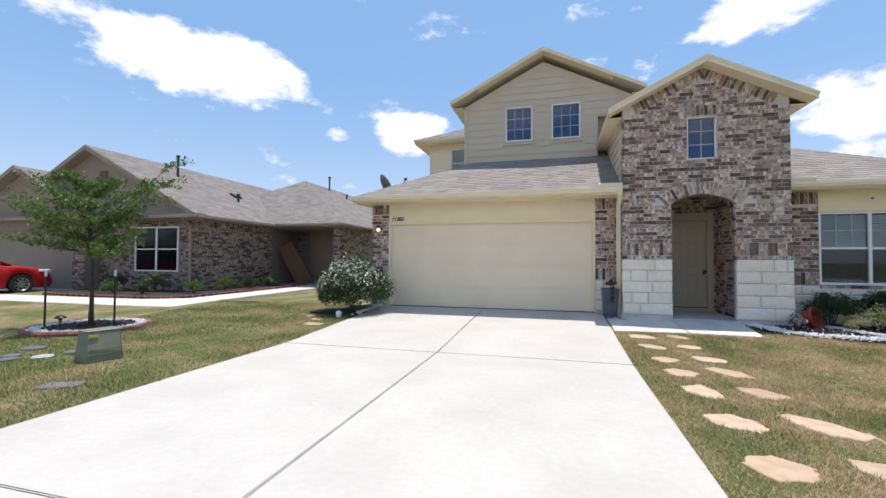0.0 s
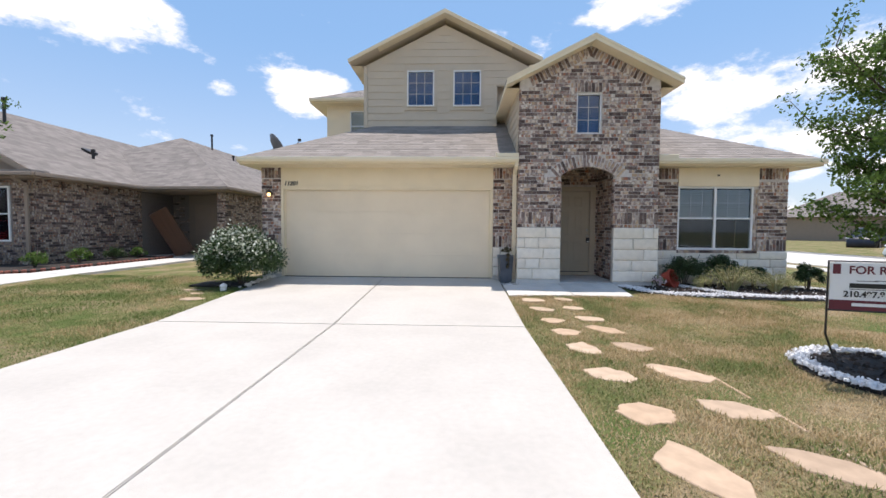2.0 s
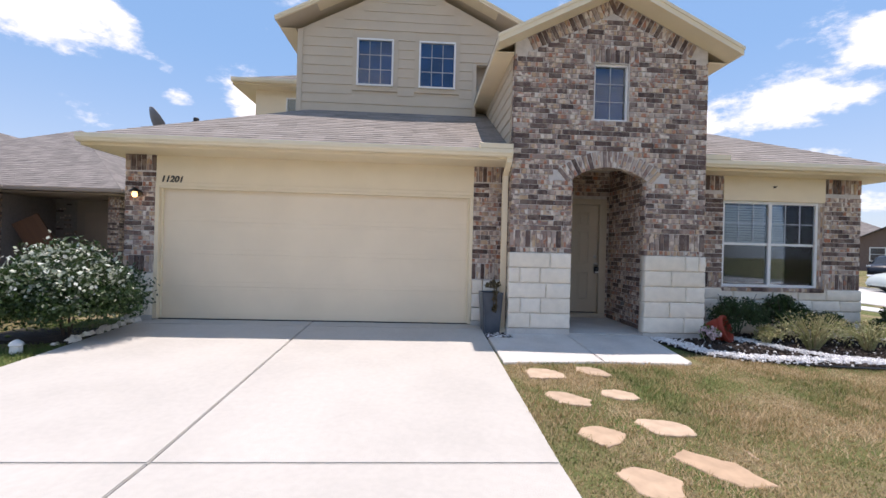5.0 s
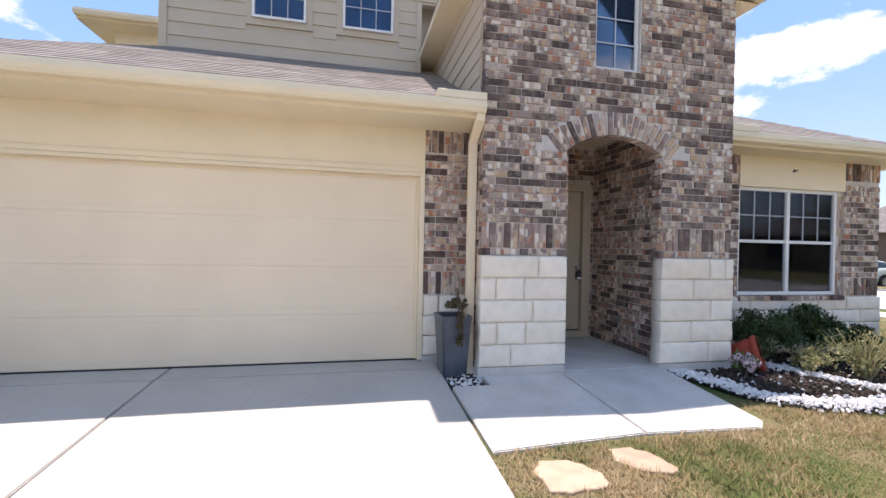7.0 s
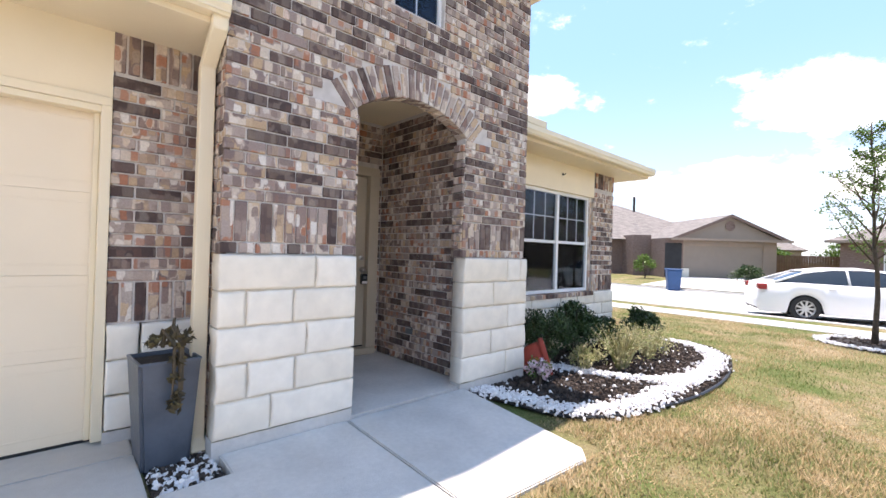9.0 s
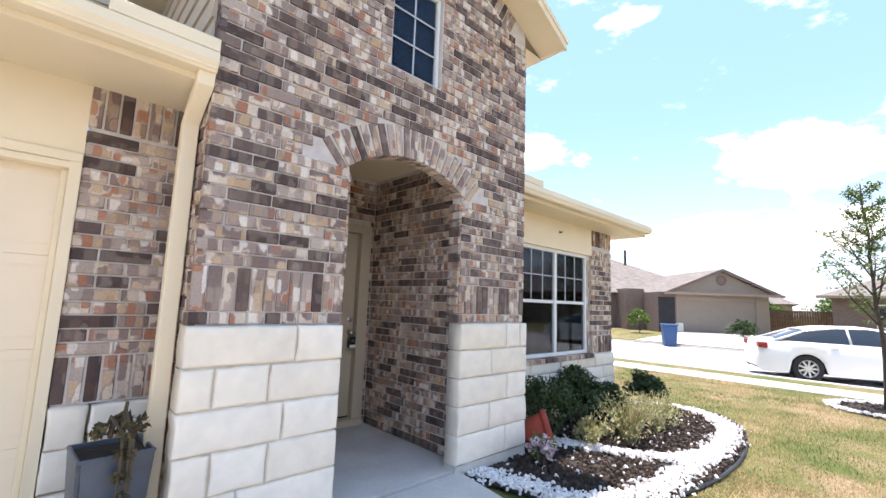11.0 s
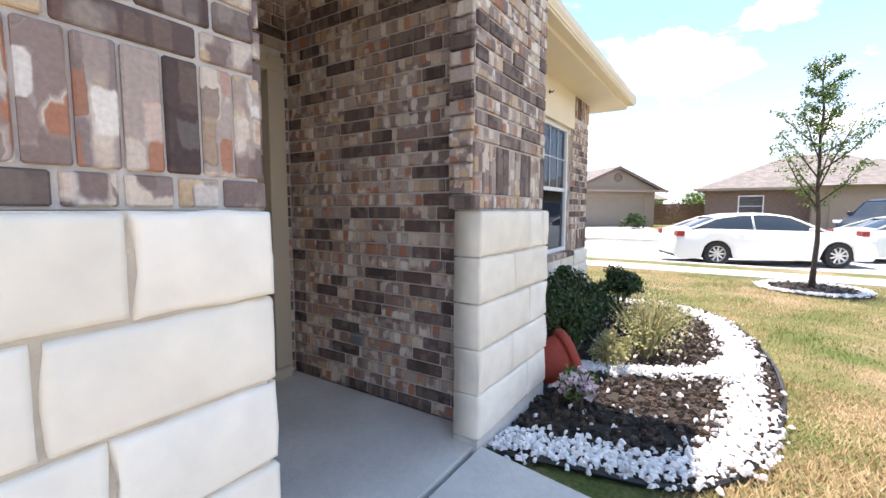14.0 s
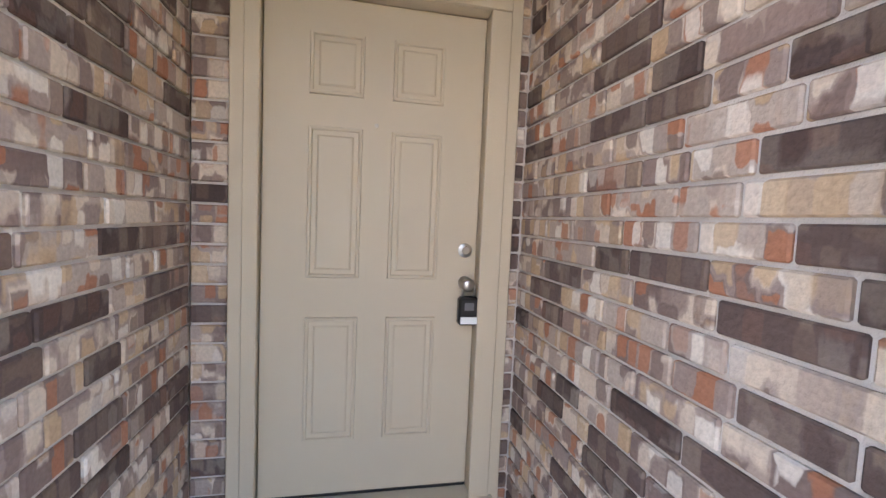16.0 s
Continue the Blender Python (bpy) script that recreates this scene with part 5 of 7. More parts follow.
def gable_roof(px, pz, half, pitch, y0, y1, label, bh=0.12, over=0.4, m=M_CREAM, ms=None):
    """A gable roof with its ridge along y: shingles, rake boards, eave boards and soffits."""
    r = thing("roof", label=label)
    r.parent = house
    ez = pz - pitch * half
    roof_face("shingles", [(px - half, y0, ez), (px, y0, pz), (px, y1, pz), (px - half, y1, ez)][::-1] if False else [(px - half, y1, ez), (px - half, y0, ez), (px, y0, pz), (px, y1, pz)], r, ms)
    roof_face("shingles", [(px + half, y0, ez), (px + half, y1, ez), (px, y1, pz), (px, y0, pz)], r, ms)
    for s in (-1, 1):
        bm = bmesh.new()
        prism(bm, [(px, pz - .005), (px + s * half, ez - .005), (px + s * half, ez - .005 - bh), (px, pz - .005 - bh * 1.1)], "y", y0 - 0.02, y0 + 0.015)
        prism(bm, [(px, pz + .018), (px + s * (half + .01), ez + .013), (px + s * (half + .01), ez - .035), (px, pz - .03)], "y", y0 - 0.035, y0 - 0.0205)
        obj("rake_board", bm, m, r, "cream rake board")
        bm = bmesh.new()
        prism(bm, [(px, pz - bh * 1.1 + .02), (px + s * half, ez - bh + .02), (px + s * half, ez - bh), (px, pz - bh * 1.1)], "y", y0 + 0.016, y0 + over)
        obj("soffit", bm, m, r)
        x0, x1 = sorted((px + s * half, px + s * (half - 0.03)))
        boxes("eave_board", [(x0, x1, y0 + .016, y1, ez - bh, ez - .008)], m, r)
        x0, x1 = sorted((px + s * (half - .03), px + s * (half - over)))
        boxes("soffit", [(x0, x1, y0 + over, y1, ez - bh, ez - bh + .015)], m, r)
    return r


gable_roof(PEAKX + .01, 5.09, 1.80, 0.503, 10.72, 17.5, "grey shingle roof of the brick entrance gable", over=0.30, bh=0.10)
gable_roof(SPK, 6.86, 2.58, 0.496, 13.2, 20, "grey shingle roof of the upper siding gable", over=0.3, bh=0.065)
roof3 = thing("roof", label="grey shingle hip roof of the rear block")
roof3.parent = house
roof_face("shingles", [(-4.55, 16.1, 5.45), (2.6, 16.1, 5.45), (2.6, 19, 6.9), (-1.65, 19, 6.9)], roof3)
roof_face("shingles", [(-4.55, 24, 5.45), (-4.55, 16.1, 5.45), (-1.65, 19, 6.9), (-1.65, 21.2, 6.9)], roof3)
eave_run(-4.55, -1.9, 16.1, roof3, 16.5, 5.45)
boxes("fascia", [(-4.565, -4.535, 16.13, 24, 5.30, 5.444)], M_CREAM, roof3)
boxes("soffit", [(-4.535, -4.1, 16.5, 24, 5.30, 5.315)], M_CREAM, roof3)

# downspouts
def downspout(x, y, ztop, zbot, parent, dx=0.0, out=0.45, m=M_CREAM):
    """A square downspout: an elbow from the gutter back to the wall, the drop, and a shoe."""
    bm = bmesh.new()
    w = 0.036
    path = [(x, y - out, ztop), (x, y - out, ztop - 0.06), (x + dx, y - .05, ztop - 0.24), (x + dx, y - .05, zbot + 0.10), (x + dx, y - .13, zbot + 0.02)]
    rings = []
    for i, q in enumerate(path):
        q = Vector(q)
        dirn = (Vector(path[min(i + 1, 4)]) - Vector(path[max(i - 1, 0)])).normalized()
        ax = Vector((1, 0, 0))
        ay = dirn.cross(ax).normalized()
        rings.append([bm.verts.new(q + ax * a * w * 1.2 + ay * b * w) for a, b in ((-1, -1), (1, -1), (1, 1), (-1, 1))])
    for a, b in zip(rings, rings[1:]):
        for k in range(4):
            bm.faces.new((a[k], a[(k + 1) % 4], b[(k + 1) % 4], b[k]))
    bm.faces.new(rings[0])
    bm.faces.new(rings[-1])
    bmesh.ops.recalc_face_normals(bm, faces=bm.faces[:])
    bmesh.ops.bevel(bm, geom=bm.edges[:], offset=0.006, segments=1, affect="EDGES")
    ob = obj("downspout", bm, m, parent, "cream square downspout")
    return ob


downspout(1.728, 11.27, ET - .1, -0.13, house, 0.0, 0.30)

# ---- plants, neighbours, vehicles: helpers ----
def leaf_mesh(name, pts, size, m, parent, label="", seed=1, aspect=0.5, flat=0.0):
    """One folded leaf at each point, turned at random."""
    r = np.random.default_rng(seed)
    P = np.asarray(pts, dtype=float)
    n = len(P)
    a = r.normal(size=(n, 3))
    a[:, 2] *= (1 - flat)
    a /= np.linalg.norm(a, axis=1)[:, None]
    b = np.cross(a, r.normal(size=(n, 3)))
    b /= np.linalg.norm(b, axis=1)[:, None]
    c = np.cross(a, b)
    s = size * r.uniform(0.65, 1.25, size=(n, 1))
    v = np.stack([P - a * s * .5, P + b * s * aspect * .5 + c * s * .06, P + a * s * .5, P - b * s * aspect * .5 + c * s * .06], axis=1).reshape(-1, 3)
    f = np.arange(n * 4).reshape(n, 4)
    return raw(name, v.tolist(), f.tolist(), m, parent, label, kind="stuff" if parent is None else "")


def clump_points(r, centres, radius, per, squash=1.0):
    out = []
    for c in centres:
        k = r.normal(size=(per, 3))
        k /= np.linalg.norm(k, axis=1)[:, None]
        k *= radius * r.uniform(0.45, 1.0, size=(per, 1)) * r.uniform(0.7, 1.2)
        k[:, 2] *= squash
        out.append(k + c)
    return np.concatenate(out)


def shrub(name, x, y, z, rx, ry, h, m, label, seed, n=1800, size=0.05, clumps=26, group="", aspect=0.5, stems=7, flowers=None, category="shrub"):
    t = thing(name, (x, y, z), label, category, group)
    r = np.random.default_rng(seed)
    bm = bmesh.new()
    rr = random.Random(seed)
    for i in range(stems):
        a = rr.uniform(0, 6.28)
        q = rr.uniform(0.2, 0.85)
        tube(bm, [(0.03 * math.cos(a), 0.03 * math.sin(a), -0.02), (rx * q * .4 * math.cos(a), ry * q * .4 * math.sin(a), h * .4), (rx * q * math.cos(a), ry * q * math.sin(a), h * rr.uniform(.6, .9))], [0.011, 0.008, 0.003], 5)
    obj("stem", bm, M_LEAFP if name == "dry_shrub" else M_BARK, t)
    d = r.normal(size=(clumps, 3))
    d /= np.linalg.norm(d, axis=1)[:, None]
    d[:, 2] = np.abs(d[:, 2]) * 1.25 - 0.42
    q = r.uniform(0.45, 0.88, size=(clumps, 1))
    cs = d * q * np.array([rx, ry, h * .5]) + np.array([0, 0, h * .48])
    rad = min(rx, ry, h) * 0.34
    leaf_mesh("foliage", clump_points(r, cs, rad, max(4, n // clumps)), size, m, t, seed=seed, aspect=aspect)
    if flowers:
        fm, fn, fs = flowers
        top = cs[np.argsort(-cs[:, 2] - 0.3 * r.uniform(size=clumps))[: max(3, clumps // 2)]]
        leaf_mesh("blossom", clump_points(r, top, rad * 1.08, fn // len(top)), fs, fm, t, seed=seed + 5, aspect=0.9)
    return t


def tree(name, x, y, z, height, crown_z, radius, seed, label, trunk_r=0.04, lean=(0, 0), n=6000, size=0.075, m=None, nb=20, rise=(0.35, 1.0), limbs=(), cone=False, clump=0.11):
    t = thing(name, (x, y, z), label, "tree")
    r = random.Random(seed)
    nr = np.random.default_rng(seed)
    bm = bmesh.new()
    top = Vector((lean[0], lean[1], height * 0.97))
    spine = [Vector((lean[0] * k * k + r.uniform(-.03, .03) * (k > 0), lean[1] * k * k + r.uniform(-.03, .03) * (k > 0), height * 0.97 * k)) for k in [i / 9 for i in range(10)]]
    tube(bm, spine, [trunk_r * (1.25 if i == 0 else 1) * (1 - 0.088 * i) for i in range(10)], 8)
    tips = []
    runs = []
    for i in range(nb):
        k = crown_z / height + (1 - crown_z / height) * (i + 0.3) / nb * 0.95
        q = (k * height - crown_z) / (height - crown_z)
        prof = (0.45 + 0.55 * math.sin(math.pi * min(1, q * 1.5 + 0.18))) * (1 - 0.62 * max(0, q - 0.25)) if cone else math.sin(math.pi * min(1, q * 0.8 + 0.22)) ** 0.7
        runs.append((k, i * 2.4 + r.uniform(-.4, .4), radius * prof * r.uniform(0.6, 1.12), r.uniform(*rise)))
    runs += [(zz / height, math.radians(az), ll, rs) for zz, az, ll, rs in limbs]
    for k, a, L, rs in runs:
        base = spine[min(8, int(k * 9))].lerp(spine[min(9, int(k * 9) + 1)], k * 9 - int(k * 9))
        end = base + Vector((math.cos(a) * L, math.sin(a) * L, L * rs))
        mid = base.lerp(end, 0.5) + Vector((r.uniform(-.06, .06) * L, r.uniform(-.06, .06) * L, -0.05 * L))
        tube(bm, [base, mid, end], [trunk_r * .42 * (1.15 - k * .6), trunk_r * .25, 0.004], 5)
        for j in range(8):
            q = 0.22 + 0.78 * j / 7
            p0 = base.lerp(mid, q * 2) if q < .5 else mid.lerp(end, q * 2 - 1)
            b = a + (1 if j % 2 else -1) * r.uniform(.4, 1.3)
            l2 = max(0.12, L * 0.34 * r.uniform(.5, 1.3))
            e2 = p0 + Vector((math.cos(b) * l2, math.sin(b) * l2, l2 * r.uniform(-.15, .9)))
            tube(bm, [p0, e2], [0.006, 0.002], 4)
            tips += [e2, p0.lerp(e2, .6), p0.lerp(e2, .25)]
        tips.append(end)
    tips.append(top)
    obj("trunk", bm, M_BARK, t, smooth=True)
    cs = np.array([q[:] for q in tips])
    per = max(6, n // len(cs))
    P = clump_points(nr, cs, clump, per, 0.75)
    leaf_mesh("crown", P, size, m or M_LEAF, t, seed=seed)
    return t


def ring_bed(name, x, y, z, r, label, chips=260, border=M_PEBBLE, seed=1, soil=0.85):
    t = thing(name, (x, y, z), label, "tree ring")
    bm = bmesh.new()
    lathe(bm, [(0, 0.035), (r * .5, 0.045), (r * .8, 0.035), (r * .98, 0.0), (r * .98, -0.03)], 28)
    obj("mulch", bm, M_SOIL, t, "dark shredded mulch")
    chip_ring(t, [(r * math.cos(a) * .90, r * math.sin(a) * .92) for a in [2 * math.pi * k / chips for k in range(chips)]], 0.09 * r / .7 + .01, 0.017, border, seed, 4)
    chips_at("mulch", [(q * math.cos(a), q * math.sin(a)) for q, a in [(r * .8 * math.sqrt(random.Random(seed + k).random()), random.Random(seed * 7 + k).random() * 6.283) for k in range(260)]], 0.018, 0.05, M_MULCH, t, seed)
    return t


def chips_at(name, pts, h, size, m, parent, seed=1, zf=None):
    """Loose angular chips lying at the points."""
    r = random.Random(seed)
    verts, faces = [], []
    for x, y in pts:
        s = size * r.uniform(0.5, 1.3)
        a = r.uniform(0, 6.28)
        z = (zf(x, y) if zf else 0.03) + r.uniform(0, h)
        o = len(verts)
        tilt = r.uniform(-.5, .5)
        ax, ay = math.cos(a), math.sin(a)
        w = s * r.uniform(.45, .9)
        hh = s * r.uniform(.35, .7)
        for u, v, zz in ((-.5, -.5, 0), (.5, -.4, 0), (.45, .5, 0), (-.4, .45, 0), (-.3, -.3, 1), (.32, -.25, 1), (.25, .3, .8), (-.28, .3, .9)):
            xx, yy = u * s, v * w
            verts.append((x + ax * xx - ay * yy, y + ay * xx + ax * yy, z + (zz - .3) * hh + tilt * xx))
        for f in ((4, 5, 6, 7), (0, 1, 5, 4), (1, 2, 6, 5), (2, 3, 7, 6), (3, 0, 4, 7)):
            faces.append(tuple(o + q for q in f))
    return raw(name, verts, faces, m, parent, kind="stuff")


def chip_ring(parent, line, width, size, m, seed=1, per=3, zf=None, name="gravel"):
    r = random.Random(seed)
    pts = []
    for x, y in line:
        for k in range(per):
            pts.append((x + r.gauss(0, width * .42), y + r.gauss(0, width * .42)))
    return chips_at(name, pts, 0.035, size * 2, m, parent, seed, zf)


def inside(p, poly):
    x, y = p
    c = False
    for (x0, y0), (x1, y1) in zip(poly, poly[1:] + poly[:1]):
        if (y0 > y) != (y1 > y) and x < (x1 - x0) * (y - y0) / (y1 - y0) + x0:
            c = not c
    return c


def along(poly, step):
    out = []
    for (x0, y0), (x1, y1) in zip(poly, poly[1:]):
        n = max(1, int(math.hypot(x1 - x0, y1 - y0) / step))
        out += [(x0 + (x1 - x0) * k / n, y0 + (y1 - y0) * k / n) for k in range(n)]
    return out


def smooth_line(pts, n=6):
    """A Catmull-Rom curve through the points."""
    out = []
    for i in range(len(pts) - 1):
        p0, p1, p2, p3 = [Vector((*pts[max(0, min(len(pts) - 1, i + k))], 0)) for k in (-1, 0, 1, 2)]
        for j in range(n):
            t = j / n
            q = 0.5 * ((2 * p1) + (p2 - p0) * t + (2 * p0 - 5 * p1 + 4 * p2 - p3) * t * t + (3 * p1 - p0 - 3 * p2 + p3) * t ** 3)
            out.append((q.x, q.y))
    out.append(pts[-1])
    return out


# ---- front planting bed ----
gz = lambda x, y: ground_z(x, y)
outer = smooth_line([(3.93, 11.0), (4.02, 10.6), (4.18, 10.05), (4.75, 9.74), (5.85, 9.58), (7.06, 9.66), (8.2, 9.98), (8.85, 10.6), (8.8, 11.2), (8.3, 11.6)])
bed = thing("planting_bed", (0, 0, 0), "dark mulched front bed edged and crossed by white stone chips", "planting bed")
bed_poly = outer + [(8.3, 12.6), (7.9, 12.6), (7.9, 11.6), (4.7, 11.6), (4.7, 11.08), (3.95, 11.08)]
bm = bmesh.new()
vs = [bm.verts.new((x, y, 0)) for x, y in bed_poly]
f = bm.faces.new(vs)
bmesh.ops.triangulate(bm, faces=[f])
bmesh.ops.subdivide_edges(bm, edges=bm.edges[:], cuts=2, use_grid_fill=True)
for v in bm.verts:
    v.co.z = gz(v.co.x, v.co.y) + 0.005 + 0.01 * noise.noise(v.co * 3)
obj("soil", bm, M_SOIL, bed, "dark mulch")
rr = random.Random(5)
pts = []
while len(pts) < 5200:
    p = (rr.uniform(3.95, 8.8), rr.uniform(9.6, 11.6))
    if inside(p, bed_poly):
        pts.append(p)
chips_at("mulch", pts, 0.02, 0.045, M_MULCH, bed, 4, lambda x, y: gz(x, y) + 0.008)
inner = []
for i, (x, y) in enumerate(outer):
    cx, cy = 6.0, 10.8
    w = 0.12 + 0.13 * clamp01((x - 4.4) / 1.5)
    dx, dy = cx - x, cy - y
    dl = math.hypot(dx, dy)
    inner.append((x + dx / dl * w, y + dy / dl * w))
line = along(inner, 0.010)
chip_ring(bed, line, 0.16, 0.0165, M_PEBBLE, 8, 9, lambda x, y: gz(x, y) + 0.012)
swoosh = along(smooth_line([(5.30, 11.08), (5.42, 10.85), (5.56, 10.5), (5.72, 10.2), (6.0, 9.95), (6.4, 9.82)]), 0.012)
chip_ring(bed, swoosh, 0.13, 0.0165, M_PEBBLE, 9, 13, lambda x, y: gz(x, y) + 0.015, "gravel")
scatter = [p for p in [(rr.uniform(4.1, 8.4), rr.uniform(9.8, 11.3)) for _ in range(260)] if inside(p, bed_poly)]
chips_at("gravel", scatter, 0.01, 0.035, M_PEBBLE, bed, 12, lambda x, y: gz(x, y) + 0.02)
bm = bmesh.new()
tube(bm, [(x, y, gz(x, y) + 0.012) for x, y in outer], 0.016, 6)
obj("edging", bm, M_BLACK, bed, "black plastic edging")

shrub("boxwood_shrub", 5.42, 11.16, gz(5.45, 11.1), 0.48, 0.36, 0.80, M_LEAFD, "dense dark green shrub by the window in the bed", 11, 5200, 0.038, 46)
shrub("boxwood_shrub", 6.25, 11.22, gz(6.2, 11.1), 0.44, 0.34, 0.84, M_LEAFD, "dark green shrub with loose leafy shoots under the window", 12, 3800, 0.05, 34)
shrub("boxwood_shrub", 6.95, 11.2, gz(6.9, 11.1), 0.36, 0.30, 0.58, M_LEAFD, "smaller dark green shrub under the window", 13, 2800, 0.05, 28)
shrub("boxwood_shrub", 8.02, 11.10, gz(8.0, 11.1), 0.36, 0.32, 0.66, M_LEAFD, "dark shrub at the house corner", 14, 2400, 0.055, 24)
shrub("dry_shrub", 6.05, 10.50, gz(6, 10.4), 0.68, 0.44, 0.58, M_LEAFP, "sparse sprawling pale half-dry shrub in the mulch", 15, 1100, 0.04, 60, aspect=0.4, stems=60)
shrub("dry_shrub", 6.95, 10.55, gz(7, 10.4), 0.58, 0.38, 0.50, M_LEAFP, "low sprawling yellow-green shrub in the mulch", 16, 900, 0.04, 50, aspect=0.4, stems=46)
shrub("dry_shrub", 5.55, 10.72, gz(5.5, 10.7), 0.26, 0.22, 0.34, M_LEAFP, "small yellow-green leafy shrub beside the stones", 17, 620, 0.04, 18, aspect=0.5, stems=14)
shrub("rose_bush", 4.68, 10.72, gz(4.7, 10.7), 0.17, 0.15, 0.34, M_LEAF, "small pink flowering plant in front of the clay pot", 18, 420, 0.035, 14, flowers=(M_PETAL, 300, 0.045), category="flowering plant")

pot = thing("clay_pot", (5.00, 11.00, gz(5, 11) + 0.16), "large terracotta pot lying tipped on its side in the bed", "plant pot")
pot.rotation_euler = (radians(12), radians(72), radians(-38))
bm = bmesh.new()
lathe(bm, [(0, -0.16), (0.085, -0.16), (0.13, -0.11), (0.165, -0.02), (0.175, 0.05), (0.178, 0.092), (0.165, 0.092), (0.15, -0.02), (0.10, -0.13), (0, -0.14)], 32)
obj("pot_body", bm, M_TERRA, pot, smooth=True)
bm = bmesh.new()
lathe(bm, [(0.166, 0.090), (0.198, 0.093), (0.206, 0.10), (0.207, 0.138), (0.198, 0.150), (0.182, 0.147), (0.166, 0.10), (0.166, 0.090)], 32)
obj("rim", bm, M_TERRA, pot, "thick terracotta rim", smooth=True)

# planter by the downspout
px, py = 1.545, 11.2
patch = thing("gravel_patch", (0, 0, 0), "small patch of white chips and mulch by the downspout", "gravel")
boxes("soil", [(1.445, 1.79, 10.75, 11.54, -0.3, -0.124)], M_SOIL, patch)
chips_at("gravel", [(rr.uniform(1.46, 1.77), rr.uniform(10.77, 11.3)) for _ in range(230)], 0.01, 0.038, M_PEBBLE, patch, 21, lambda x, y: -0.116)
chips_at("mulch", [(rr.uniform(1.46, 1.77), rr.uniform(10.77, 11.4)) for _ in range(240)], 0.01, 0.04, M_MULCH, patch, 22, lambda x, y: -0.116)
planter = thing("planter", (px, py, -0.115), "tall blue-grey square planter holding a withered plant", "plant pot", rz=4)
bm = bmesh.new()
rings = []
for s, z in ((0.122, 0.0), (0.157, 0.60), (0.159, 0.615), (0.154, 0.622), (0.143, 0.62), (0.138, 0.54)):
    rings.append([bm.verts.new((a * s, b * s, z)) for a, b in ((-1, -1), (1, -1), (1, 1), (-1, 1))])
for a, b in zip(rings, rings[1:]):
    for k in range(4):
        bm.faces.new((a[k], a[(k + 1) % 4], b[(k + 1) % 4], b[k]))
bm.faces.new(rings[0][::-1])
bm.faces.new(rings[-1])
bmesh.ops.bevel(bm, geom=[e for e in bm.edges if abs(e.verts[0].co.z - e.verts[1].co.z) > 0.1], offset=0.018, segments=2, affect="EDGES")
obj("pot_body", bm, M_POT, planter)
bm = bmesh.new()
box(bm, -0.135, 0.135, -0.135, 0.135, 0.565, 0.60)
obj("soil", bm, M_SOIL, planter)
withered = thing("withered_plant", (px, py, 0.44), "withered brown trailing plant", "plant", rz=0)
bm = bmesh.new()
r = random.Random(3)
for i in range(8):
    a = r.uniform(-2.2, -0.9)
    l = r.uniform(0.16, 0.34)
    q = r.uniform(0.19, 0.21)
    tube(bm, [(0.012 * i - .04, 0, 0.13), (q * .5 * math.cos(a), q * .5 * math.sin(a), 0.21 + r.uniform(0, .05)), (q * .3 * math.cos(a) + .03, -q, 0.17), (q * .3 * math.cos(a) + .03, -q - .008, 0.15 - l)], 0.006, 5)
for dx, h in ((0.02, 0.30), (-0.02, 0.24)):
    tube(bm, [(dx, -0.06, 0.13), (dx + .01, -0.09, h)], [0.012, 0.008], 6)
obj("stem", bm, mat("dry_stem", (0.10, 0.075, 0.045), 0.9, 0.3, 20), withered)
leaf_mesh("dead_leaves", clump_points(np.random.default_rng(4), np.array([(0.03, -0.19, 0.18), (0.03, -0.205, 0.08), (0.02, -0.21, -0.02), (0.03, -.21, -.12), (0.02, -.21, -.17), (0.02, -0.10, 0.22), (0.09, -0.12, 0.19), (-0.08, -0.10, 0.18)]), 0.04, 34), 0.05, vary_mat("dead_leaf", [(0.10, 0.075, 0.035), (0.05, 0.04, 0.025), (0.20, 0.15, 0.06)], 0.8, True, 0), withered, seed=9)

# ---- flagstones ----
M_FLAGS = M_FLAG
r = random.Random(12)
# x, y, length, width, turn
FLAGS = [(1.83, 9.29, .42, .42, -30), (2.39, 9.38, .48, .32, -50), (1.84, 8.64, .50, .32, -50), (2.40, 8.72, .42, .31, -35), (1.90, 7.95, .38, .34, -20), (2.46, 8.08, .42, .36, -20), (1.92, 7.31, .44, .38, -40), (2.49, 7.46, .54, .36, -48),
         (1.93, 6.52, .56, .33, -78), (2.53, 6.60, .52, .34, -40), (1.93, 5.66, .48, .38, -50), (2.57, 5.76, .62, .34, -48), (1.89, 4.83, .44, .38, -45), (2.58, 4.92, .50, .32, -30), (1.87, 4.08, .60, .36, -72), (2.64, 4.14, .62, .36, -45), (1.95, 3.0, .5, .4, 20), (2.62, 3.05, .5, .4, -30)]
FLAGS += [(-4.78, 9.87, .42, .20, 0), (-4.25, 9.07, .44, .28, 5), (-4.45, 9.52, .30, .18, 0), (-3.95, 10.3, .36, .22, 0)]
flag_polys = []
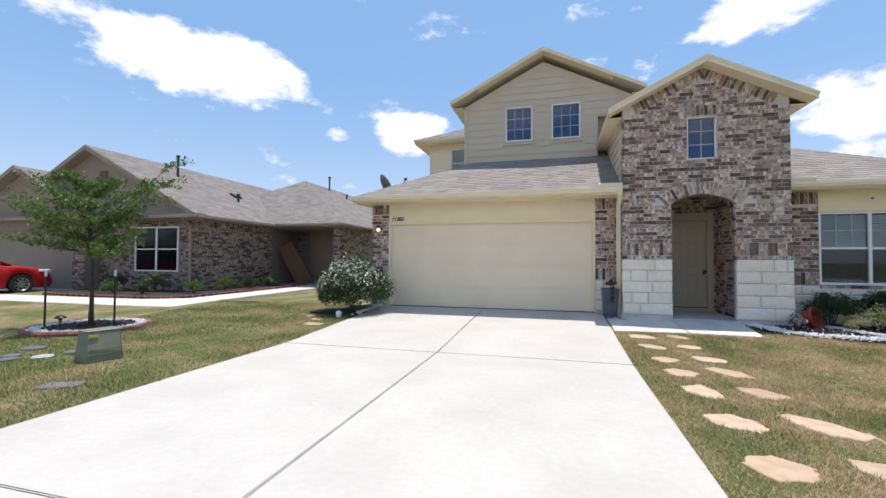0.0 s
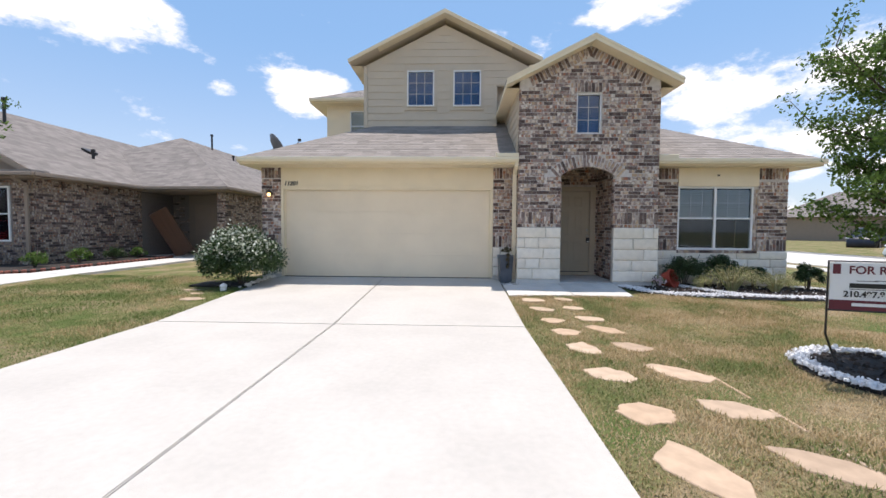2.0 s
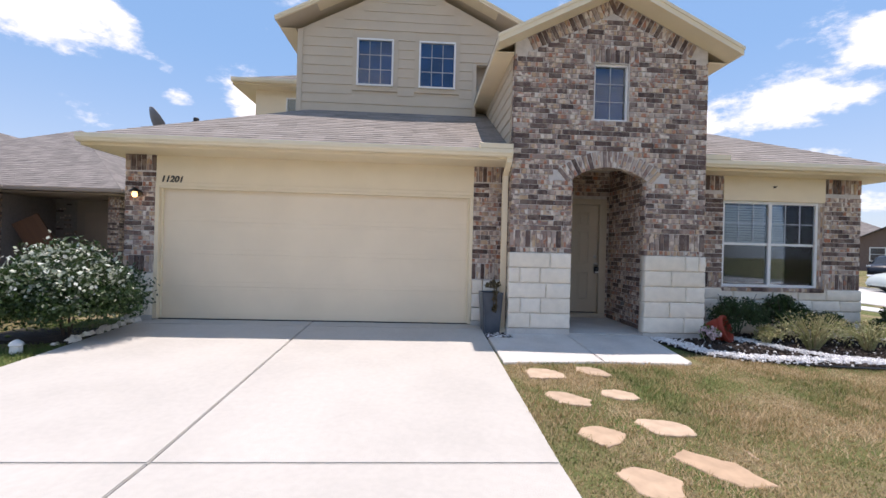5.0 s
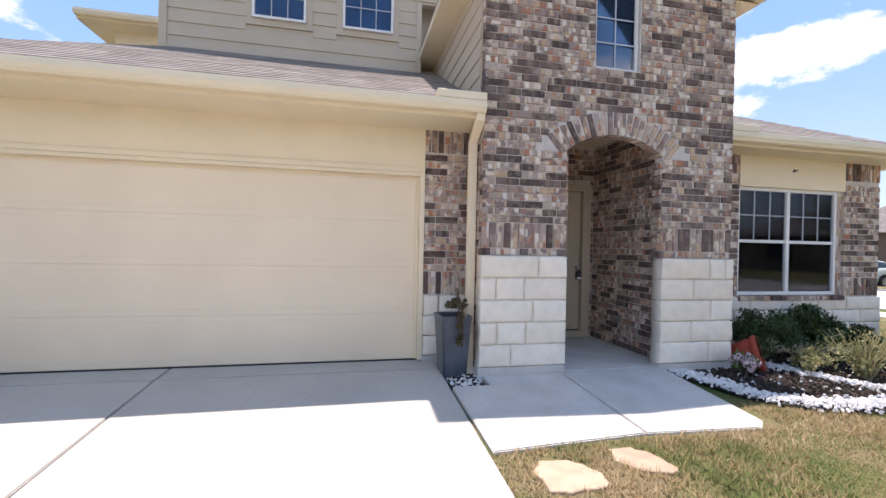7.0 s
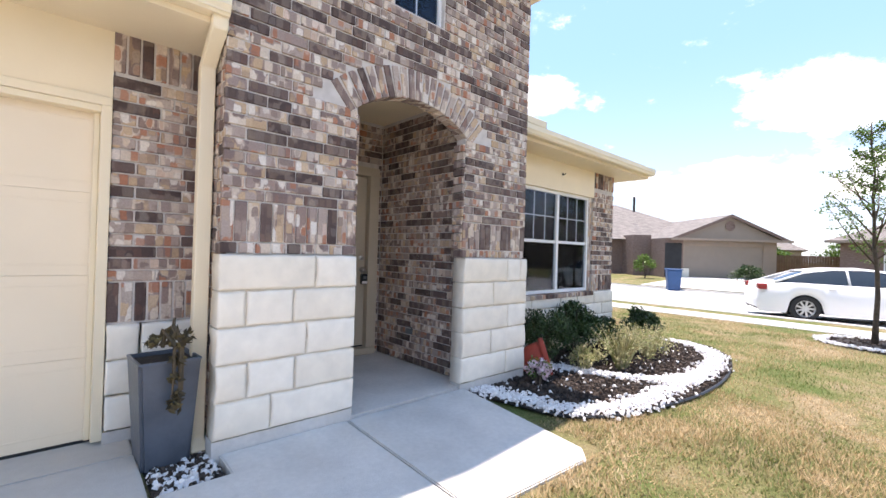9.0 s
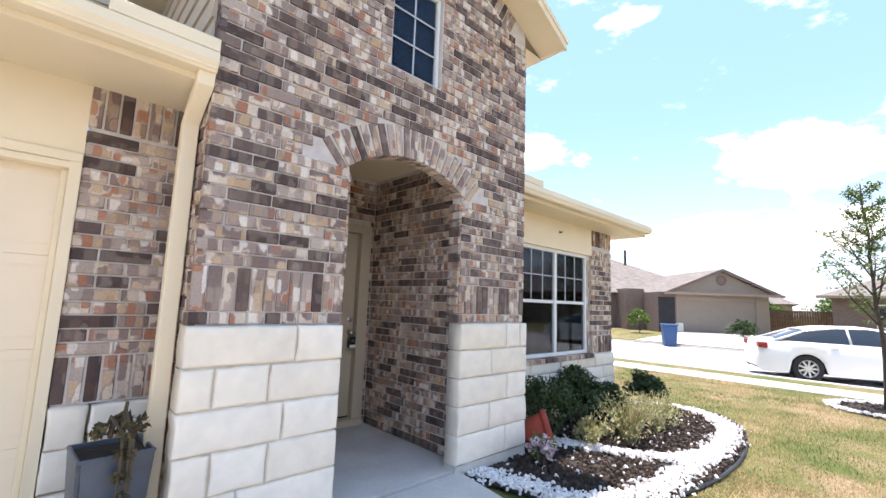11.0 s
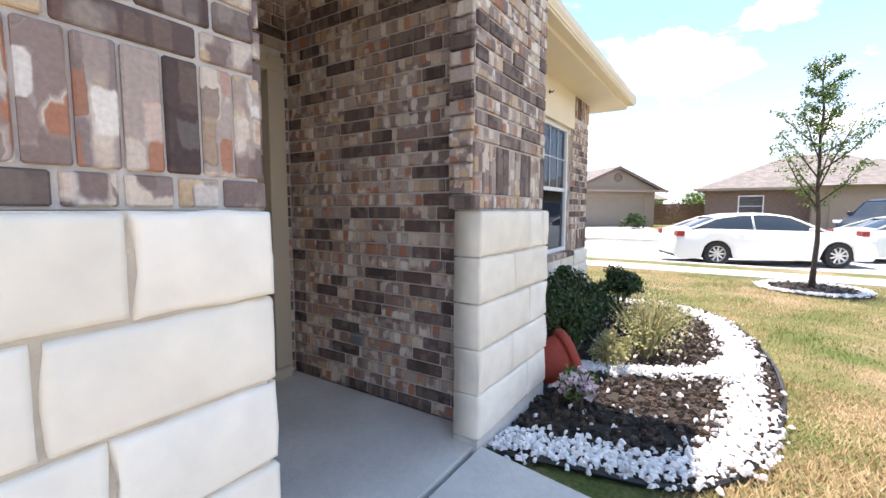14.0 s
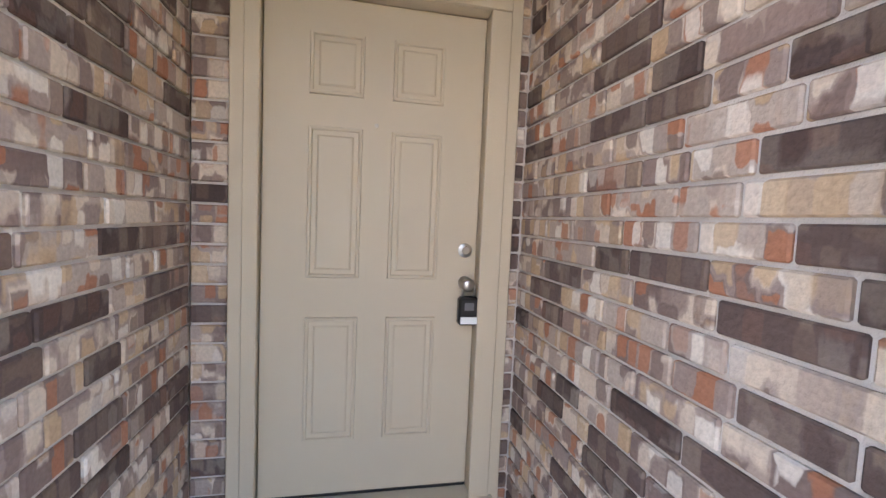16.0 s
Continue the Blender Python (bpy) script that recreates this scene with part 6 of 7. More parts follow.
for i, (x, y, w, d, turn) in enumerate(FLAGS):
    n = r.choice((6, 7, 8))
    ph = r.uniform(0, 6)
    ct, st = math.cos(radians(turn)), math.sin(radians(turn))
    poly = []
    for k in range(n):
        a = ph + 2 * math.pi * k / n + r.uniform(-.30, .30)
        q = r.uniform(0.86, 1.18)
        u, v = w / 2 * q * math.cos(a) * (1 + 0.12 * math.sin(a)), d / 2 * q * math.sin(a)
        poly.append((x + u * ct - v * st, y + u * st + v * ct))
    poly = [((poly[k][0] * (1 - t) + poly[(k + 1) % n][0] * t) + r.uniform(-.012, .012), (poly[k][1] * (1 - t) + poly[(k + 1) % n][1] * t) + r.uniform(-.012, .012)) for k in range(n) for t in (0, .25, .5, .75)]
    flag_polys.append(poly)
    bm = bmesh.new()
    z = gz(x, y) - 0.005
    vs = prism(bm, [(a - x, b - y) for a, b in poly], "z", -0.05, 0.0)
    es = [e for e in bm.edges if all(v.co.z > -0.01 for v in e.verts)]
    bmesh.ops.bevel(bm, geom=es, offset=0.006, segments=1, affect="EDGES")
    bmesh.ops.triangulate(bm, faces=[f for f in bm.faces if len(f.verts) > 4])
    ob = obj("stepping_stone", bm, M_FLAGS)
    ob.matrix_basis = pose(x, y, z)
    tagged(ob, "irregular buff sandstone slab sunk in the lawn" if i < 18 else "thin buff stone slab half grown over by grass", "stepping stone", "stepping stones" if i < 18 else "stones beside the drive")
seam = thing("lawn_edging", (0, 0, 0), "old dull edging strip half buried in the lawn", "lawn edging")
for y0, y1 in ((4.1, 4.42), (4.6, 4.95), (5.15, 5.7), (6.05, 6.75), (7.6, 7.8)):
    boxes("strip", [(2.845, 2.872, y0, y1, gz(2.85, (y0 + y1) / 2) - 0.06, gz(2.85, (y0 + y1) / 2) - 0.008)], M_FLAG, seam, bevel=0.004)

# ---- lawn: blades ----
def lawn(name, x0, x1, y0, y1, n, h, seed, skip, m=M_BLADE):
    r = np.random.default_rng(seed)
    X = r.uniform(x0, x1, n)
    Y = r.uniform(y0, y1, n)
    keep = np.array([not skip(a, b) for a, b in zip(X, Y)])
    X, Y = X[keep], Y[keep]
    k = len(X)
    Z = np.array([ground_z(a, b) for a, b in zip(X, Y)]) - 0.016
    # patchy: short and straw-like here, thick there
    pn = np.array([noise.noise(Vector((a * .9, b * .9, 0))) for a, b in zip(X, Y)])
    H = h * r.uniform(.5, 1.2, k) * (0.75 + 0.9 * np.clip(pn + .15, -0.3, .6))
    a = r.uniform(0, 6.283, k)
    lean = r.uniform(0.2, 1.3, k) * H
    w = 0.0032 + 0.003 * r.uniform(size=k)
    dx, dy = np.cos(a), np.sin(a)
    v = np.empty((k, 3, 3))
    v[:, 0] = np.stack([X - dy * w, Y + dx * w, Z], 1)
    v[:, 1] = np.stack([X + dy * w, Y - dx * w, Z], 1)
    v[:, 2] = np.stack([X + dx * lean, Y + dy * lean, Z + H], 1)
    me = bpy.data.meshes.new(name)
    me.from_pydata(v.reshape(-1, 3).tolist(), [], np.arange(k * 3).reshape(k, 3).tolist())
    me.materials.append(m)
    ob = new(name, me)
    return tagged(ob, "short mown grass blades, green with straw patches", "grass", "", "stuff")


def lawn_skip(x, y):
    if x < 3.9 and y > 9.62 and x > 1.4:
        return True
    for (fx, fy, fw, fd, _), poly in zip(FLAGS, flag_polys):
        if (x - fx) ** 2 + (y - fy) ** 2 < 0.17 and inside((x, y), poly):
            return True
    if y > 9.5 and 3.9 < x < 9 and inside((x, y), bed_poly):
        return True
    if (x - 4.6) ** 2 + (y - 5.76) ** 2 < 0.62:
        return True
    return False


lawn("lawn_grass", 1.42, 6.2, 2.6, 10.2, 150000, 0.042, 3, lawn_skip)
lawn("lawn_grass", 6.2, 13.3, 5.5, 14, 60000, 0.045, 4, lawn_skip, M_BLADE_M)
lawn("lawn_grass", -8.6, -3.78, 3.0, 11.5, 92000, 0.042, 5, lawn_skip, M_BLADE_G)

# tree rings, trees
ring_bed("tree_ring", 4.60, 5.76, gz(4.6, 5.8), 0.78, "ring of white stone chips round dark mulch under the oak", 380, seed=31)
tree("oak_tree", 4.78, 5.86, gz(4.8, 5.8), 3.45, 1.20, 0.80, 41, "young oak with a full dark green crown by the sign", 0.050, (0.1, 0.1), 26000, 0.050, nb=30, rise=(0.3, 1.0), clump=0.15)
ring_bed("tree_ring", 11.97, 8.63, gz(12, 8.6), 0.80, "ring of white stone chips round mulch on the street lawn", 260, seed=32)
tree("oak_tree", 11.97, 8.63, gz(12, 8.6), 4.12, 1.35, 0.92, 45, "slender young oak with a thin open crown on the street lawn", 0.045, (-0.28, 0.1), 4800, 0.055, nb=24, rise=(0.6, 1.4), cone=True, clump=0.10)
tr = ring_bed("tree_ring", -8.30, 7.75, gz(-8.3, 7.75), 0.90, "ring of red scalloped edging and white chips round black mulch", 300, seed=33)
bm = bmesh.new()
tube(bm, [(0.96 * math.cos(a), 0.96 * math.sin(a), 0.02) for a in [2 * math.pi * k / 40 for k in range(41)]], 0.05, 8)
obj("edging", bm, M_EDGING, tr, "red scalloped edging")
tree("oak_tree", -8.38, 7.80, gz(-8.4, 7.8), 2.95, 1.35, 1.08, 52, "young oak leaning slightly, bright green crown, staked", 0.045, (-0.12, 0.0), 13000, 0.062, nb=17, rise=(0.15, 0.7), limbs=((1.75, 10, 1.35, 0.75), (2.0, 20, 1.5, 0.85), (1.85, 25, 1.15, 0.95), (1.75, 195, 1.25, 0.45), (1.5, 230, 1.0, 0.25), (1.45, -20, 1.15, 0.02)), clump=0.12)
for sx in (-0.62, 0.62):
    st = thing("tree_stake", (-8.40 + sx * .8, 7.62 + sx * .45, gz(-8.4, 7.7)), "dark metal tree stake with a pale cap", "stake", "stakes beside the oak")
    bm = bmesh.new()
    tube(bm, [(0, 0, -0.1), (0, 0, 1.05)], 0.018, 8)
    obj("post", bm, M_BLACK, st)
    bm = bmesh.new()
    tube(bm, [(0, 0, 1.0), (0, 0, 1.12)], 0.022, 8)
    obj("cap", bm, M_WHITE, st)
sl = thing("garden_light", (-8.35, 7.25, gz(-8.3, 7.2)), "small black mushroom solar garden light", "garden light")
bm = bmesh.new()
tube(bm, [(0, 0, -0.05), (0, 0, 0.22)], 0.012, 8)
obj("stem", bm, M_BLACK, sl)
bm = bmesh.new()
lathe(bm, [(0, 0.30), (0.05, 0.29), (0.095, 0.255), (0.095, 0.245), (0.03, 0.24), (0.03, 0.20), (0, 0.20)], 18)
obj("shade", bm, M_BLACK, sl, smooth=False)

# utility box and covers in the left lawn
ub = thing("utility_box", (-5.47, 5.86, gz(-5.5, 6)), "sage green metal utility pedestal box with a yellow sticker", "utility box", rz=76)
bm = bmesh.new()
vs = prism(bm, [(-0.21, -0.02), (0.21, -0.02), (0.21, 0.08), (0.19, 0.38), (-0.19, 0.38), (-0.21, 0.08)], "y", -0.17, 0.17)
for v in vs:
    if v.co.z > 0.35:
        v.co.y *= 0.72
bmesh.ops.bevel(bm, geom=bm.edges[:], offset=0.012, segments=1, affect="EDGES")
obj("body", bm, M_GREENBOX, ub)
boxes("lid", [(-0.20, 0.20, -0.13, 0.13, 0.382, 0.40)], M_GREENBOX, ub, bevel=0.008)
boxes("rib", [(-0.212, 0.212, -0.178, -0.166, 0.08, 0.09), (-0.208, 0.208, -0.172, -0.160, 0.15, 0.158)], M_GREENBOX, ub)
boxes("sticker", [(-0.18, -0.07, -0.149, -0.131, 0.31, 0.345)], mat("yellow_sticker", (0.50, 0.38, 0.08), 0.5), ub, "faded yellow sticker")
for x, y, rx, ry, m, lb in ((-4.62, 4.85, 0.20, 0.11, M_GREY, "dark grey plastic meter box cover flush with the grass"), (-6.84, 4.85, 0.21, 0.12, M_GREY, "dark grey plastic meter box cover in the grass")):
    ob = boxes("meter_cover", [(-rx, rx, -ry, ry, -0.04, 0.008)], m, bevel=0.006)
    ob.matrix_basis = pose(x, y, gz(x, y), 0, 0, 28)
    tagged(ob, lb, "meter cover", "meter covers")
for x, y, q in ((-6.32, 5.73, .17), (-6.58, 5.5, .15), (-7.1, 6.1, .2), (-6.79, 5.65, .14), (-6.25, 6.1, .19), (-5.99, 4.95, .17)):
    bm = bmesh.new()
    lathe(bm, [(0, 0.012), (q * .6, 0.014), (q * .74, 0.006), (q * .74, -0.04)], 20)
    ob = obj("round_cap", bm, mat("pale_cap", (0.42, 0.44, 0.42), 0.7, 0.2, 6) if q == .17 else M_DISH)
    ob.matrix_basis = pose(x, y, gz(x, y))
    tagged(ob, "round sewer clean-out cap set in the grass", "clean-out cap", "caps in the left lawn")

# big flowering shrub at the garage corner
shrub("flowering_shrub", -4.06, 10.48, -0.20, 0.90, 0.74, 1.40, M_LEAFD, "rounded shrub with silvery white new leaves beside the garage", 61, 26000, 0.06, 170, flowers=(M_LEAFW, 5200, 0.055))
bm = bmesh.new()
lathe(bm, [(0, 0.0), (0.05, 0.0), (0.06, 0.03), (0.055, 0.09), (0.07, 0.10), (0.06, 0.13), (0.02, 0.16), (0, 0.165)], 14)
ob = obj("spotlight", bm, M_WHITE)
ob.matrix_basis = pose(-4.08, 9.80, gz(-4.1, 9.8) - 0.02)
tagged(ob, "small white garden lamp at the lawn's edge", "garden light")
kb = thing("rock_border", (0, 0, 0), "small dark and pale rocks lining the drive by the shrub", "rock border")
chips_at("rocks", [(-3.86 + rr.uniform(-.07, .07), y) for y in np.arange(10.1, 11.5, 0.05)], 0.02, 0.10, M_STONE_I, kb, 3, lambda x, y: gz(x, y))
boxes("soil", [(-5.0, -3.80, 10.15, 11.52, -0.3, -0.105)], M_SOIL, kb)

# satellite dish on the garage roof
dish = thing("satellite_dish", (-4.07, 12.2, 2.76), "dark grey satellite dish on the garage roof", "satellite dish")
bm = bmesh.new()
lathe(bm, [(0, 0), (0.14, 0.012), (0.25, 0.045), (0.34, 0.085), (0.34, 0.073), (0.25, 0.033), (0.14, 0.0), (0, -0.014)], 32, m=pose(0, 0, 0.30, 0, 60, 38))
obj("reflector", bm, M_DISH, dish, "grey dish seen from its edge", smooth=True)
bm = bmesh.new()
tube(bm, [(-0.02, 0, -0.1), (-0.02, 0, 0.20), (-0.03, 0, 0.29)], 0.02, 8)
tube(bm, [(0, 0, 0.10), (0.32, 0.16, 0.28), (0.50, 0.27, 0.50)], 0.011, 6)
obj("arm", bm, M_BLACK, dish)
boxes("feed", [(0.47, 0.55, 0.24, 0.31, 0.51, 0.58)], M_BLACK, dish, bevel=0.012)

# ---- yard sign ----
sign = thing("yard_sign", (3.72, 5.52, 0.0), "white and maroon rental sign in a black wire frame", "sign", rz=-16)
boxes("sign_panel", [(0.012, 0.60, -0.004, 0.004, 0.40, 0.81)], M_WHITE, sign, "white printed panel")
M_MAR = mat("maroon_print", (0.13, 0.018, 0.03), 0.5)
boxes("printed_band", [(0.012, 0.60, -0.0062, -0.004, 0.40, 0.485), (0.03, 0.085, -0.0062, -0.004, 0.71, 0.795)], M_MAR, sign, "maroon printed band")
boxes("printed_bars", [(0.15, 0.56, -0.0062, -0.004, 0.592, 0.632), (0.15, 0.56, -0.0062, -0.004, 0.578, 0.583), (0.20, 0.34, -0.0062, -0.004, 0.650, 0.655), (0.32, 0.46, -0.0062, -0.004, 0.655, 0.660)], M_BLACK, sign, "black printed bars")
boxes("printed_bars", [(0.17, 0.54, -0.0082, -0.0062, 0.435, 0.462)], M_WHITE, sign, "white printed bars")


def text_on(parent, body, x, z, size, m, y=-0.0065, label=""):
    cu = bpy.data.curves.new("text", "FONT")
    cu.body, cu.size, cu.extrude = body, size, 0.0008
    cu.offset = 0.002
    t = new("text_tmp", cu)
    bpy.context.view_layer.update()
    me = bpy.data.meshes.new_from_object(t)
    bpy.data.objects.remove(t)
    me.materials.append(m)
    o = new("lettering", me)
    o.parent = parent
    o.matrix_basis = pose(x, y, z, 90)
    return tagged(o, label)


text_on(sign, "FOR RENT", 0.14, 0.715, 0.095, M_MAR, label="maroon lettering FOR RENT")
text_on(sign, "210.497.8", 0.11, 0.515, 0.072, M_BLACK, label="black telephone number")
bm = bmesh.new()
tube(bm, [(0.61, 0, 0.40), (0.61, 0, 0.82), (0, 0, 0.82), (0, 0, 0.18), (0.28, 0.30, -0.32)], 0.009, 8)
tube(bm, [(0, 0, 0.395), (0.61, 0, 0.395), (0.61, 0, 0.18), (0.5, 0.30, -0.32)], 0.009, 8)
obj("sign_frame", bm, M_BLACK, sign, "black bent wire frame")

# ---- simple houses ----
def hip_roof(parent, x0, x1, y0, y1, z, pitch, m, back_gable=False):
    """A hip roof over a rectangle."""
    w, d = x1 - x0, y1 - y0
    h = min(w, d) / 2
    zt = z + pitch * h
    if w <= d:
        a, b = ((x0 + x1) / 2, y0 + h), ((x0 + x1) / 2, y1 - h)
        fs = [[(x0, y0), (x1, y0), a], [(x1, y0), (x1, y1), b, a], [(x1, y1), (x0, y1), b], [(x0, y1), (x0, y0), a, b]]
    else:
        a, b = (x0 + h, (y0 + y1) / 2), (x1 - h, (y0 + y1) / 2)
        fs = [[(x0, y0), (x1, y0), b, a], [(x1, y0), (x1, y1), b], [(x1, y1), (x0, y1), a, b], [(x0, y1), (x0, y0), a]]
    for f in fs:
        pts = [(p[0], p[1], z if p not in (a, b) else zt) for p in f]
        roof_face("shingles", pts, parent, m, 0.16)


def neighbour_bricks(wall, origin, rz, w, h, holes=(), z0=0.0):
    def sp(z):
        out = [(0.0, w)]
        for a, b, c, d in holes:
            if c < z < d:
                out = [s for p, q in out for s in ((p, min(q, a)), (max(p, b), q)) if s[1] - s[0] > 0.04]
        return out
    lay_bricks(wall, origin, rz, sp, z0, h, (0, 0), 0, soldier_row(0, w, h - BL), mi=M_BRICK_N) if not holes else lay_bricks(wall, origin, rz, sp, z0, h, (0, 0), 0, (), mi=M_BRICK_N)


nb = thing("neighbour_house", (0, 0, 0), "single-storey brown brick house with tan gables and grey shingle roof", "house")
NZ = -0.08
wl_ = thing("wall", label="dark mixed brick walls")
wl_.parent = nb
boxes("mortar", [(-16.4, -11.912, 13.762, 14.0, NZ, 2.48), (-12.1, -11.912, 14.0, 20.0, NZ, 2.48), (-17.0, -16.4, 13.212, 13.9, NZ, 2.48), (-8.9, -8.562, 17.962, 18.3, NZ, 2.48), (-8.75, -8.56, 18.3, 30, NZ, 2.48), (-11.9, -8.6, 19.8, 19.95, NZ, 2.48), (-28.5, -22.2, 13.212, 13.5, NZ, 2.48)], M_MORTAR_N, wl_)
nwin = (-14.66, -12.66, 0.62, 2.25)
later.append(lambda: neighbour_bricks(wl_, (-16.4, 13.762, NZ), 0, 4.5, 2.5, [(1.68, 3.80, 0.66, 2.37)]))
later.append(lambda: neighbour_bricks(wl_, (-11.912, 13.75, NZ), 90, 4.2, 2.55))
later.append(lambda: neighbour_bricks(wl_, (-17.0, 13.212, NZ), 0, 0.6, 2.5))
later.append(lambda: neighbour_bricks(wl_, (-8.9, 17.962, NZ), 0, 0.34, 2.5))
later.append(lambda: neighbour_bricks(wl_, (-8.562, 17.95, NZ), 90, 6.0, 2.5))
later.append(lambda: neighbour_bricks(wl_, (-9.6, 19.812, NZ), 0, 1.0, 2.5))
later.append(lambda: neighbour_bricks(wl_, (-11.9, 19.812, NZ), 0, 0.7, 2.5))
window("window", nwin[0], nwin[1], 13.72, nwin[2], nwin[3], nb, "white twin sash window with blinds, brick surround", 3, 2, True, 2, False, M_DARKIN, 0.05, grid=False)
boxes("wall", [(-11.2, -9.6, 19.79, 19.9, NZ, 2.48)], M_TAN2, nb, "brown wall behind the porch")
boxes("door", [(-10.9, -9.9, 19.74, 19.79, NZ, 2.05)], M_TRIM_N, nb, "tan entrance door in shade")
boxes("porch_floor", [(-11.9, -8.6, 17.9, 19.8, NZ - .1, NZ + .02)], M_CONC2, nb)
boxes("garage_door", [(-22.2, -17.0, 13.30, 13.36, NZ, 2.15)], M_TAN2, nb, "plain tan garage door")
boxes("garage_trim", [(-22.3, -16.4, 13.215, 13.30, 2.15, 2.5)], M_TAN2, nb)
nr = thing("roof", label="grey-brown shingle roof")
nr.parent = nb
g0 = 13.29
px_, half_, pz_ = -16.65, 5.22, 5.35
ez_ = pz_ - .524 * half_
roof_face("shingles", [(px_ + half_, g0, ez_), (px_ + half_, 30, ez_), (px_, 30, pz_), (px_, g0, pz_)], nr, M_SHINGLE_F, 0.16)
roof_face("shingles", [(px_ - half_, 30, ez_), (px_ - half_, g0, ez_), (px_, g0, pz_), (px_, 30, pz_)], nr, M_SHINGLE_F, 0.16)
hip_roof(nr, -18.4, -8.2, 17.45, 34, 2.62, 0.565, M_SHINGLE_F)
g1 = 12.80
roof_face("shingles", [(-16.0, g1, 2.72), (-16.0, 20, 2.72), (-19.6, 20, 4.63), (-19.6, g1, 4.63)], nr, M_SHINGLE_F, 0.16)
roof_face("shingles", [(-23.2, 20, 2.72), (-23.2, g1, 2.72), (-19.6, g1, 4.63), (-19.6, 20, 4.63)], nr, M_SHINGLE_F, 0.16)
hip_roof(nr, -30, -20, 14.5, 34, 2.62, 0.42, M_SHINGLE_F)
for (px, half, pz, y0, ez) in ((px_, half_, pz_, g0, ez_), (-19.6, 3.6, 4.63, g1, 2.72)):
    pl = (pz - ez) / half
    plate("gable", [(px - half + .4, ez - .12), (px + half - .4, ez - .12), (px + half - .4, ez + pl * .4 - .1), (px, pz - .1), (px - half + .4, ez + pl * .4 - .1)], "y", y0 + 0.38, y0 + 0.45, M_TAN, nb, "tan painted gable")
    for s in (-1, 1):
        bm = bmesh.new()
        prism(bm, [(px, pz - .01), (px + s * half, ez - .01), (px + s * half, ez - .17), (px, pz - .18)], "y", y0 - .02, y0 + .02)
        prism(bm, [(px, pz - .16), (px + s * half, ez - .15), (px + s * half, ez - .17), (px, pz - .18)], "y", y0 + .021, y0 + .38)
        obj("rake_board", bm, M_TRIM_N, nb, "tan rake board")
bm = bmesh.new()
box(bm, -16.35, -16.0, 13.63, 13.67, 3.65, 4.40)
for k in range(8):
    box(bm, -16.32, -16.03, -0.01, 0.01, -0.03, 0.03, m=pose(0, 13.62, 3.71 + k * .09, 35))
obj("gable_vent", bm, M_BRK_FAR, nb, "louvred gable vent")
boxes("pent_roof", [(-16.9, -11.43, 13.20, 13.75, 2.60, 2.66)], M_SHINGLE_F, nb)
for nm, rows in (("gutter", [(-21.5, -11.40, 13.17, 13.27, 2.50, 2.60), (-11.45, -11.35, 13.27, 17.40, 2.50, 2.60), (-11.35, -8.12, 17.34, 17.44, 2.50, 2.60), (-8.22, -8.10, 17.44, 34, 2.50, 2.60), (-23.3, -15.9, 12.70, 12.80, 2.50, 2.62)]),):
    for q in rows:
        boxes(nm, [q], M_TRIM_N, nb, "tan gutter", bevel=0.01)
boxes("soffit", [(-23.2, -15.95, 12.80, 13.3, 2.48, 2.50), (-16.9, -11.45, 13.27, 13.8, 2.465, 2.48), (-11.95, -11.45, 13.8, 17.44, 2.48, 2.495), (-11.9, -8.2, 17.44, 20, 2.46, 2.48)], M_TRIM_N, nb)
downspout(-12.05, 13.70, 2.5, NZ, nb, 0.0, 0.40, M_TRIM_N)
for x, y, z, h in ((-15.2, 16.0, 4.55, 0.85), (-13.4, 17.5, 3.6, 0.30), (-12.9, 24.5, 5.0, 1.0), (-12.0, 25.0, 4.6, .35)):
    bm = bmesh.new()
    tube(bm, [(x, y, z - .2), (x, y, z + h)], 0.05, 10)
    tube(bm, [(x, y, z + h), (x, y, z + h + .1)], 0.075, 10)
    obj("vent_pipe", bm, M_BLACK, nb, "black roof vent pipe")
for x, y in ((-14.0, 18.0), (-11.4, 22.0), (-10.9, 21.3)):
    z = (pz_ - .524 * abs(x - px_)) if y < 20 else 2.62 + .5 * (-8.2 - x)
    ob = boxes("roof_vent", [(-.2, .2, -.2, .2, 0, .09)], M_BLACK, nb, "low black roof vent", bevel=0.02)
    ob.matrix_basis = pose(x, y, z + .02, 0, 26)
nwalk = thing("neighbour_walk", (0, 0, 0), "pale concrete walk curving to the neighbour's porch", "path", kind="structure")
nz = lambda x, y: gz(x, y) + 0.0
for pts in ([(-16.8, 10.05), (-13.6, 10.05), (-13.6, 11.1), (-16.8, 11.1)], [(-13.6, 10.05), (-10.9, 10.05), (-11.1, 11.15), (-13.6, 11.1)], [(-10.9, 10.05), (-9.0, 10.15), (-8.75, 11.6), (-10.0, 11.7), (-11.1, 11.15)],
            [(-10.0, 11.7), (-8.75, 11.6), (-8.85, 14.4), (-10.1, 14.4)], [(-10.1, 14.4), (-8.85, 14.4), (-8.95, 17.9), (-10.2, 17.9)]):
    slab("slab", pts, M_ROAD, nwalk, nz)
slab("neighbour_driveway", [(-23, -3), (-16.9, -3), (-16.9, 13.3), (-23, 13.3)], M_ROAD, None, lambda x, y: gz(x, y) + .0, label="pale concrete driveway of the neighbour house", kind="structure")
nbed = thing("neighbour_bed", (0, 0, 0), "dark mulch bed with low round shrubs and red scalloped edging", "planting bed")
el = smooth_line([(-15.4, 11.35), (-13.6, 11.25), (-11.2, 11.3), (-10.3, 11.85), (-10.25, 14), (-10.3, 16.5), (-10.6, 17.8)], 8)
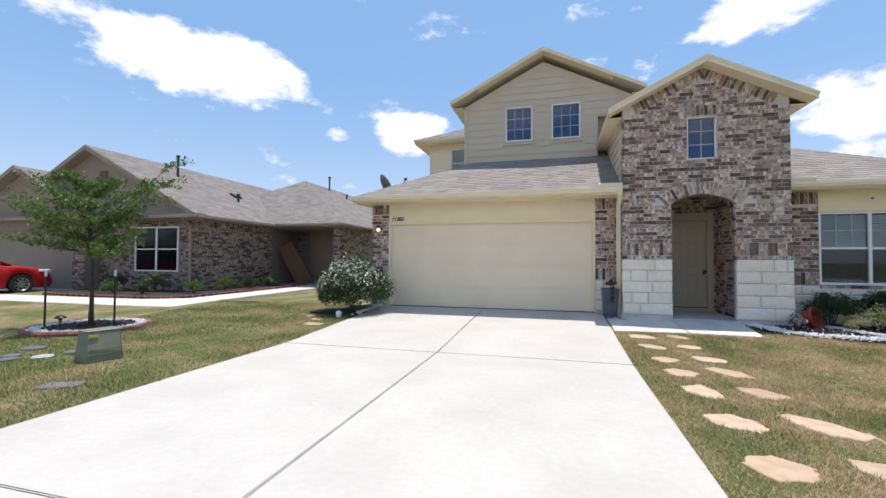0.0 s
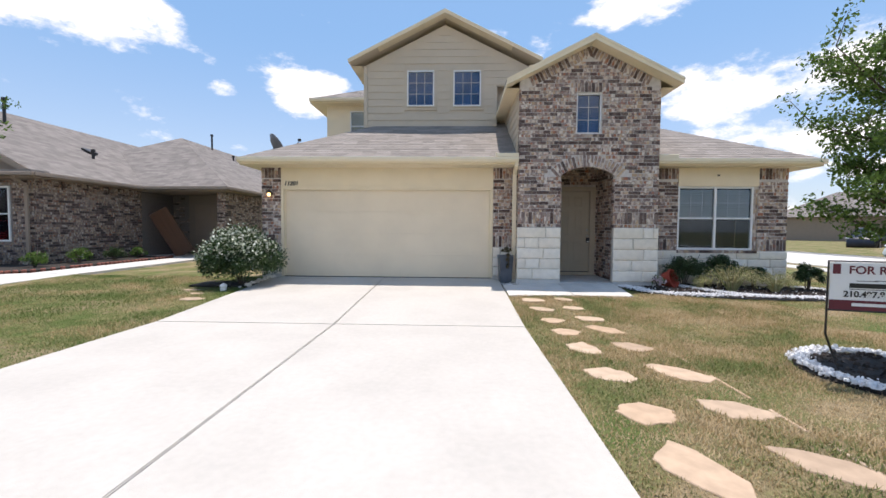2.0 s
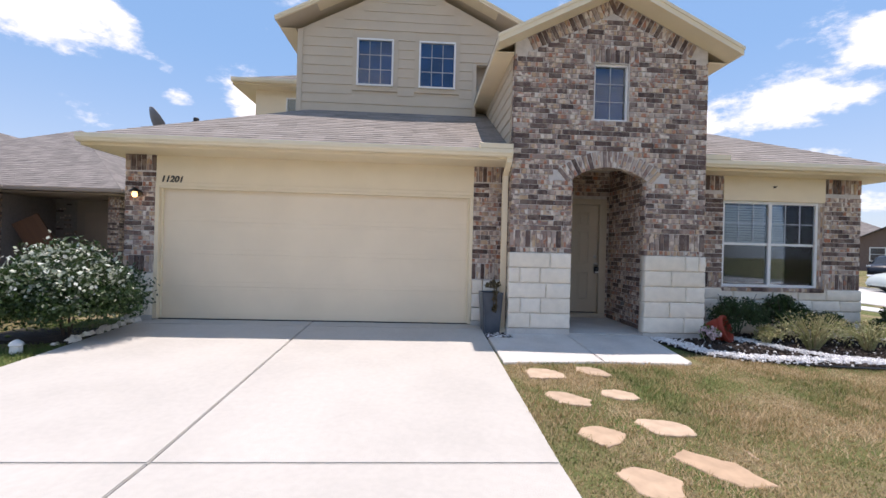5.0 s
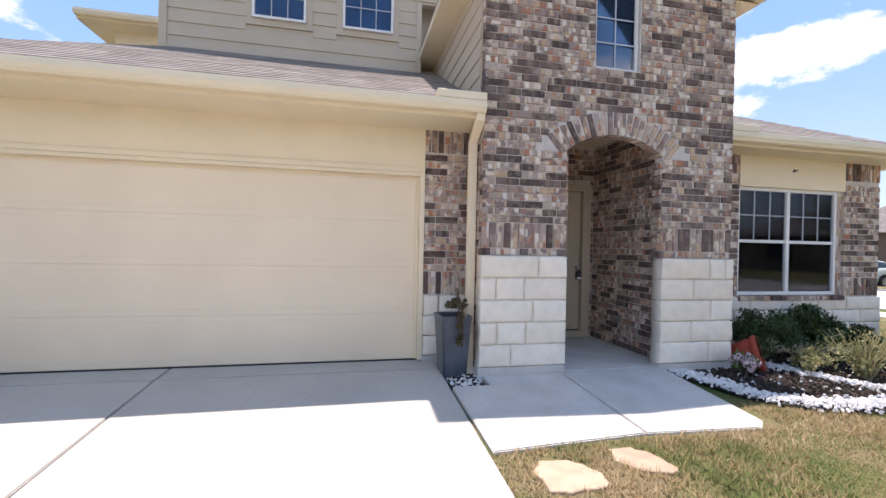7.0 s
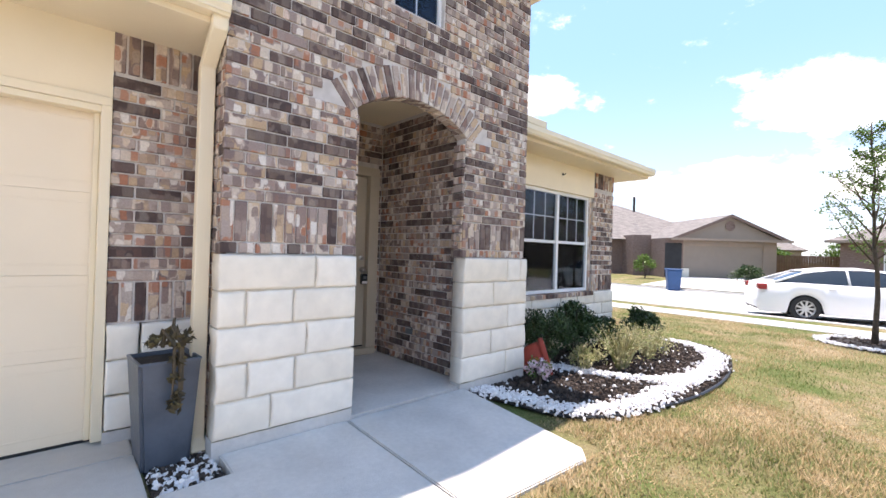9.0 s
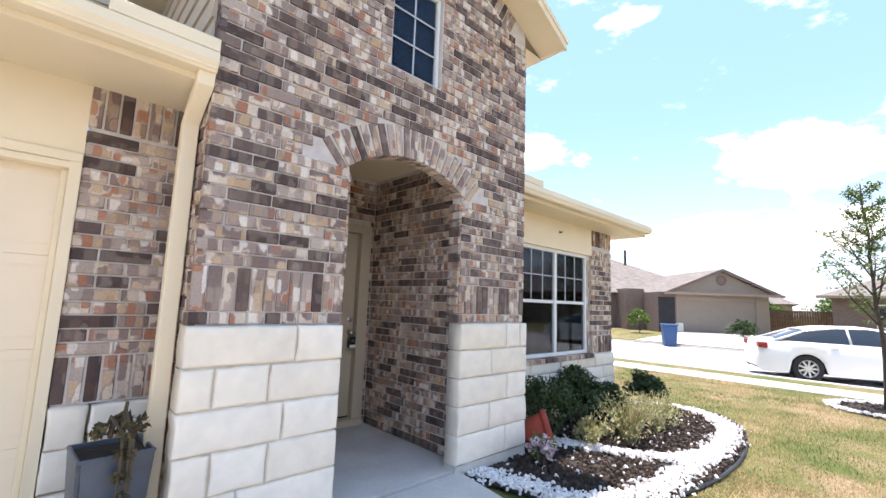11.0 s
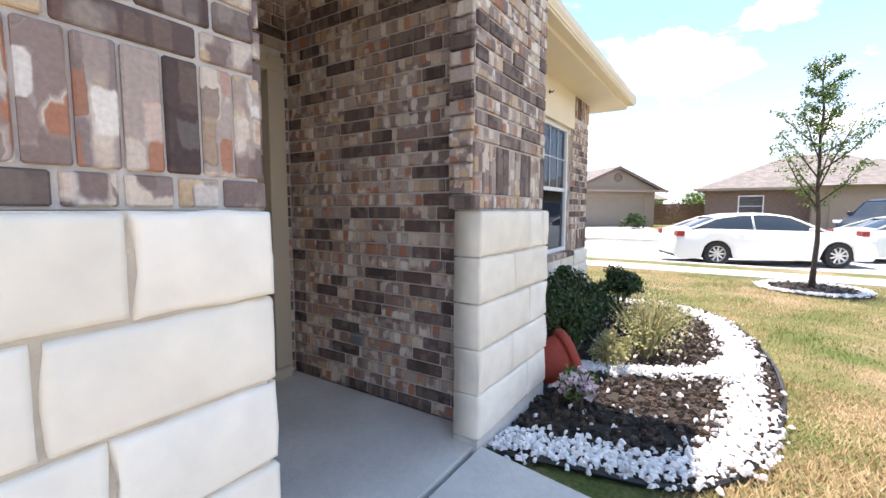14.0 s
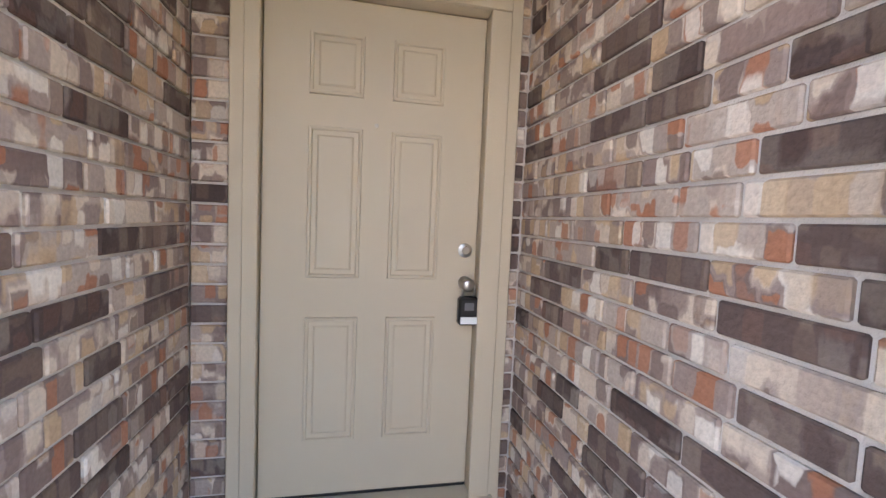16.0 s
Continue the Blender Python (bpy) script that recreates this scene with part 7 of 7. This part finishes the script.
plate("soil", [(-16.8, 13.7)] + el + [(-11.9, 17.8), (-11.9, 13.7)], "z", -0.3, -0.045, M_SOIL, nbed)
bm = bmesh.new()
k = 0
for x, y in along(el, 0.15):
    box(bm, -0.065, 0.065, -0.03, 0.03, -0.06, 0.065, bevel=0.02, m=pose(x, y, gz(x, y), 0, 0, 0 if x < -11 else 90))
obj("edging", bm, M_EDGING, nbed, "red scalloped edging", kind="stuff")
for i, (x, y, s) in enumerate(((-14.6, 13.0, .5), (-13.7, 12.2, .34), (-13.0, 13.1, .45), (-12.3, 12.1, .3), (-11.1, 12.9, .34), (-11.1, 14.3, .36), (-11.1, 15.6, .34), (-11.2, 16.8, .3))):
    shrub("low_shrub", x, y, -0.05, s, s, s * 1.35, M_LEAF if i % 3 else M_LEAFD, "low rounded green shrub along the brick wall", 70 + i, 700, 0.07, 16, "shrubs along the neighbour's wall")
board = boxes("leaning_board", [(-0.36, 0.36, -0.03, 0.03, 0.0, 1.95)], M_WOOD, bevel=0.01)
board.matrix_basis = pose(-10.35, 18.2, NZ + 0.10, 0, -30, 12)
tagged(board, "reddish stained wooden board leaning against the brick", "wooden board")

# houses over the street
def far_block(h, x0, x1, y0, y1, top, m, name="wall"):
    return boxes(name, [(x0, x1, y0, y1, -0.4, top)], m, h)


A = thing("street_house", (33.3, 18.9, -0.05), "low tan and brown house with wide garage", "house", rz=-43.5)
far_block(A, -1.3, 0, 0.0, 9, 2.6, M_BRK_FAR)
boxes("garage_door", [(0.1, 5.5, 0.08, 0.14, -0.1, 2.15)], M_TAN2, A, "wide tan garage door")
boxes("wall", [(-0.02, 0.1, -0.0, 9, -0.4, 2.6), (5.5, 6.4, 0.0, 9, -0.4, 2.6), (0.1, 5.5, 0.02, .2, 2.15, 2.6)], M_TAN, A)
far_block(A, -9, -2.6, 4, 12, 2.6, M_BRK_FAR)
far_block(A, -2.6, -1.3, 2.0, 9, 2.9, M_BRK_FAR, "entry_wall")
# porch shade as a flat near-black panel on the solid wall
boxes("porch_shade_panel", [(-1.25, -0.1, -0.01, 0.05, -0.1, 2.3)], M_DARKIN, A, "flat near-black panel painting in the shaded porch opening")
boxes("pillar_base", [(-0.1, 0.35, -0.15, 0.0, -0.3, 0.55)], M_STONE_I, A, "white stone pillar base")
ra = thing("roof", label="brown-grey shingle roof")
ra.parent = A
hip_roof(ra, -8.6, 6.0, 3.4, 17, 2.62, 0.50, M_SHINGLE_F)
hip_roof(ra, -0.8, 7.0, 2.2, 14, 2.64, 0.40, M_SHINGLE_F)
roof_face("shingles", [(-1.0, 8, 2.65), (-1.0, -0.5, 2.65), (3.0, -0.5, 4.35), (3.0, 8, 4.35)], ra, M_SHINGLE_F, .2)
roof_face("shingles", [(7.0, -0.5, 2.65), (7.0, 8, 2.65), (3.0, 8, 4.35), (3.0, -0.5, 4.35)], ra, M_SHINGLE_F, .2)
plate("gable", [(-0.6, 2.6), (6.6, 2.6), (3.0, 4.2)], "y", -0.25, -0.15, M_TAN2, A, "brown gable")
bm = bmesh.new()
lathe(bm, [(0, 0), (0.32, 0.0), (0.34, 0.06), (0.28, 0.06), (0.27, 0.02), (0, 0.02)], 16, m=pose(3.0, -0.25, 3.55, 90))
obj("gable_vent", bm, M_BRK_FAR, A, "round gable vent")
for s in (-1, 1):
    bm = bmesh.new()
    prism(bm, [(3.0, 4.33), (3 + s * 4.0, 2.63), (3 + s * 4.0, 2.45), (3.0, 4.15)], "y", -.52, -.46)
    obj("rake_board", bm, M_BRK_FAR, A)
boxes("eave_board", [(-1.1, 7.1, -0.6, -0.5, 2.5, 2.66)], M_TRIM_N, A)
boxes("chimney_pipe", [(-1.0, -0.85, 6, 6.15, 5.0, 6.3)], M_BLACK, A)
slab("driveway", [(ROAD1 + .1, 10.5), (ROAD1 + .1, 18.0), (33.6, 18.6), (37.0, 15.2)], M_ROAD, None, lambda x, y: -0.28 + 0.2 * clamp01((x - 24) / 9), label="pale concrete driveway over the street", kind="structure")

B = thing("street_house", (37.0, 11.2, -0.05), "low brick house with tan garage over the street", "house", rz=-92)
far_block(B, 0, 5.6, 0, 9, 2.6, M_BRK_FAR)
boxes("wall", [(5.6, 12, -1.0, 8, -0.4, 2.6)], M_TAN, B)
boxes("garage_door", [(6.4, 11.3, -1.06, -1.0, -0.1, 2.15)], M_TRIM_N, B, "tan garage door")
window("window", 1.9, 3.3, -0.06, 0.75, 2.15, B, "white framed window", 2, 2, True, 1, False, M_SKYREFL, .07, grid=False)
rb = thing("roof", label="grey shingle roof")
rb.parent = B
hip_roof(rb, -0.6, 12.6, -0.6, 10, 2.62, 0.46, M_SHINGLE_F)
hip_roof(rb, 5.0, 12.6, -1.6, 7, 2.64, 0.46, M_SHINGLE_F)
boxes("eave_board", [(-0.65, 12.6, -0.68, -0.6, 2.48, 2.64)], M_TRIM_N, B)
fence = thing("wooden_fence", (41.5, 15.2, -0.2), "weathered brown cedar fence between the houses", "fence", rz=-70)
for i in range(34):
    boxes("board", [(-1 + i * 0.15, -0.865 + i * 0.15, 0, 0.03, 0, 1.85)], M_FENCE, fence)

C = thing("street_house", (50.0, 55.0, 0.0), "brown house with brick gable down the street", "house", rz=-48)
far_block(C, -9, 2.5, 0, 9, 3.0, M_TAN)
far_block(C, 2.5, 8.5, -2.0, 9, 3.0, M_BRK_FAR)
far_block(C, 8.5, 16, -0.5, 9, 3.0, M_TAN2)
plate("gable", [(2.2, 3.0), (8.8, 3.0), (5.5, 4.75)], "y", -2.0, -1.8, M_BRK_FAR, C)
window("window", 4.3, 6.9, -2.07, 1.0, 2.6, C, "white framed window in brick", 2, 2, True, 2, False, M_DARKIN, .1, grid=False)
rc = thing("roof", label="grey-brown shingle roof")
rc.parent = C
hip_roof(rc, -10, 9, -0.6, 12, 3.0, 0.55, M_SHINGLE_F)
hip_roof(rc, 6, 17, -1.0, 11, 3.0, 0.5, M_SHINGLE_F)
roof_face("shingles", [(2.0, 6, 3.0), (2.0, -2.5, 3.0), (5.5, -2.5, 4.9), (5.5, 6, 4.9)], rc, M_SHINGLE_F, .3)
roof_face("shingles", [(9.0, -2.5, 3.0), (9.0, 6, 3.0), (5.5, 6, 4.9), (5.5, -2.5, 4.9)], rc, M_SHINGLE_F, .3)
for i, (x, y, rz, s) in enumerate(((72, 44, -60, 1), (66, 24, -80, 1), (58, -6, -100, 1), (34, -8, -95, 1.0), (30, 95, -20, 1.1), (70, 76, -45, 1), (-36, 16, 0, 1), (-45, -20, 140, 1), (-12, -26, 180, 1), (6, -28, 180, 1))):
    H = thing("far_house", (x, y, -0.2), "plain tan suburban house far off with a grey hip roof", "house", "houses far off", rz=rz)
    far_block(H, -7, 7, 0, 10, 2.8, M_TAN if i % 2 else M_BRK_FAR)
    boxes("garage_door", [(-6, -1.2, -0.08, 0, 0, 2.2)], M_TRIM_N, H)
    # plain near-black boxes, coloured as unlit rooms
    boxes("window", [(2, 4, -0.06, 0, 0.8, 2.1)], M_DARKIN, H)
    rh = thing("roof")
    rh.parent = H
    hip_roof(rh, -7.6, 7.6, -0.6, 10.6, 2.8, 0.5, M_SHINGLE_F)
for i, (x, y, s) in enumerate(((44, 16, 2.2), (57, 22, 3.4), (62, 12, 3.2), (80, 34, 4), (90, 60, 5), (48, 33, 2.6), (-26, 26, 3), (33, 15.0, .95))):
    shrub("far_tree" if s > 1 else "far_shrub", x, y, -0.3, s, s, s * 1.25 if s > 1 else 1.3, M_LEAFD if i % 2 else M_LEAF, "rounded green tree behind the houses" if s > 1 else "round green shrub beside the garage", 120 + i, 1800, 0.35 if s > 1 else .14, 40, category="tree" if s > 1 else "shrub")
shrub("far_shrub", 30.2, 20.2, -0.25, .8, .8, 2.0, M_LEAF, "young yellow-green tree by the house over the street", 140, 900, .16, 22, category="tree")

# ---- vehicles ----
def car(x, y, z, rz, body_m, label, length=4.8, height=1.45, width=1.8, suv=False, group=""):
    """A car facing local +x: a lofted body, glass house, wheels, lamps."""
    c = thing("car", (x, y, z), label, "car", group, "", rz)
    L, H, W = length, height, width
    if suv:
        low = [(-.5, .38), (-.495, .62), (-.47, .66), (-.30, .665), (.16, .66), (.30, .62), (.44, .57), (.49, .46), (.5, .32)]
        roofp = [(-.47, .66), (-.44, .97), (-.36, 1.0), (.02, 1.0), (.10, .95), (.24, .64)]
    else:
        low = [(-.5, .42), (-.49, .66), (-.44, .71), (-.34, .72), (.14, .69), (.30, .66), (.42, .58), (.48, .48), (.5, .34)]
        roofp = [(-.42, .70), (-.27, .93), (-.16, .99), (-.02, 1.0), (.08, .95), (.25, .68)]
    bm = bmesh.new()
    xs_ = [l[0] for l in low]
    def top_at(u):
        for (a, b), (p, q) in zip(low, low[1:]):
            if a <= u <= p:
                return b + (q - b) * (u - a) / max(1e-6, p - a)
        return low[-1][1]
    wr = 0.335 / 1.45 * H * (1.1 if suv else 1)
    wf, wb = 0.305 * L, -0.285 * L
    us = [-.5 + i / 60 for i in range(61)]
    rows = []
    for u in us:
        X = u * L
        bot = 0.19 * (1.25 if suv else 1)
        if abs(u) > 0.485:
            bot = 0.30
        for wx in (wf, wb):
            if abs(X - wx) < wr * 1.12:
                bot = max(bot, wr + math.sqrt(max(0, (wr * 1.12) ** 2 - (X - wx) ** 2)) * 0.98)
        t = top_at(u) * H
        taper = 1 - 0.16 * max(0, abs(u) - 0.36) / 0.14 * max(0, abs(u) - 0.36) / 0.14
        w = W / 2 * taper
        mid = bot + (t - bot) * 0.55
        rows.append([bm.verts.new(p) for p in ((X, -w * .93, bot), (X, -w * .99, bot + (t - bot) * .25), (X, -w, mid), (X, -w * .97, t - .05), (X, -w * .86, t), (X, 0, t + .03),
                                               (X, w * .86, t), (X, w * .97, t - .05), (X, w, mid), (X, w * .99, bot + (t - bot) * .25), (X, w * .93, bot))])
    for a, b in zip(rows, rows[1:]):
        for k in range(10):
            bm.faces.new((a[k], a[k + 1], b[k + 1], b[k]))
    bm.faces.new(rows[0])
    bm.faces.new(rows[-1][::-1])
    bmesh.ops.recalc_face_normals(bm, faces=bm.faces[:])
    obj("body", bm, body_m, c, smooth=True)
    boxes("underbody", [(-.47 * L, .47 * L, -W * .38, W * .38, 0.2, 0.55 * H * .9)], M_RUBBER, c)
    # glass house: pillars and roof in body colour over dark glass
    n = 24
    gx0, gx1 = roofp[0][0], roofp[-1][0]
    def rt(u):
        for (a, b), (p, q) in zip(roofp, roofp[1:]):
            if a <= u <= p:
                return b + (q - b) * (u - a) / max(1e-6, p - a)
        return roofp[-1][1]
    bm = bmesh.new()
    bmr = bmesh.new()
    rows, rr_ = [], []
    for i in range(n + 1):
        u = gx0 + (gx1 - gx0) * i / n
        t = rt(u) * H
        b = top_at(u) * H - 0.02
        k = (t - b) / (H * .34)
        w0, w1 = W * .455, W * (.455 - .10 * max(0, k))
        rows.append([bm.verts.new(p) for p in ((u * L, -w0, b), (u * L, -w1, t - .035), (u * L, -w1 * .9, t - 0.012), (u * L, 0, t + .0), (u * L, w1 * .9, t - 0.012), (u * L, w1, t - .035), (u * L, w0, b))])
        rr_.append((u, t, w1))
    for a, b in zip(rows, rows[1:]):
        for k in range(6):
            bm.faces.new((a[k], a[k + 1], b[k + 1], b[k]))
    bmesh.ops.recalc_face_normals(bm, faces=bm.faces[:])
    obj("window_glass", bm, mat("car_glass", (0.02, 0.025, 0.03), 0.06, spec=0.9), c, "dark tinted glass", smooth=True)
    ru0, ru1 = (roofp[1][0], roofp[-2][0])
    top = [(u, t, w1) for u, t, w1 in rr_ if ru0 - .02 <= u <= ru1 + .02]
    rv = [[bmr.verts.new(p) for p in ((u * L, -w1 * 1.02, t - .05), (u * L, -w1 * .92, t + 0.004), (u * L, 0, t + .018), (u * L, w1 * .92, t + .004), (u * L, w1 * 1.02, t - .05))] for u, t, w1 in top]
    for a, b in zip(rv, rv[1:]):
        for k in range(4):
            bmr.faces.new((a[k], a[k + 1], b[k + 1], b[k]))
    obj("roof", bmr, body_m, c, smooth=True)
    for s in (-1, 1):
        runs = [((u * L, s * W * .457, top_at(u) * H - .02), (u * L - .02, s * W * .362, H - .05), .028) for u in ((-.10,) if not suv else (-.30, -.06))]
        runs += [((u0 * L, s * W * .455, top_at(u0) * H - .01), (u1 * L, s * W * .365, z1 * H - .03), .034) for (u0, z0), (u1, z1) in ((roofp[0], roofp[1]), (roofp[-1], roofp[-2]))]
        for p, q, rad in runs:
            bm = bmesh.new()
            tube(bm, [p, q], rad, 6)
            obj("pillar", bm, body_m, c, smooth=True)
        boxes("wing_mirror", [(.15 * L, .15 * L + .12, s * W * .5 if s > 0 else s * W * .5 - .13, s * W * .5 + .13 if s > 0 else s * W * .5, .66 * H, .74 * H)], body_m, c, bevel=.02)
    for s in (-1, 1):
        boxes("door_handle", [(-.19 * L, -.155 * L, s * W * .495 - .012, s * W * .495 + .012, .60 * H, .62 * H)], body_m, c, bevel=.004)
        for wx in (wf, wb):
            wv = thing("wheel")
            wv.parent = c
            bm = bmesh.new()
            lathe(bm, [(wr * .66, -.10), (wr * .96, -.10), (wr, -.07), (wr, .07), (wr * .96, .10), (wr * .66, .10), (wr * .64, 0)], 28, m=pose(wx, s * (W / 2 - .11), wr, 90))
            obj("tyre", bm, M_RUBBER, wv, smooth=False)
            bm = bmesh.new()
            lathe(bm, [(0, .075), (.05, .08), (.06, .06)], 14, m=pose(wx, s * (W / 2 - .11), wr, -90 * s))
            lathe(bm, [(wr * .58, .055), (wr * .64, .085), (wr * .67, .085), (wr * .67, -.05)], 28, m=pose(wx, s * (W / 2 - .11), wr, -90 * s))
            for k in range(9):
                box(bm, .04, wr * .62, -.022, .022, .045, .075, m=pose(wx, s * (W / 2 - .11), wr, -90 * s) @ pose(0, 0, 0, 0, 0, 40 * k))
            obj("rim", bm, M_RIM, wv, "silver multi-spoke rim")
            bm = bmesh.new()
            lathe(bm, [(0, 0.01), (wr * .62, 0.01), (wr * .62, -.02), (0, -.02)], 20, m=pose(wx, s * (W / 2 - .11), wr, -90 * s))
            obj("hub", bm, M_BLACK, wv)
        boxes("headlight", [(.40 * L, .478 * L, s * W * .40 - .16, s * W * .40 + .09, .50 * H, .565 * H)], mat("headlamp", (0.75, 0.77, 0.8), 0.1), c, "clear headlight", bevel=.02)
        boxes("tail_light", [(-.497 * L, -.455 * L, s * W * .40 - .16, s * W * .40 + .11, .56 * H, .665 * H)], mat("tail_lamp", (0.30, 0.03, 0.03), 0.2), c, "red tail light", bevel=.02)
    return c


WHITE_P = paint_mat("white_car_paint", (0.78, 0.78, 0.77))
RED_P = paint_mat("red_car_paint", (0.36, 0.008, 0.012))
SILVER_P = paint_mat("silver_car_paint", (0.50, 0.55, 0.53))
NAVY_P = paint_mat("dark_car_paint", (0.012, 0.016, 0.03))
car(17.45, 9.15, -0.42, -67, WHITE_P, "white four-door sedan parked at the kerb", 5.0, 1.46, 1.83)
car(20.6, 4.6, -0.42, -72, SILVER_P, "pale silver sedan parked beyond the white one", 4.9, 1.42)
car(26.5, 4.3, -0.35, 150, NAVY_P, "dark pickup-style sport utility vehicle in a drive", 5.3, 1.95, 2.0, True)
car(-17.9, 10.2, -0.13, 88, RED_P, "bright red four-door sedan on the neighbour's driveway", 4.9, 1.45)
car(25.2, 23.9, -0.42, 160, SILVER_P, "pale silver sedan parked down the street", 4.6, 1.45)
car(34.3, 38.0, -0.36, 216, NAVY_P, "dark navy sport utility vehicle facing the street", 4.9, 1.78, 1.95, True)
car(39.2, 37.8, -0.36, 210, NAVY_P, "black sport utility vehicle beside the navy one", 5.2, 1.9, 2.0, True)
wb = thing("wheelie_bin", (23.9, 16.2, -0.42), "blue plastic wheeled bin at the kerb over the street", "bin", rz=-60)
bm = bmesh.new()
vs = prism(bm, [(-0.26, 0), (0.26, 0), (0.33, 1.0), (-0.33, 1.0)], "y", -0.3, 0.3)
bmesh.ops.bevel(bm, geom=bm.edges[:], offset=0.03, segments=1, affect="EDGES")
obj("bin_body", bm, M_BLUE, wb)
boxes("lid", [(-0.36, 0.36, -0.34, 0.36, 1.0, 1.08)], M_BLUE, wb, bevel=0.02)

# ---- brick laying, last ----
for job in later:
    job()
